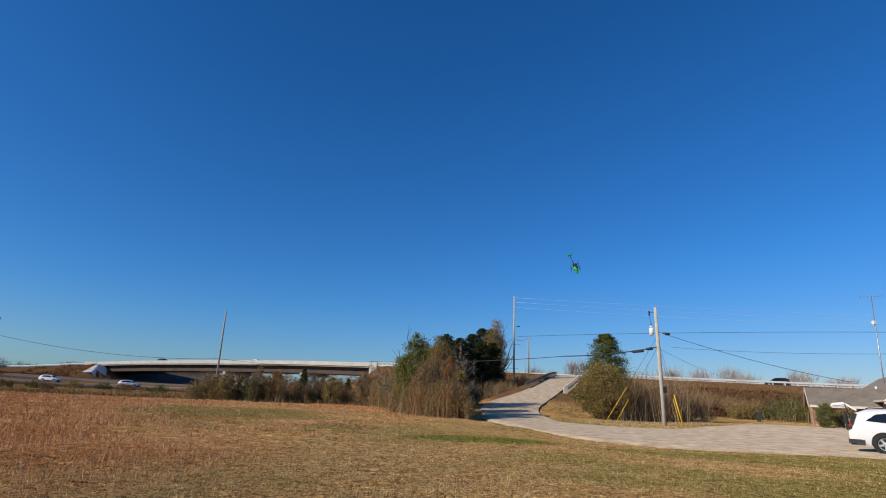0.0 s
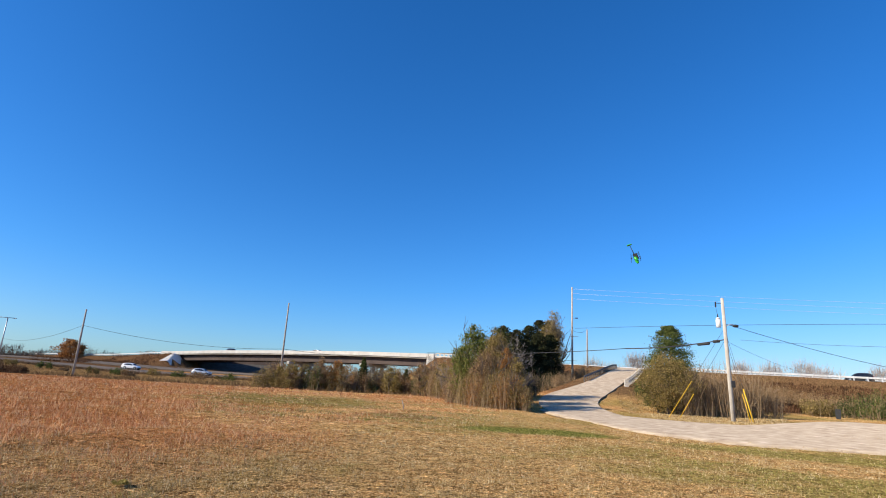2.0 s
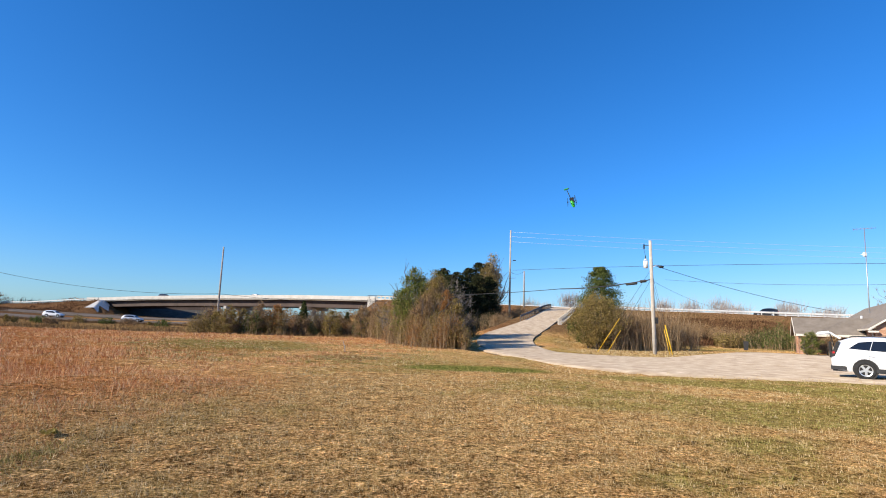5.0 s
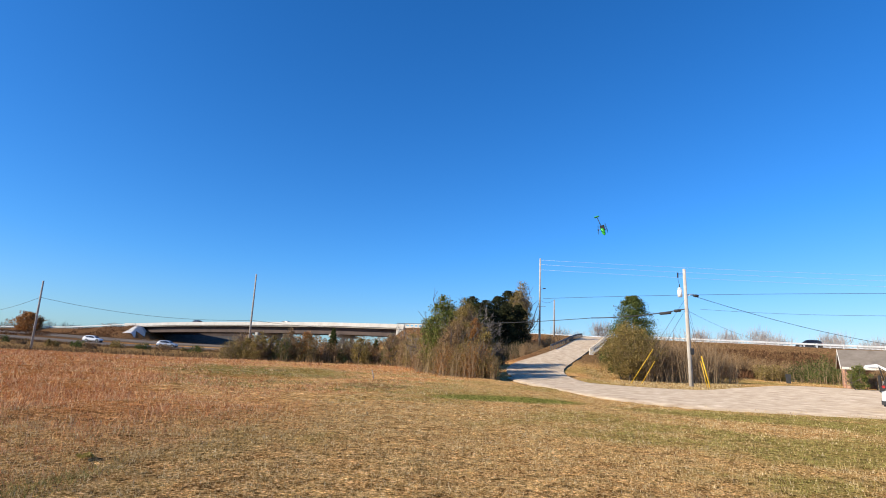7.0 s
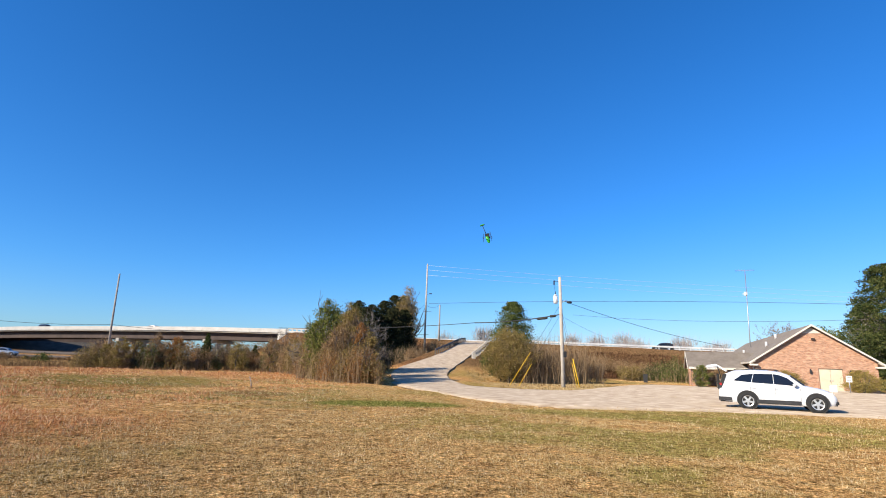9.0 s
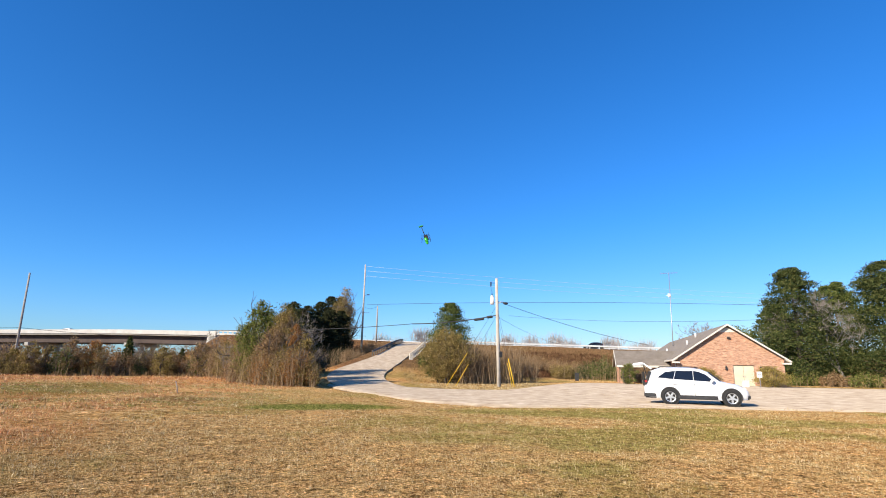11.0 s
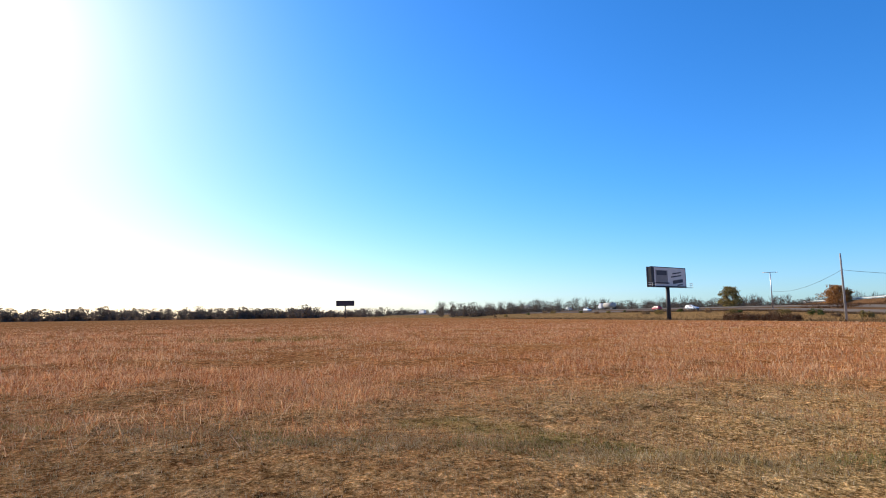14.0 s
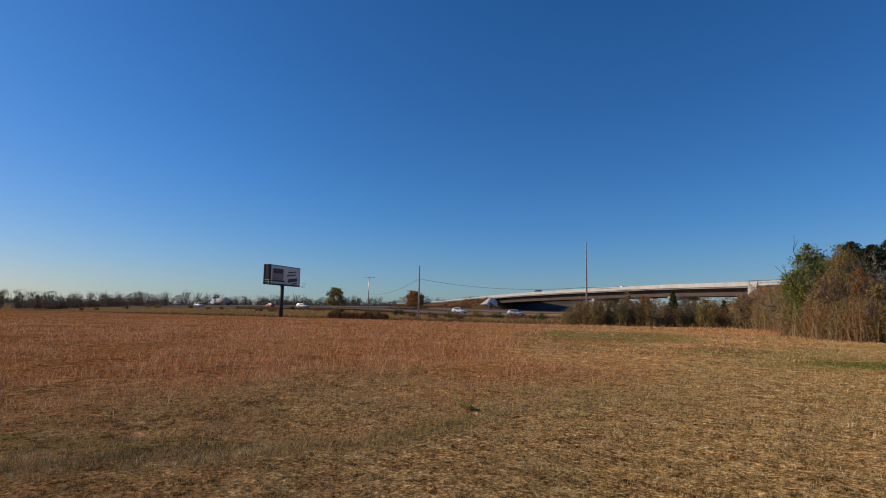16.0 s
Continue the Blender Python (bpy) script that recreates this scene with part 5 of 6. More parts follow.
# bushes by the utility pole
conifer("cone_cedar", placed(16.9, 62), 8.5, 6.2, "pointed dark green cedar beside the utility pole", 80, 12000, 0.12, leaf="leaf_cedar", cone=0.42)
broad_tree("roadside_tree", placed(16.5, 56.5), 5.6, 5.4, "leaf_olive", "rounded olive-green roadside tree", 81, 9000, 0.09, low=0.05)
broad_tree("roadside_tree", placed(15.6, 58), 4.2, 3.4, "leaf_cedar", "rounded green roadside tree", 82, 5000, 0.09, low=0.05)
for k, (a, d, h) in enumerate(((18.8, 57, 4.8), (20.2, 58, 4.9), (21.6, 60, 4.6), (23.0, 60, 4.4), (24.4, 63, 4.0))):
    brush("bare_shrub", placed(a, d), 2.8, 2.4, h, "leaf_brown", "nearly leafless brown shrub behind the utility pole", 85 + k, 1800, 0.06, 70, group="shrubs behind the pole")
for k, (a, d, w, h, leaf) in enumerate(((27.5, 92, 7, 2.6, "leaf_brown"), (31.6, 86, 5, 2.8, "leaf_conifer"), (33.4, 84, 6, 3.3, "leaf_cedar"), (29.0, 96, 6, 2.4, "leaf_brown"), (25.6, 94, 5, 2.4, "leaf_brown"), (24.2, 88, 5, 2.2, "leaf_brown"), (26.6, 100, 4, 1.8, "leaf_rust"), (28.2, 88, 3.4, 2.2, "leaf_olive"), (30.2, 100, 5, 2.0, "leaf_brown"), (32.6, 98, 5, 2.2, "leaf_rust"), (34.8, 86, 5, 3.2, "leaf_conifer"), (22.0, 96, 6, 2.0, "leaf_rust"), (20.4, 90, 5, 2.4, "leaf_brown"))):
    brush("bank_bush", placed(a, d), w, 4, h, leaf, "dense %s bush at the foot of the overpass bank" % {"leaf_brown": "brown", "leaf_cedar": "green", "leaf_conifer": "dark green", "leaf_rust": "rust-brown", "leaf_olive": "olive"}[leaf], 95 + k, 2200, 0.12, 60, group="bank bushes")

# evergreens beside the building
for k, (a, d, h, w) in enumerate(((48.9, 80, 14.3, 10.0), (51.9, 87, 13.2, 10.0), (55.4, 82, 14.6, 10.5), (59.0, 84, 15.0, 11.0), (64.0, 84, 14.6, 11.0), (47.4, 92, 11.0, 8.0))):
    conifer("tall_evergreen", placed(a, d), h, w, "tall dense evergreen beside the brick building", 110 + k, 17000, 0.19, leaf=("leaf_conifer", "leaf_cedar", "leaf_conifer")[k % 3], cone=0.38, group="evergreens by the building", loose=0.85)
bare_tree("bare_tree", placed(52.0, 81), 16.0, "bare grey leafless tree among the evergreens", 120, depth=5, twig=0.7)
bare_tree("bare_tree", placed(41.5, 125), 11, "bare leafless tree behind the building", 121, depth=4)
broad_tree("broad_tree", placed(44.2, 112), 9.5, 9, "leaf_green", "rounded green tree behind the building", 122, 4000, 0.25)
for a, d, w, h, s in ((46.6, 60.2, 3.2, 1.9, 124), (41.3, 60.5, 2.6, 1.8, 125)):
    broad_tree("round_shrub", placed(a, d), h, w, "leaf_yellow", "rounded yellow-green shrub against the brick wall", s, 3800, 0.07, low=0.0, category="bush", trunk=False)
broad_tree("round_shrub", placed(34.6, 57), 2.2, 1.5, "leaf_green", "clipped dark green shrub at the porch corner", 126, 3400, 0.06, low=0.0, category="bush", trunk=False)
broad_tree("round_shrub", placed(36.1, 59), 1.9, 1.9, "leaf_brown", "brown-green shrub beside the porch", 127, 2600, 0.06, low=0.0, category="bush", trunk=False)
for k in range(6):
    brush("undergrowth", placed(49 + 2.2 * k, 77), 4, 2, 1.5, ("leaf_green", "leaf_brown")[k % 2], "tangled undergrowth at the foot of the evergreens", 130 + k, 1200, 0.12, 30, group="undergrowth by the building")

# dark copse on the sunward side of the field
for k, (a, d, h) in enumerate(((-128, 150, 17), (-126.6, 156, 17), (-125.4, 158, 16), (-122.3, 150, 17.5), (-120.8, 152, 17), (-119.2, 155, 17), (-117.8, 150, 15.5), (-131.5, 140, 16), (-134, 150, 18))):
    bare_tree("bare_tree", placed(a, d), h * 1.5, "tall bare leafless tree in the field copse", 140 + k, bark="bark", group="field copse", depth=5, spread=0.6, twig=1.2)
for k, (a, d, h, w) in enumerate(((-123.8, 146, 15.0, 16), (-130.6, 140, 12, 11), (-127.3, 150, 10, 11), (-120.3, 150, 7.5, 9), (-117.6, 148, 5, 7))):
    conifer("dark_cedar", placed(a, d), h, w, "dark evergreen in the field copse", 150 + k, 8000, 0.42, leaf="leaf_copse", cone=0.5, group="field copse")
broad_tree("broad_tree", placed(-123.4, 152), 19.5, 12, "leaf_olive", "tall tree with olive leaves in the field copse", 155, 4500, 0.26, low=0.5)
for k in range(9):
    brush("undergrowth", placed(-115.5 - 2.0 * k, 143), 9, 4, 7.5 + 1.8 * math.sin(k * 1.7), ("leaf_copse", "leaf_brown")[k % 2], "dark undergrowth at the edge of the field copse", 160 + k, 2600, 0.28, 40, group="field copse undergrowth")


def far_wood(name, a0, a1, d, h, seed, label, leaf="leaf_hazed", n=9000, size=1.0, base=0.0):
    """Distant wood: crowns of many clumps along an arc."""
    rng = rnd(seed)
    crowns = int((a1 - a0) * d * math.pi / 180 / (h * 0.13))
    ca = rng.uniform(a0, a1, crowns)
    cd = d * rng.uniform(0.97, 1.12, crowns)
    ch = h * rng.uniform(0.5, 1.15, crowns) * (0.92 + 0.1 * np.sin(ca * 0.7 + seed))
    k = rng.integers(0, crowns, n)
    f = rng.uniform(0, 1, n)
    wd = ch[k] * 0.42 * np.sqrt(np.clip(1 - (f * 2 - 0.9) ** 2 * 0.8, 0.05, 1))
    x = cd[k] * np.sin(np.radians(ca[k])) + rng.normal(size=n) * wd * 0.7
    y = cd[k] * np.cos(np.radians(ca[k])) + rng.normal(size=n) * wd * 0.7
    z = base + ch[k] * f
    p = np.stack([x, y, z], 1)
    ob = part_mesh(name, soup(name, leaves(rng, p, rng.uniform(0.4, 1.3, n) * size * (1.15 - 0.6 * f), 0, 0.6), 3), leaf)
    tagged(ob, label, "woodland", kind="stuff")


def far_bare(a0, a1, d, h, seed, label, n, mat="leaf_grey", base=0.0):
    """Distant bare trees: upright trunks that fan into fine twigs."""
    rng = rnd(seed)
    crowns = max(6, int((a1 - a0) * d * math.pi / 180 / (h * 0.16)))
    ca, cd = rng.uniform(a0, a1, crowns), d * rng.uniform(0.98, 1.1, crowns)
    ch = h * rng.uniform(0.55, 1.08, crowns)
    k = rng.integers(0, crowns, n)
    f = rng.uniform(0.0, 0.75, n)
    side = rng.normal(size=n) * ch[k] * 0.11 * (0.3 + f)
    a = np.radians(ca[k])
    b = np.stack([cd[k] * np.sin(a) + side * np.cos(a), cd[k] * np.cos(a) - side * np.sin(a), base + ch[k] * f], 1)
    ob = part_mesh("far_trees", soup("far_trees", twigs(rng, b, ch[k] * rng.uniform(0.12, 0.3, n), 0.07 * d / 260, 0.3), 3), mat)
    tagged(ob, label, "woodland", kind="stuff")


far_wood("far_wood", -118, -88, 560, 11.5, 1, "hazy distant wood beyond the field", n=36000, size=1.5, leaf="leaf_hazed")
far_wood("far_wood", -92, -63, 620, 9.0, 2, "distant autumn wood beyond the highway", n=26000, size=1.2, base=1, leaf="leaf_hazed")
far_wood("far_wood", -74, -33, 330, 8.5, 3, "bare autumn wood beyond the highway", n=60000, size=0.55, base=0.5, leaf="leaf_hazed")
far_bare(-76, -33, 318, 11.0, 33, "bare brown trees rising over the far wood", 16000, "leaf_hazed", 0.5)
far_wood("far_wood", -70, -33, 315, 7.0, 13, "brown autumn trees at the edge of the wood", n=26000, size=0.55, base=0.5, leaf="leaf_copse")
for k, (a, d, h, w) in enumerate(((-47.3, 300, 11.5, 10), (-39.2, 290, 8.0, 12))):
    broad_tree("far_tree", placed(a, d), h, w, ("leaf_olive", "leaf_rust")[k], "rounded tree standing over the far wood", 380 + k, 1800, 0.5, low=0.0, group="far trees")
far_wood("far_wood", -22, 4, 330, 14.0, 7, "distant brown wood beyond the bridge", n=18000, size=0.85, base=0.5, leaf="leaf_brown")
far_wood("far_wood", -36, -21, 330, 11.5, 4, "distant wood seen under the bridge", n=9000, size=0.85, base=0.5, leaf="leaf_brown")
far_bare(9.5, 15, 260, 22, 5, "distant bare grey trees beyond the overpass", 5000)
far_bare(22, 39, 260, 20.5, 6, "distant bare grey trees beyond the overpass", 20000)


# ---- poles and wires ----
def up(az, dist, el):
    """A place by bearing, distance and angle of height from the viewer."""
    p = bearing(az, dist)
    return Vector((p.x, p.y, EYE[2] + dist * math.tan(radians(el))))


def utility_pole():
    b = placed(21.95, 48.0)
    t = thing("utility_pole", b, "weathered pale wooden utility pole with transformer and lamp", "utility pole")
    def loc(az, el):
        return up(az, 48.0, el) - b
    top = loc(21.72, 9.35)
    tubepart("shaft", [(0, 0, -0.3), tuple(top * 0.5), tuple(top)], [0.165, 0.145, 0.115], "pale_pole", t, 12)
    side = Vector((math.cos(radians(22)), -math.sin(radians(22)), 0))
    h = lambda z: Vector((top.x * z / top.z, top.y * z / top.z, z))
    zt = loc(21.2, 7.0).z
    bm = bmesh.new()
    bmesh.ops.create_cone(bm, cap_ends=True, segments=16, radius1=0.18, radius2=0.18, depth=0.6, matrix=Matrix.Translation(h(zt) - side * 0.42))
    bmesh.ops.create_cone(bm, cap_ends=True, segments=16, radius1=0.18, radius2=0.06, depth=0.12, matrix=Matrix.Translation(h(zt + 0.43) - side * 0.42))
    tr = part("transformer", bm, "white_trim", t, "pale grey transformer can", True)
    tubepart("bushing", [tuple(h(zt + 0.45) - side * 0.42), tuple(h(zt + 0.75) - side * 0.42)], [0.06, 0.03], "cladding", tr, 8)
    boxpart("fuse_cutout", tuple(h(zt + 1.5) - side * 0.5), (0.1, 0.1, 0.42), "cladding", t, 0.02)
    tubepart("cutout_arm", [tuple(h(zt + 1.6)), tuple(h(zt + 1.6) - side * 0.5)], [0.025, 0.02], "cable", t, 6)
    tubepart("jumper_wire", [tuple(v) for v in sag(h(zt + 1.3) - side * 0.5, h(zt + 0.75) - side * 0.42, 0.08, 6)], [0.012] * 7, "cable", t, 4)
    lamp = tubepart("lamp_arm", [tuple(h(zt - 0.3)), tuple(h(zt - 0.05) + side * 0.4), tuple(h(zt - 0.1) + side * 0.62)], [0.03, 0.03, 0.03], "grey_steel", t, 6)
    bm = bmesh.new()
    bmesh.ops.create_uvsphere(bm, u_segments=12, v_segments=8, radius=0.2)
    bmesh.ops.scale(bm, vec=(1.2, 0.8, 0.6), verts=bm.verts)
    bmesh.ops.translate(bm, vec=h(zt - 0.2) + side * 0.75, verts=bm.verts)
    part("lamp_head", bm, "cladding", lamp, "dark lamp head", True)
    boxpart("meter_box", tuple(h(2.75) + side * 0.18 + Vector((0, -0.05, 0))), (0.28, 0.25, 0.5), "cladding", t, 0.03)
    for az, el, ze, guard in ((16.5, -1.63, 7.0, 0.42), (17.45, -1.49, 6.2, 0.32), (23.54, -1.73, 6.8, 0.36), (23.32, -1.57, 6.2, 0.34)):
        g = bearing(az, 48.6 if az < 20 else 47.6)
        g.z = hz(g.x, g.y) - 0.1
        g -= b
        e = h(ze)
        w = tubepart("guy_wire", [tuple(g), tuple(e)], [0.012, 0.012], "cable", t, 5)
        tubepart("guy_guard", [tuple(g), tuple(g.lerp(e, guard))], [0.045, 0.04] if az > 23.4 else [0.025, 0.022], "yellow_plastic", w, 8, "yellow plastic guy guard")
    return b, h


pole_at, pole_h = utility_pole()


def plain_pole(az, dist, el, label, name="utility_pole", r=0.16, mat="wood_pole", lean=0.0, arm=None):
    b = placed(az, dist)
    top = up(az + lean, dist, el) - b
    t = thing(name, b, label, "utility pole")
    tubepart("shaft", [(0, 0, -0.3), tuple(top * 0.5), tuple(top)], [r * 1.2, r, r * 0.8], mat, t, 10)
    if arm:
        side = Vector((math.cos(radians(az)), -math.sin(radians(az)), 0))
        tubepart("cross_arm", [tuple(top - side * arm), tuple(top + side * arm)], [0.09, 0.09], mat, t, 6)
        for s in (-1, 1):
            boxpart("lamp_head", tuple(top + side * arm * s - Vector((0, 0, 0.05))), (0.7, 0.4, 0.2), "grey_steel", t, 0.05)
    return b + top, t


fpole_top, _ = plain_pole(-21.48, 112, 7.25, "tall slender wooden utility pole by the far hedge", r=0.17)
p2_top, _ = plain_pole(-38.75, 122, 4.82, "slender wooden utility pole at the field edge", r=0.17)
p3_top, _ = plain_pole(-44.0, 205, 3.49, "tall twin-headed highway light pole", "light_pole", 0.16, "grey_steel", arm=1.8)
pp_top, pp = plain_pole(7.78, 104, 10.5, "very tall slender utility pole above the climbing road", r=0.17, mat="pale_pole")
q = up(7.78, 104, 7.25) - Vector(pp.location)
tubepart("lamp_arm", [tuple(q), tuple(q + Vector((0.7, 0, 0.25)))], [0.04, 0.03], "grey_steel", pp, 6)
boxpart("lamp_head", tuple(q + Vector((0.8, 0, 0.25))), (0.55, 0.25, 0.16), "cladding", pp, 0.04)
pq_top, _ = plain_pole(9.25, 128, 6.27, "short wooden utility pole beyond the climbing road", r=0.18)


def wire(name, a, b, drop, r, label, mat="cable"):
    pts = sag(a, b, drop, 20)
    bm = bmesh.new()
    o = Vector(a)
    tube(bm, [p - o for p in pts], [r] * len(pts), 5)
    ob = part(name, bm, mat, None, smooth=True)
    ob.location = o
    return tagged(ob, label, "cable")


def bundle():
    """Telephone cable with splice cases hung from it."""
    a = pole_at + pole_h(up(21.5, 48, 5.54).z - pole_at.z)
    mid = up(12.92, 50, 4.5)
    w = wire("telephone_cable", a, mid, 0.18, 0.045, "thick black telephone cable on the utility pole")
    for az, el, ln in ((19.9, 5.1, 0.95), (21.0, 5.35, 0.55)):
        d = (mid - a).normalized()
        c = up(az, 48.4, el) - Vector(a)
        tubepart("splice_case", [tuple(c - d * ln / 2), tuple(c - d * ln * 0.42), tuple(c + d * ln * 0.42), tuple(c + d * ln / 2)], [0.05, 0.12, 0.12, 0.05], "cable", w, 10)
    wire("telephone_cable", mid, up(-7, 60, 3.2), 0.25, 0.028, "thin black telephone cable crossing the copse")


bundle()
for k, el in enumerate((10.33, 9.86, 9.32)):
    wire("power_line", up(7.8, 104, el), up(62, 200, 5.6 - 0.3 * k), 1.5, 0.015, "pale overhead power line", "bare_wire")
wire("power_line", up(8.1, 104, 6.35), up(60, 120, 4.9), -0.9, 0.03, "dark overhead line above the building", "cable")
wire("power_line", up(23, 95, 5.5), up(62, 80, 5.4), 1.4, 0.02, "thin dark overhead line", "cable")
wire("service_drop", pole_at + pole_h(up(22, 48, 7.0).z - pole_at.z), up(36.6, 66, 2.6), 0.35, 0.02, "dark service drop from pole to building")
wire("service_drop", pole_at + pole_h(up(22, 48, 5.4).z - pole_at.z), up(29.5, 110, 2.6), 0.8, 0.011, "thin dark service drop")
wire("power_line", p2_top - Vector((0, 0, 3.0)), fpole_top - Vector((0, 0, 9.0)), 1.2, 0.03, "dark overhead line at the field edge")
wire("power_line", p2_top - Vector((0, 0, 3.0)), p3_top - Vector((0, 0, 6.0)), 1.5, 0.03, "dark overhead line at the field edge")
wire("power_line", pp_top - Vector((0, 0, 8)), pq_top, 0.6, 0.025, "thin dark overhead line")
wire("power_line", fpole_top - Vector((0, 0, 9.0)), up(-3, 140, 2.9), 1.0, 0.03, "dark overhead line beside the bridge")


def antenna():
    b = placed(38.75, 82)
    t = thing("antenna_mast", b, "tall slender metal antenna mast behind the building", "antenna")
    top = up(38.87, 82, 9.5) - b
    tubepart("mast", [(0, 0, -0.2), tuple(top)], [0.075, 0.045], "grey_steel", t, 8)
    s = Vector((math.cos(radians(38.7)), -math.sin(radians(38.7)), 0))
    f = Vector((s.y, -s.x, 0))
    bm = bmesh.new()
    tube(bm, [top - s * 1.1, top + s * 1.1], [0.03, 0.03], 6)
    for k in range(7):
        c = top + s * (-1.05 + 0.35 * k)
        ln = 0.95 - 0.07 * k
        tube(bm, [c - f * ln, c + f * ln], [0.016, 0.016], 4)
        tube(bm, [c, c + Vector((0, 0, 0.22 if k % 2 else 0.1))], [0.014, 0.014], 4)
    part("aerial", bm, "grey_steel", t, "grey television aerial")
    m = up(38.7, 82, 7.35) - b
    boxpart("receiver_box", tuple(m + s * 0.12), (0.4, 0.3, 0.5), "white_trim", t, 0.06)
    tubepart("receiver_arm", [tuple(m - s * 0.3), tuple(m + s * 0.3)], [0.04, 0.04], "galvanised", t, 6)


antenna()


# ---- billboards ----
def billboard(at, turn, width, hgt, z0, label, art=True, slim=False):
    """Face looks along local -y; post at the middle."""
    t = thing("billboard", at, label, "billboard", turn=turn)
    tubepart("post", [(0, 0.5, -0.3), (0, 0.5, z0 + 0.5)], [0.5, 0.45], "billboard_steel", t, 16)
    for y, nm in ((0.0, "front"), (1.1, "rear")):
        boxpart("face_panel", (0, y, z0 + hgt / 2), (width, 0.3, hgt), "billboard_steel", t, 0.03)
    boxpart("torsion_beam", (0, 0.55, z0 + 0.3), (width * 0.96, 0.8, 0.6), "billboard_steel", t, 0.05)
    for s in (-1, 1):
        boxpart("end_panel", (s * (width / 2 - 0.15), 0.55, z0 + hgt / 2), (0.2, 0.9, hgt * 0.98), "billboard_steel", t, 0.02)
    if art:
        boxpart("poster", (0.35, -0.17, z0 + hgt / 2 + 0.05), (width - 1.3, 0.04, hgt - 0.5), "poster_white", t, 0.005, "pale grey advertising poster")
        boxpart("poster_panel", (-width * 0.22, -0.2, z0 + hgt * 0.5), (width * 0.34, 0.02, hgt * 0.66), "poster_grey", t, 0.004)
        for k, (x, z, w, h, m) in enumerate(((-0.22, 0.7, 0.28, 0.22, "poster_dark"), (-0.22, 0.2, 0.42, 0.07, "poster_dark"), (0.22, 0.72, 0.26, 0.06, "poster_dark"), (0.2, 0.56, 0.3, 0.06, "poster_dark"),
                                             (0.24, 0.3, 0.3, 0.17, "poster_dark"), (0.3, 0.13, 0.16, 0.06, "poster_dark"))):
            boxpart("print_bar", (x * width, -0.225, z0 + z * hgt), (w * width, 0.02, h * hgt), m, t, 0.003, m=Matrix.Translation((x * width, 0, z0 + z * hgt)) @ Matrix.Rotation(radians(-7 if x > 0 else 0), 4, "Y") @ Matrix.Translation((-x * width, 0, -z0 - z * hgt)))
    if not slim:
        bm = bmesh.new()
        box(bm, (0, -0.7, z0 - 0.05), (width + 2.2, 0.9, 0.07), 0.01)
        part("catwalk", bm, "billboard_steel", t)
        for s in (-1, 1):
            bm = bmesh.new()
            x0, x1 = s * (width / 2 + 0.05), s * (width / 2 + 1.1)
            for z in (0.5, 1.0):
                tube(bm, [(x0, -1.1, z0 + z), (x1, -1.1, z0 + z), (x1, 0.0, z0 + z)], [0.03] * 3, 5)
            for x in (x0, x1):
                tube(bm, [(x, -1.1, z0), (x, -1.1, z0 + 1.0)], [0.03] * 2, 5)
            part("hand_rail", bm, "galvanised", t)
        for k in range(4):
            x = (-0.375 + 0.25 * k) * width
            tubepart("lamp_bracket", [(x, -0.2, z0 + 0.1), (x, -1.5, z0 - 0.15)], [0.03, 0.03], "billboard_steel", t, 5)


billboard(placed(-52.5, 141), 108.0, 13.4, 4.8, 7.85, "large roadside billboard on a single dark steel post")
billboard(placed(-85.2, 465), 85.0, 15.0, 4.4, 10.0, "distant dark billboard on a single post", False, True)
billboard(placed(-90.1, 780), 88.0, 14.6, 7.0, 4.6, "far dark billboard beside the highway", False, True)


# ---- traffic standing on the roads ----
def on_over(x, lane):
    return Vector((x + 0.447 * lane, over_y(x) + 0.894 * lane, float(over_z(x)) + 0.03))


def on_hwy(x, lane):
    return Vector((x, hwy_y(x) + lane, float(hwy_z(x)) + 0.1 + 0.045 * lane))


def cross_hwy(az, lane):
    t = math.tan(radians(az))
    y = (150.0 + 0.054 * 98 + lane) / (1 - 0.054 * t)
    return on_hwy(t * y, lane)


def cross_over(az, lane):
    t = math.tan(radians(az))
    y = (146.0 + lane * 1.118) / (1 + 0.5 * t)
    x = t * y - 0.447 * lane
    return on_over(x, lane)


suv("dark_car", cross_over(31.4, 2.5), 153.4, "car_dark", "dark car on the overpass road", False, length=4.5)
suv("dark_car", cross_over(-26.2, -2.5), -26.6, "car_dark", "dark car crossing the bridge", False)
suv("white_car", cross_over(-18.3, 2.5), 153.4, "car_silver", "silver car crossing the bridge", False)
suv("silver_car", cross_hwy(-28.6, -12.5), 3.0, "car_silver", "silver car on the highway below the bridge", False, length=4.9)
suv("white_car", cross_hwy(-34.5, -9.0), 3.0, "car_white", "white car on the highway", False)
suv("white_car", cross_hwy(-50.6, -9.5), 3.0, "car_white", "white car on the highway", False, length=5.4)
suv("red_car", cross_hwy(-53.8, -12.0), 183.0, "car_red", "red car on the highway", False)
suv("white_car", cross_hwy(-60.3, -9.0), 3.0, "car_white", "white car on the highway", False)
suv("white_car", cross_hwy(-62.1, 9.0), 3.0, "car_silver", "silver car on the highway", False)


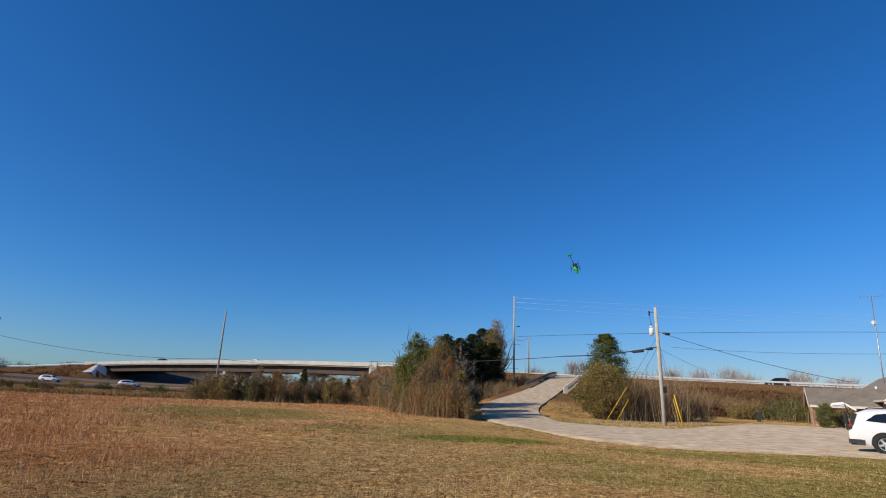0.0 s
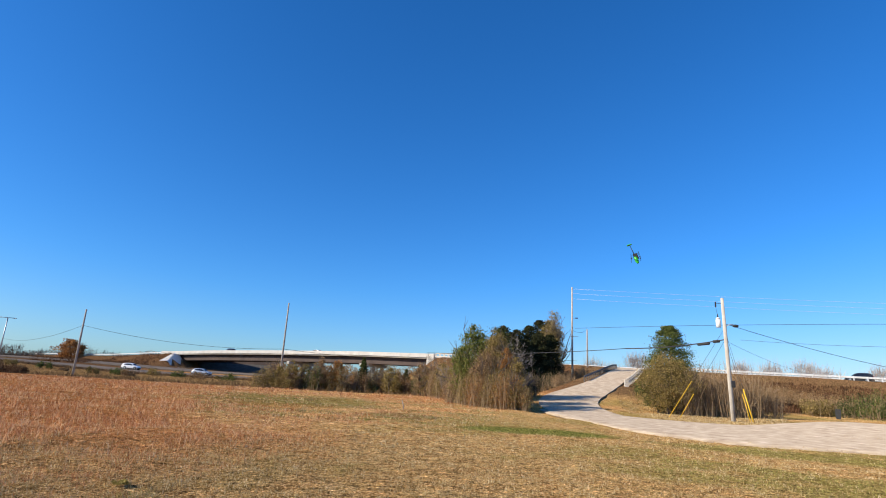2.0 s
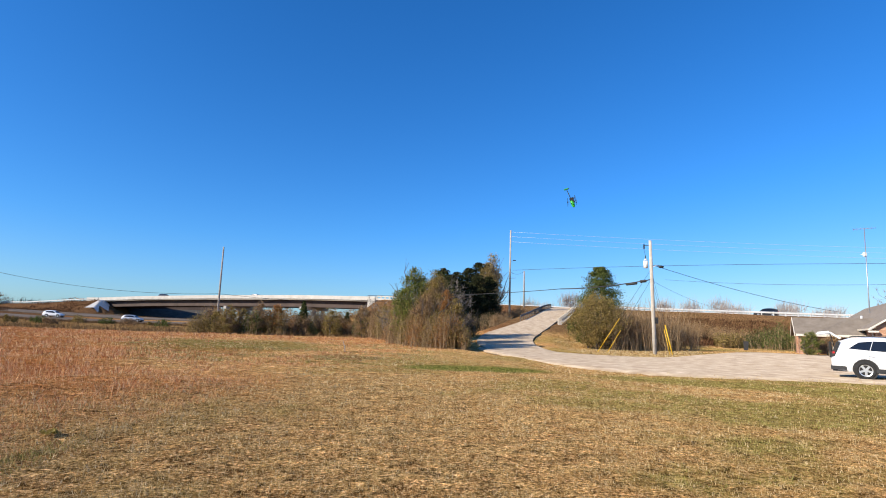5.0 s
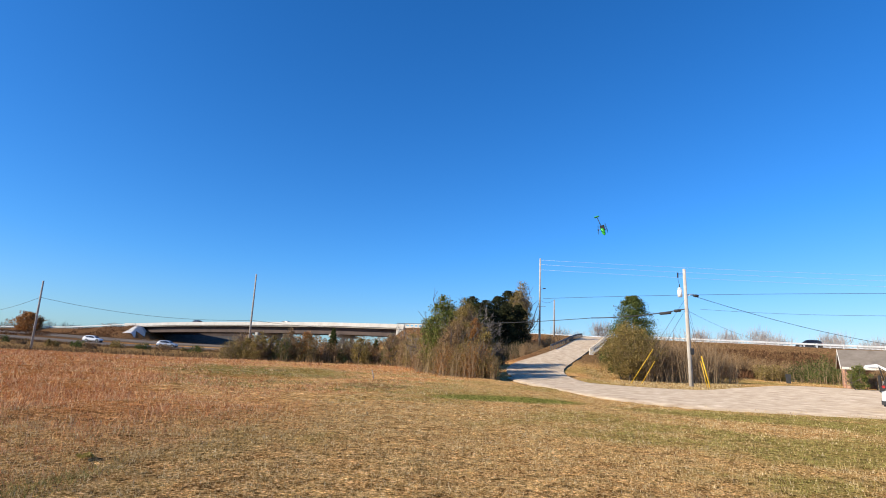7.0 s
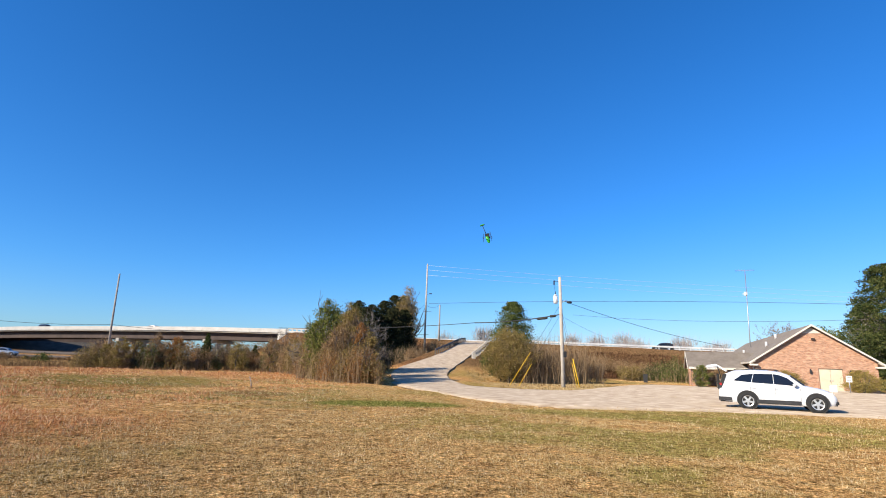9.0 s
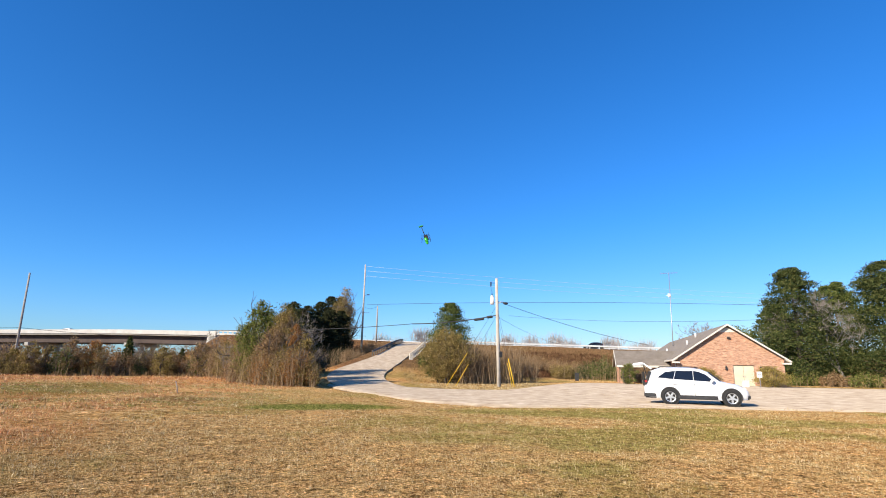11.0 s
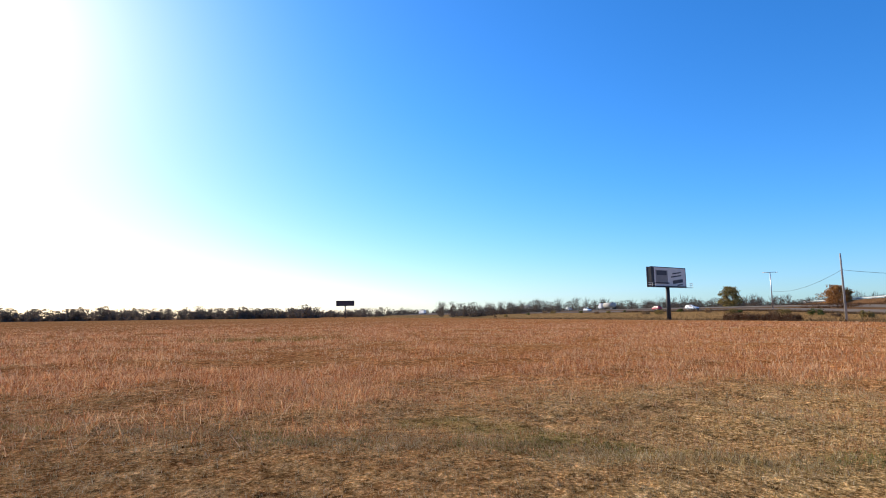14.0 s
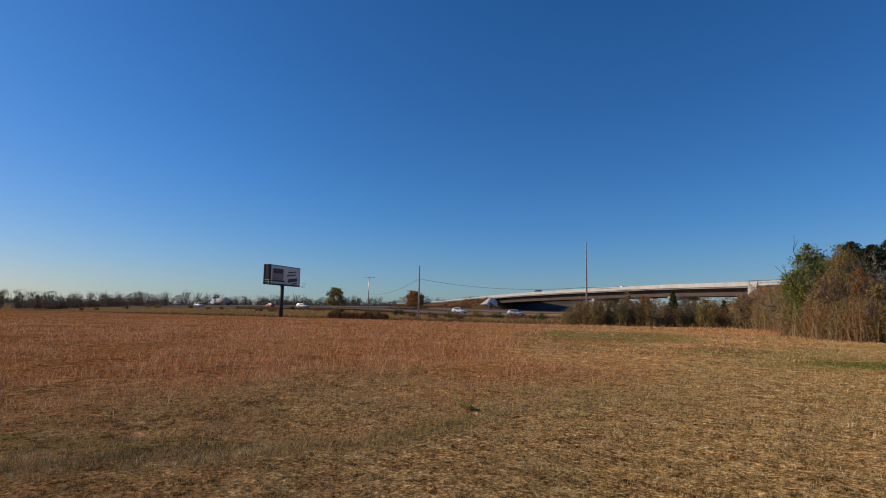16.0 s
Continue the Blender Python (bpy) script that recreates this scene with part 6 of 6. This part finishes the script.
def truck(at, turn, label, cab="car_white", load="car_white", length=14.0, tank=True):
    t = thing("semi_truck", at, label, "truck", turn=turn)
    bm = bmesh.new()
    box(bm, (length / 2 + 1.6, 0, 1.9), (2.2, 2.4, 2.6), 0.15)
    box(bm, (length / 2 + 3.3, 0, 1.35), (1.6, 2.1, 1.4), 0.2)
    part("cab", bm, cab, t, smooth=False)
    boxpart("windscreen", (length / 2 + 2.72, 0, 2.45), (0.06, 2.0, 0.8), "tinted_glass", t, 0.02)
    if tank:
        bm = bmesh.new()
        bmesh.ops.create_cone(bm, cap_ends=True, segments=20, radius1=1.15, radius2=1.15, depth=length - 1, matrix=Matrix.Translation((-0.5, 0, 2.3)) @ Matrix.Rotation(math.pi / 2, 4, "Y"))
        part("tank", bm, load, t, smooth=True)
    else:
        boxpart("trailer", (-0.5, 0, 2.55), (length, 2.5, 2.8), load, t, 0.05)
    boxpart("chassis", (0.8, 0, 0.95), (length + 3, 1.0, 0.25), "cladding", t, 0.03)
    for x in (length / 2 + 3.4, length / 2 + 0.6, -length / 2 + 0.6, -length / 2 + 1.8):
        for y in (-1.05, 1.05):
            wheel(t, x, y, 0.5, 0.3)


truck(cross_hwy(-58.2, 12.0), 183.0, "pale tanker truck on the highway", load="concrete", length=9.0)
truck(cross_hwy(-66.5, 12.0), 3.0, "pale box truck on the highway", tank=False, length=9, load="poster_white")
truck(cross_hwy(-77.2, -10.0), 183.0, "white box truck far along the highway", tank=False)


# ---- model helicopter in flight ----
def helicopter():
    at = up(14.1, 15.5, 13.5)
    across = Vector((math.cos(radians(14)), -math.sin(radians(14)), 0))
    nose = (across * 0.33 - Vector((0, 0, 0.94)) - bearing(14, 0.15)).normalized()
    crown = (-across - nose * nose.dot(-across)).normalized()
    turn = Matrix((nose, crown.cross(nose), crown)).transposed().to_4x4()
    t = tagged(new("model_helicopter"), "green and black radio-controlled model helicopter in flight", "model helicopter")
    t.matrix_world = Matrix.Translation(at) @ turn @ Matrix.Scale(0.83, 4)
    bm = bmesh.new()
    bmesh.ops.create_uvsphere(bm, u_segments=16, v_segments=10, radius=0.5)
    bmesh.ops.scale(bm, vec=(0.3, 0.1, 0.12), verts=bm.verts)
    for v in bm.verts:
        if v.co.x < 0:
            v.co.z += -0.12 * v.co.x
    bmesh.ops.translate(bm, vec=(0.1, 0, 0), verts=bm.verts)
    part("canopy", bm, "heli_green", t, "bright green canopy", True)
    boxpart("frame", (-0.02, 0, -0.02), (0.2, 0.06, 0.14), "heli_black", t, 0.01)
    tubepart("tail_boom", [(-0.05, 0, 0.0), (-0.48, 0, 0.02)], [0.014, 0.01], "heli_black", t, 8)
    boxpart("tail_fin", (-0.48, 0, 0.03), (0.06, 0.008, 0.15), "heli_green", t, 0.003)
    for s in (-1, 1):
        boxpart("tail_blade", (-0.47, 0.02, 0.02 + s * 0.05), (0.02, 0.004, 0.08), "heli_black", t, 0.001)
        boxpart("rotor_blade", (0.0, s * 0.19, 0.14), (0.035, 0.34, 0.006), "heli_black", t, 0.002)
        tubepart("skid", [(0.16, s * 0.09, -0.12), (0.1, s * 0.09, -0.14), (-0.14, s * 0.09, -0.14)], [0.006] * 3, "heli_black", t, 6)
        for x in (0.06, -0.08):
            tubepart("skid_strut", [(x, s * 0.03, -0.05), (x, s * 0.09, -0.14)], [0.005, 0.005], "heli_black", t, 5)
    tubepart("rotor_mast", [(0, 0, 0.05), (0, 0, 0.15)], [0.008, 0.008], "grey_steel", t, 8)
    boxpart("rotor_head", (0, 0, 0.14), (0.05, 0.09, 0.025), "heli_black", t, 0.006)


helicopter()


# ---- small things about the forecourt and field ----
def small_sign():
    b = placed(45.75, 56.5)
    t = thing("sign", b, "small white sign on a thin post before the building", "sign", turn=-40)
    tubepart("post", [(0, 0, -0.2), (0, 0, 1.5)], [0.03, 0.03], "grey_steel", t, 8)
    boxpart("sign_board", (0, -0.04, 1.2), (0.4, 0.02, 0.5), "white_trim", t, 0.005)
    for k in range(3):
        boxpart("print_bar", (0, -0.053, 1.34 - 0.13 * k), (0.28, 0.006, 0.045), "poster_grey", t)
    b = placed(44.6, 58)
    t = thing("meter_cabinet", b, "small white utility box by the brick wall", "utility box", turn=-30)
    boxpart("cabinet", (0, 0, 0.3), (0.5, 0.4, 0.6), "white_trim", t, 0.03)
    boxpart("cabinet_lid", (0, 0, 0.62), (0.56, 0.46, 0.06), "white_trim", t, 0.02)


small_sign()
b = placed(29.7, 74)
t = thing("waste_bin", b, "black wheeled waste bin at the edge of the forecourt", "waste bin", turn=-30)
bm = bmesh.new()
bmesh.ops.create_cone(bm, cap_ends=True, segments=4, radius1=0.3, radius2=0.4, depth=0.95, matrix=Matrix.Translation((0, 0, 0.5)) @ Matrix.Rotation(math.pi / 4, 4, "Z"))
part("bin_body", bm, "cladding", t)
boxpart("bin_lid", (0, 0, 1.0), (0.62, 0.64, 0.07), "cladding", t, 0.02)
b = placed(-9.0, 33)
t = thing("field_stake", b, "short leaning wooden stake in the hay field", "stake")
tubepart("stake", [(0, 0, -0.1), (-0.06, 0, 0.3), (-0.16, 0, 0.62)], [0.035, 0.03, 0.025], "wood_pole", t, 6)


b = placed(-33.7, 8.6)
broad_tree("weed_clump", b, 0.08, 0.2, "leaf_yellow", "dry yellow-green weed clump in the mown grass", 401, 260, 0.03, low=0.0, category="weed", trunk=False)
b = placed(-123.7, 5.45)
t = thing("paper_scrap", b, "small crumpled white scrap of paper on the lawn", "litter")
bm = bmesh.new()
bmesh.ops.create_icosphere(bm, subdivisions=2, radius=0.03)
for v in bm.verts:
    v.co *= 0.75 + 0.5 * noise.noise(v.co * 40)
    v.co.z = v.co.z * 0.5 + 0.05
part("paper", bm, "white_trim", t)


# ---- grass ----
def tufts(name, rng, az, d, n_each, hgt, width, lean, mat, label, spread=0.06, bent=True):
    """Blades in tufts: each blade a bent pair of tapering faces."""
    az, d = np.asarray(az), np.asarray(d)
    X, Y = d * np.sin(np.radians(az)), d * np.cos(np.radians(az))
    Z = height(X, Y)
    n = len(X) * n_each
    c = np.repeat(np.stack([X, Y, Z], 1), n_each, 0)
    hh = np.repeat(hgt, n_each) * rng.uniform(0.5, 1.15, n)
    ww = np.repeat(width, n_each)
    c[:, :2] += rng.normal(size=(n, 2)) * (spread * (0.5 + np.repeat(hgt, n_each) * 4))[:, None] * 0.5
    th = rng.uniform(0, 2 * math.pi, n)
    ln = rng.uniform(0.1, 1.0, n) * lean
    dx, dy = np.cos(th) * ln * hh, np.sin(th) * ln * hh
    ph = rng.uniform(0, math.pi, n)
    sx, sy = np.cos(ph) * ww / 2, np.sin(ph) * ww / 2
    z0, z1, z2 = c[:, 2] - 0.02, c[:, 2] + hh * 0.62, c[:, 2] + hh * np.clip(1 - 0.4 * ln, 0.08, 1)
    def pt(ax, ay, az_):
        return np.stack([c[:, 0] + ax, c[:, 1] + ay, az_], 1)
    a, b_ = pt(-sx, -sy, z0), pt(sx, sy, z0)
    e, f = pt(dx * 0.35 - sx * 0.7, dy * 0.35 - sy * 0.7, z1), pt(dx * 0.35 + sx * 0.7, dy * 0.35 + sy * 0.7, z1)
    g = pt(dx, dy, z2)
    if not bent:
        ob = part_mesh(name, soup(name, np.stack([a, b_, g], 1).reshape(-1, 3), 3), mat)
        return tagged(ob, label, "grass", kind="stuff")
    V = np.stack([a, b_, f, e, g], 1).reshape(-1, 3)
    i = np.arange(n) * 5
    me = bpy.data.meshes.new(name)
    me.vertices.add(len(V))
    me.vertices.foreach_set("co", V.astype(np.float32).ravel())
    loops = np.stack([i, i + 1, i + 2, i + 3, i + 3, i + 2, i + 4], 1).astype(np.int32)
    me.loops.add(loops.size)
    me.loops.foreach_set("vertex_index", loops.ravel())
    me.polygons.add(2 * n)
    st = (np.arange(n) * 7)[:, None] + np.array([0, 4])[None]
    me.polygons.foreach_set("loop_start", st.ravel().astype(np.int32))
    me.update(calc_edges=True)
    ob = part_mesh(name, me, mat)
    return tagged(ob, label, "grass", kind="stuff")


def scatter(rng, n, a0, a1, d0, d1, power=1.0):
    """Places spread over a sector, thinning with distance."""
    u = rng.uniform(0, 1, n)
    d = (d0 ** (2 - power) + u * (d1 ** (2 - power) - d0 ** (2 - power))) ** (1 / (2 - power)) if power != 2 else d0 * (d1 / d0) ** u
    return rng.uniform(a0, a1, n), d



def grow():
    rng = rnd(7)
    az, d = scatter(rng, 200000, -140, 72, 3.2, 46, 1.7)
    x, y = d * np.sin(np.radians(az)), d * np.cos(np.radians(az))
    f, g, b = zones(x, y)
    lawn = ((f < rng.uniform(0.2, 0.9, len(az))) | (d < np.interp(az, FIELD_AZ, FIELD_D) + rng.normal(size=len(az)))) & ((az < 3.2) | (d < np.interp(az, NEAR_AZ, NEAR_D) + 0.1))
    az, d, g = az[lawn], d[lawn], g[lawn]
    grown = fbm(d * np.sin(np.radians(az)), d * np.cos(np.radians(az)), 0.7, 9)
    some = grown > rng.uniform(0.15, 0.62, len(az))
    az, d, g = az[some], d[some], g[some]
    s = np.clip(d / 7, 0.8, 2.6)
    isg = g > rng.uniform(0.15, 0.9, len(g))
    for sel, nm, mat, lab in ((~isg, "lawn_grass", "lawn_blade", "short dry straw-coloured lawn grass"), (isg, "green_grass", "green_blade", "patches of short green lawn grass")):
        k = sel.sum()
        tufts(nm, rng, az[sel], d[sel], 4, 0.045 * s[sel] ** 0.4 * rng.uniform(0.4, 1.5, k), 0.0085 * s[sel] ** 0.95, 1.3, mat, lab, 0.14, False)
    # tall dry field grass
    az, d = scatter(rng, 85000, -140, 3.4, 5, 150, 1.5)
    x, y = d * np.sin(np.radians(az)), d * np.cos(np.radians(az))
    f, g, b = zones(x, y)
    clump = smooth((fbm(x * 1.6, y, 3.2, 2) - 0.36) / 0.22)
    dense = 0.12 + 0.88 * clump
    keep = (f * dense * (1 - 0.95 * g) * (1 - 0.15 * hay_cover(x, y)) > rng.uniform(0.15, 1.0, len(az))) & ((y < 70.5) | (x > -8))
    keep &= d > np.interp(az, FIELD_AZ, FIELD_D) + rng.normal(size=len(az)) * 1.2 - 1.0 + 3.0 * (fbm(x, y, 2.5, 21) - 0.5)
    mown = smooth((np.degrees(np.arctan2(x, y)) + 34) / 14) * smooth((62 - d) / 8)
    az, d, x, y, mown, clump = az[keep], d[keep], x[keep], y[keep], mown[keep], clump[keep]
    s = np.clip(d / 14, 0.8, 5)
    k = len(az)
    hgt = (0.09 + 0.27 * clump * fbm(x, y, 5.0, 6)) * rng.uniform(0.5, 1.4, k) * (1 - 0.4 * mown) * (1 - 0.45 * smooth((d - 50) / 40))
    tufts("field_grass", rng, az, d, 4, hgt, 0.012 * s ** 1.05, 2.2, "field_blade", "rust-coloured dry field grass", 0.2)
    tall = (rng.uniform(0, 1, k) < 0.22) & (mown < 0.5) & (clump > 0.5) & (d < 70)
    tufts("field_stalks", rng, az[tall], d[tall], 4, rng.uniform(0.25, 0.5, tall.sum()), 0.006 * s[tall] ** 1.1, 0.5, "field_blade", "tall upright rust-coloured grass stalks", 0.16)
    lit = (rng.uniform(0, 1, k) < 0.8) & (d < 60)
    tufts("straw_litter", rng, az[lit], d[lit] * rng.uniform(0.9, 1.0, lit.sum()), 3, 0.06 * s[lit] ** 0.5, 0.008 * s[lit] ** 1.0, 4.5, "straw", "pale flattened straw between the grass", 0.5)
    # ridge where the mower turned, and the rough stubble beyond it
    az = rng.uniform(-138, -28, 5200)
    d = np.interp(az, RIDGE_AZ, RIDGE_D) + rng.normal(size=len(az)) * 0.22 + 0.5 * (fbm(az * 0.2, az * 0, 1.0, 5) - 0.5)
    isg = fbm(az * 0.35, az * 0 + 4, 1.0, 15) > rng.uniform(0.4, 0.9, len(az))
    for sel, nm, mat, lab in ((isg, "ridge_grass", "green_blade", "longer green grass along the mown edge"), (~isg, "ridge_straw", "lawn_blade", "longer dry grass along the mown edge")):
        tufts(nm, rng, az[sel], d[sel], 6, rng.uniform(0.03, 0.085, sel.sum()), np.full(sel.sum(), 0.008), 1.4, mat, lab, 0.2, False)
    az, d = scatter(rng, 36000, -138, -18, 6, 22, 1.4)
    x, y = d * np.sin(np.radians(az)), d * np.cos(np.radians(az))
    past = d - np.interp(az, RIDGE_AZ, RIDGE_D)
    keep = (past > 0) & (past < 9) & (fbm(x, y, 1.5, 31) > rng.uniform(0.25, 0.65, len(az)))
    az, d = az[keep], d[keep]
    flat = rng.uniform(0, 1, len(az)) < 0.45
    s = np.clip(d / 9, 0.8, 2.4)
    tufts("stubble", rng, az[~flat], d[~flat], 4, rng.uniform(0.05, 0.13, (~flat).sum()), 0.008 * s[~flat], 1.2, "field_blade", "short rust-coloured stubble beyond the mown lawn", 0.18, False)
    tufts("stubble_straw", rng, az[flat], d[flat], 4, rng.uniform(0.04, 0.08, flat.sum()), 0.009 * s[flat], 3.2, "straw", "pale cut straw lying over the stubble", 0.3, False)
    # low heaps of cut grass lying in the greener part of the field
    az, d = scatter(rng, 12000, -29, 0, 23, 50, 1.3)
    x, y = d * np.sin(np.radians(az)), d * np.cos(np.radians(az))
    keep = fbm(x * 0.6, y, 2.2, 51) > rng.uniform(0.42, 0.6, len(az))
    az, d = az[keep], d[keep]
    old = rng.uniform(0, 1, len(az)) < 0.55
    tufts("cut_grass", rng, az[old], d[old], 5, rng.uniform(0.06, 0.16, old.sum()), np.full(old.sum(), 0.03), 1.8, "lawn_blade", "cut grass lying in low heaps on the field", 0.3, False)
    tufts("regrown_grass", rng, az[~old], d[~old], 5, rng.uniform(0.05, 0.12, (~old).sum()), np.full((~old).sum(), 0.028), 1.0, "green_blade", "olive regrowth between the heaps of cut grass", 0.3, False)
    # rough verge below the highway and on the banks
    az, d = scatter(rng, 15000, -75, 40, 60, 230, 1.3)
    x, y = d * np.sin(np.radians(az)), d * np.cos(np.radians(az))
    z = height(x, y)
    ramp_gap = np.min(np.hypot(x[:, None] - RAMP_C[None, ::2, 0], y[:, None] - RAMP_C[None, ::2, 1]), 1)
    e = np.abs(0.5 * x + y - 146) / 1.118
    h = np.abs(y - hwy_y(x))
    keep = ((z > 0.45) | ((y > 71) & (x < -8))) & (ramp_gap > 5.4) & (e > 7.5) & ((h > 18) | (x > 10))
    az, d = az[keep], d[keep]
    tufts("bank_grass", rng, az, d, 4, rng.uniform(0.25, 0.8, len(az)), np.full(len(az), 0.07), 0.6, "verge_blade", "rough brown grass on the road banks", 0.5)
    x = rng.uniform(-190, -14, 2600)
    y = hwy_y(x) - 19.5 + rng.normal(size=len(x)) * 1.0
    az, d = np.degrees(np.arctan2(x, y)), np.hypot(x, y)
    tufts("verge_scrub", rng, az, d, 6, rng.uniform(0.4, 0.9, len(az)), np.full(len(az), 0.08), 0.9, "verge_blade", "rough brown growth along the highway edge", 0.3)
    # brown scrub over the bank beyond the forecourt
    az, d = scatter(rng, 9000, 17, 42, 78, 122, 1.0)
    x, y = d * np.sin(np.radians(az)), d * np.cos(np.radians(az))
    ramp_gap = np.min(np.hypot(x[:, None] - RAMP_C[None, ::2, 0], y[:, None] - RAMP_C[None, ::2, 1]), 1)
    e = (0.5 * x + y - 146) / 1.118
    keep = (height(x, y) > 0.5) & (ramp_gap > 7) & (e < -11.5)
    az, d = az[keep], d[keep]
    tufts("bank_scrub", rng, az, d, 7, rng.uniform(0.25, 0.7, len(az)) * (1 + 0.8 * smooth((-18 - e[keep]) / 6)), np.full(len(az), 0.09), 1.4, "bank_leaf", "dense reddish-brown scrub on the overpass bank", 0.35)
    az, d = scatter(rng, 5000, -42, -27, 165, 260, 1.0)
    x, y = d * np.sin(np.radians(az)), d * np.cos(np.radians(az))
    e = (0.5 * x + y - 146) / 1.118
    keep = (x < BRIDGE[0] - 1) & (e < -8) & (height(x, y) > 2.2) & (wave(x, y, 4, 2) > -0.1)
    az, d = az[keep], d[keep]
    tufts("bank_scrub", rng, az, d, 7, rng.uniform(0.3, 0.9, len(az)), np.full(len(az), 0.14), 1.4, "bank_leaf", "low brown scrub on the bank beside the bridge", 0.5)
    az, d = scatter(rng, 2600, 9, 58, 24, 60, 1.0)
    x, y = d * np.sin(np.radians(az)), d * np.cos(np.radians(az))
    edge = d - np.interp(az, NEAR_AZ, NEAR_D)
    keep = (edge > 0) & ((rng.uniform(0, 1, len(az)) < np.exp(-edge / 0.7)) | (wave(x, y, 2.1, 4.0) + 0.5 * wave(x, y, 0.7, 1.0) > 0.75))
    az, d = az[keep], d[keep]
    tufts("forecourt_weeds", rng, az, d, 5, rng.uniform(0.08, 0.16, len(az)), np.full(len(az), 0.02), 1.6, "lawn_blade", "sparse dry weeds growing through the forecourt", 0.25)
    az, d = scatter(rng, 9000, 9, 26, 38, 62, 1.0)
    x, y = d * np.sin(np.radians(az)), d * np.cos(np.radians(az))
    far = np.interp(az, [9.5, 12.9, 17.6, 22.6, 25.5, 30], [53, 42.7, 40.3, 40.9, 47, 60])
    ramp_gap = np.min(np.hypot(x[:, None] - RAMP_C[None, :, 0], y[:, None] - RAMP_C[None, :, 1]), 1)
    keep = (d > far + 0.2) & (ramp_gap > 4.8)
    az, d = az[keep], d[keep]
    tufts("island_grass", rng, az, d, 4, rng.uniform(0.06, 0.14, len(az)), np.full(len(az), 0.03), 0.8, "lawn_blade", "short dry grass on the roadside slope", 0.2)


grow()


def verge_bushes():
    """Low bushes along the rough strip below the highway."""
    rng = rnd(77)
    k = 0
    for az in np.arange(-70, -22, 1.7):
        a = az + rng.uniform(-0.6, 0.6)
        d = (hwy_y(0) - 34 + rng.uniform(-6, 6)) / max(0.42, math.cos(radians(a)))
        h = rng.uniform(0.7, 1.8)
        leaf = ("leaf_brown", "leaf_olive", "leaf_cedar")[k % 3]
        brush("verge_bush", placed(a, d), h * 1.8, h * 1.4, h, leaf, "low %s bush on the rough highway verge" % ("brown", "olive", "dark green")[k % 3], 300 + k, 500, 0.16, 14, group="verge bushes")
        k += 1


verge_bushes()
for k in range(5):
    brush("dark_thicket", placed(-47.2 + 1.1 * k, 108 - 1.5 * k), 3.0, 2.0, 1.5 + 0.3 * math.sin(3 * k), "bank_leaf", "low dark brown thicket on the highway verge", 350 + k, 1400, 0.1, 40, group="verge thicket")
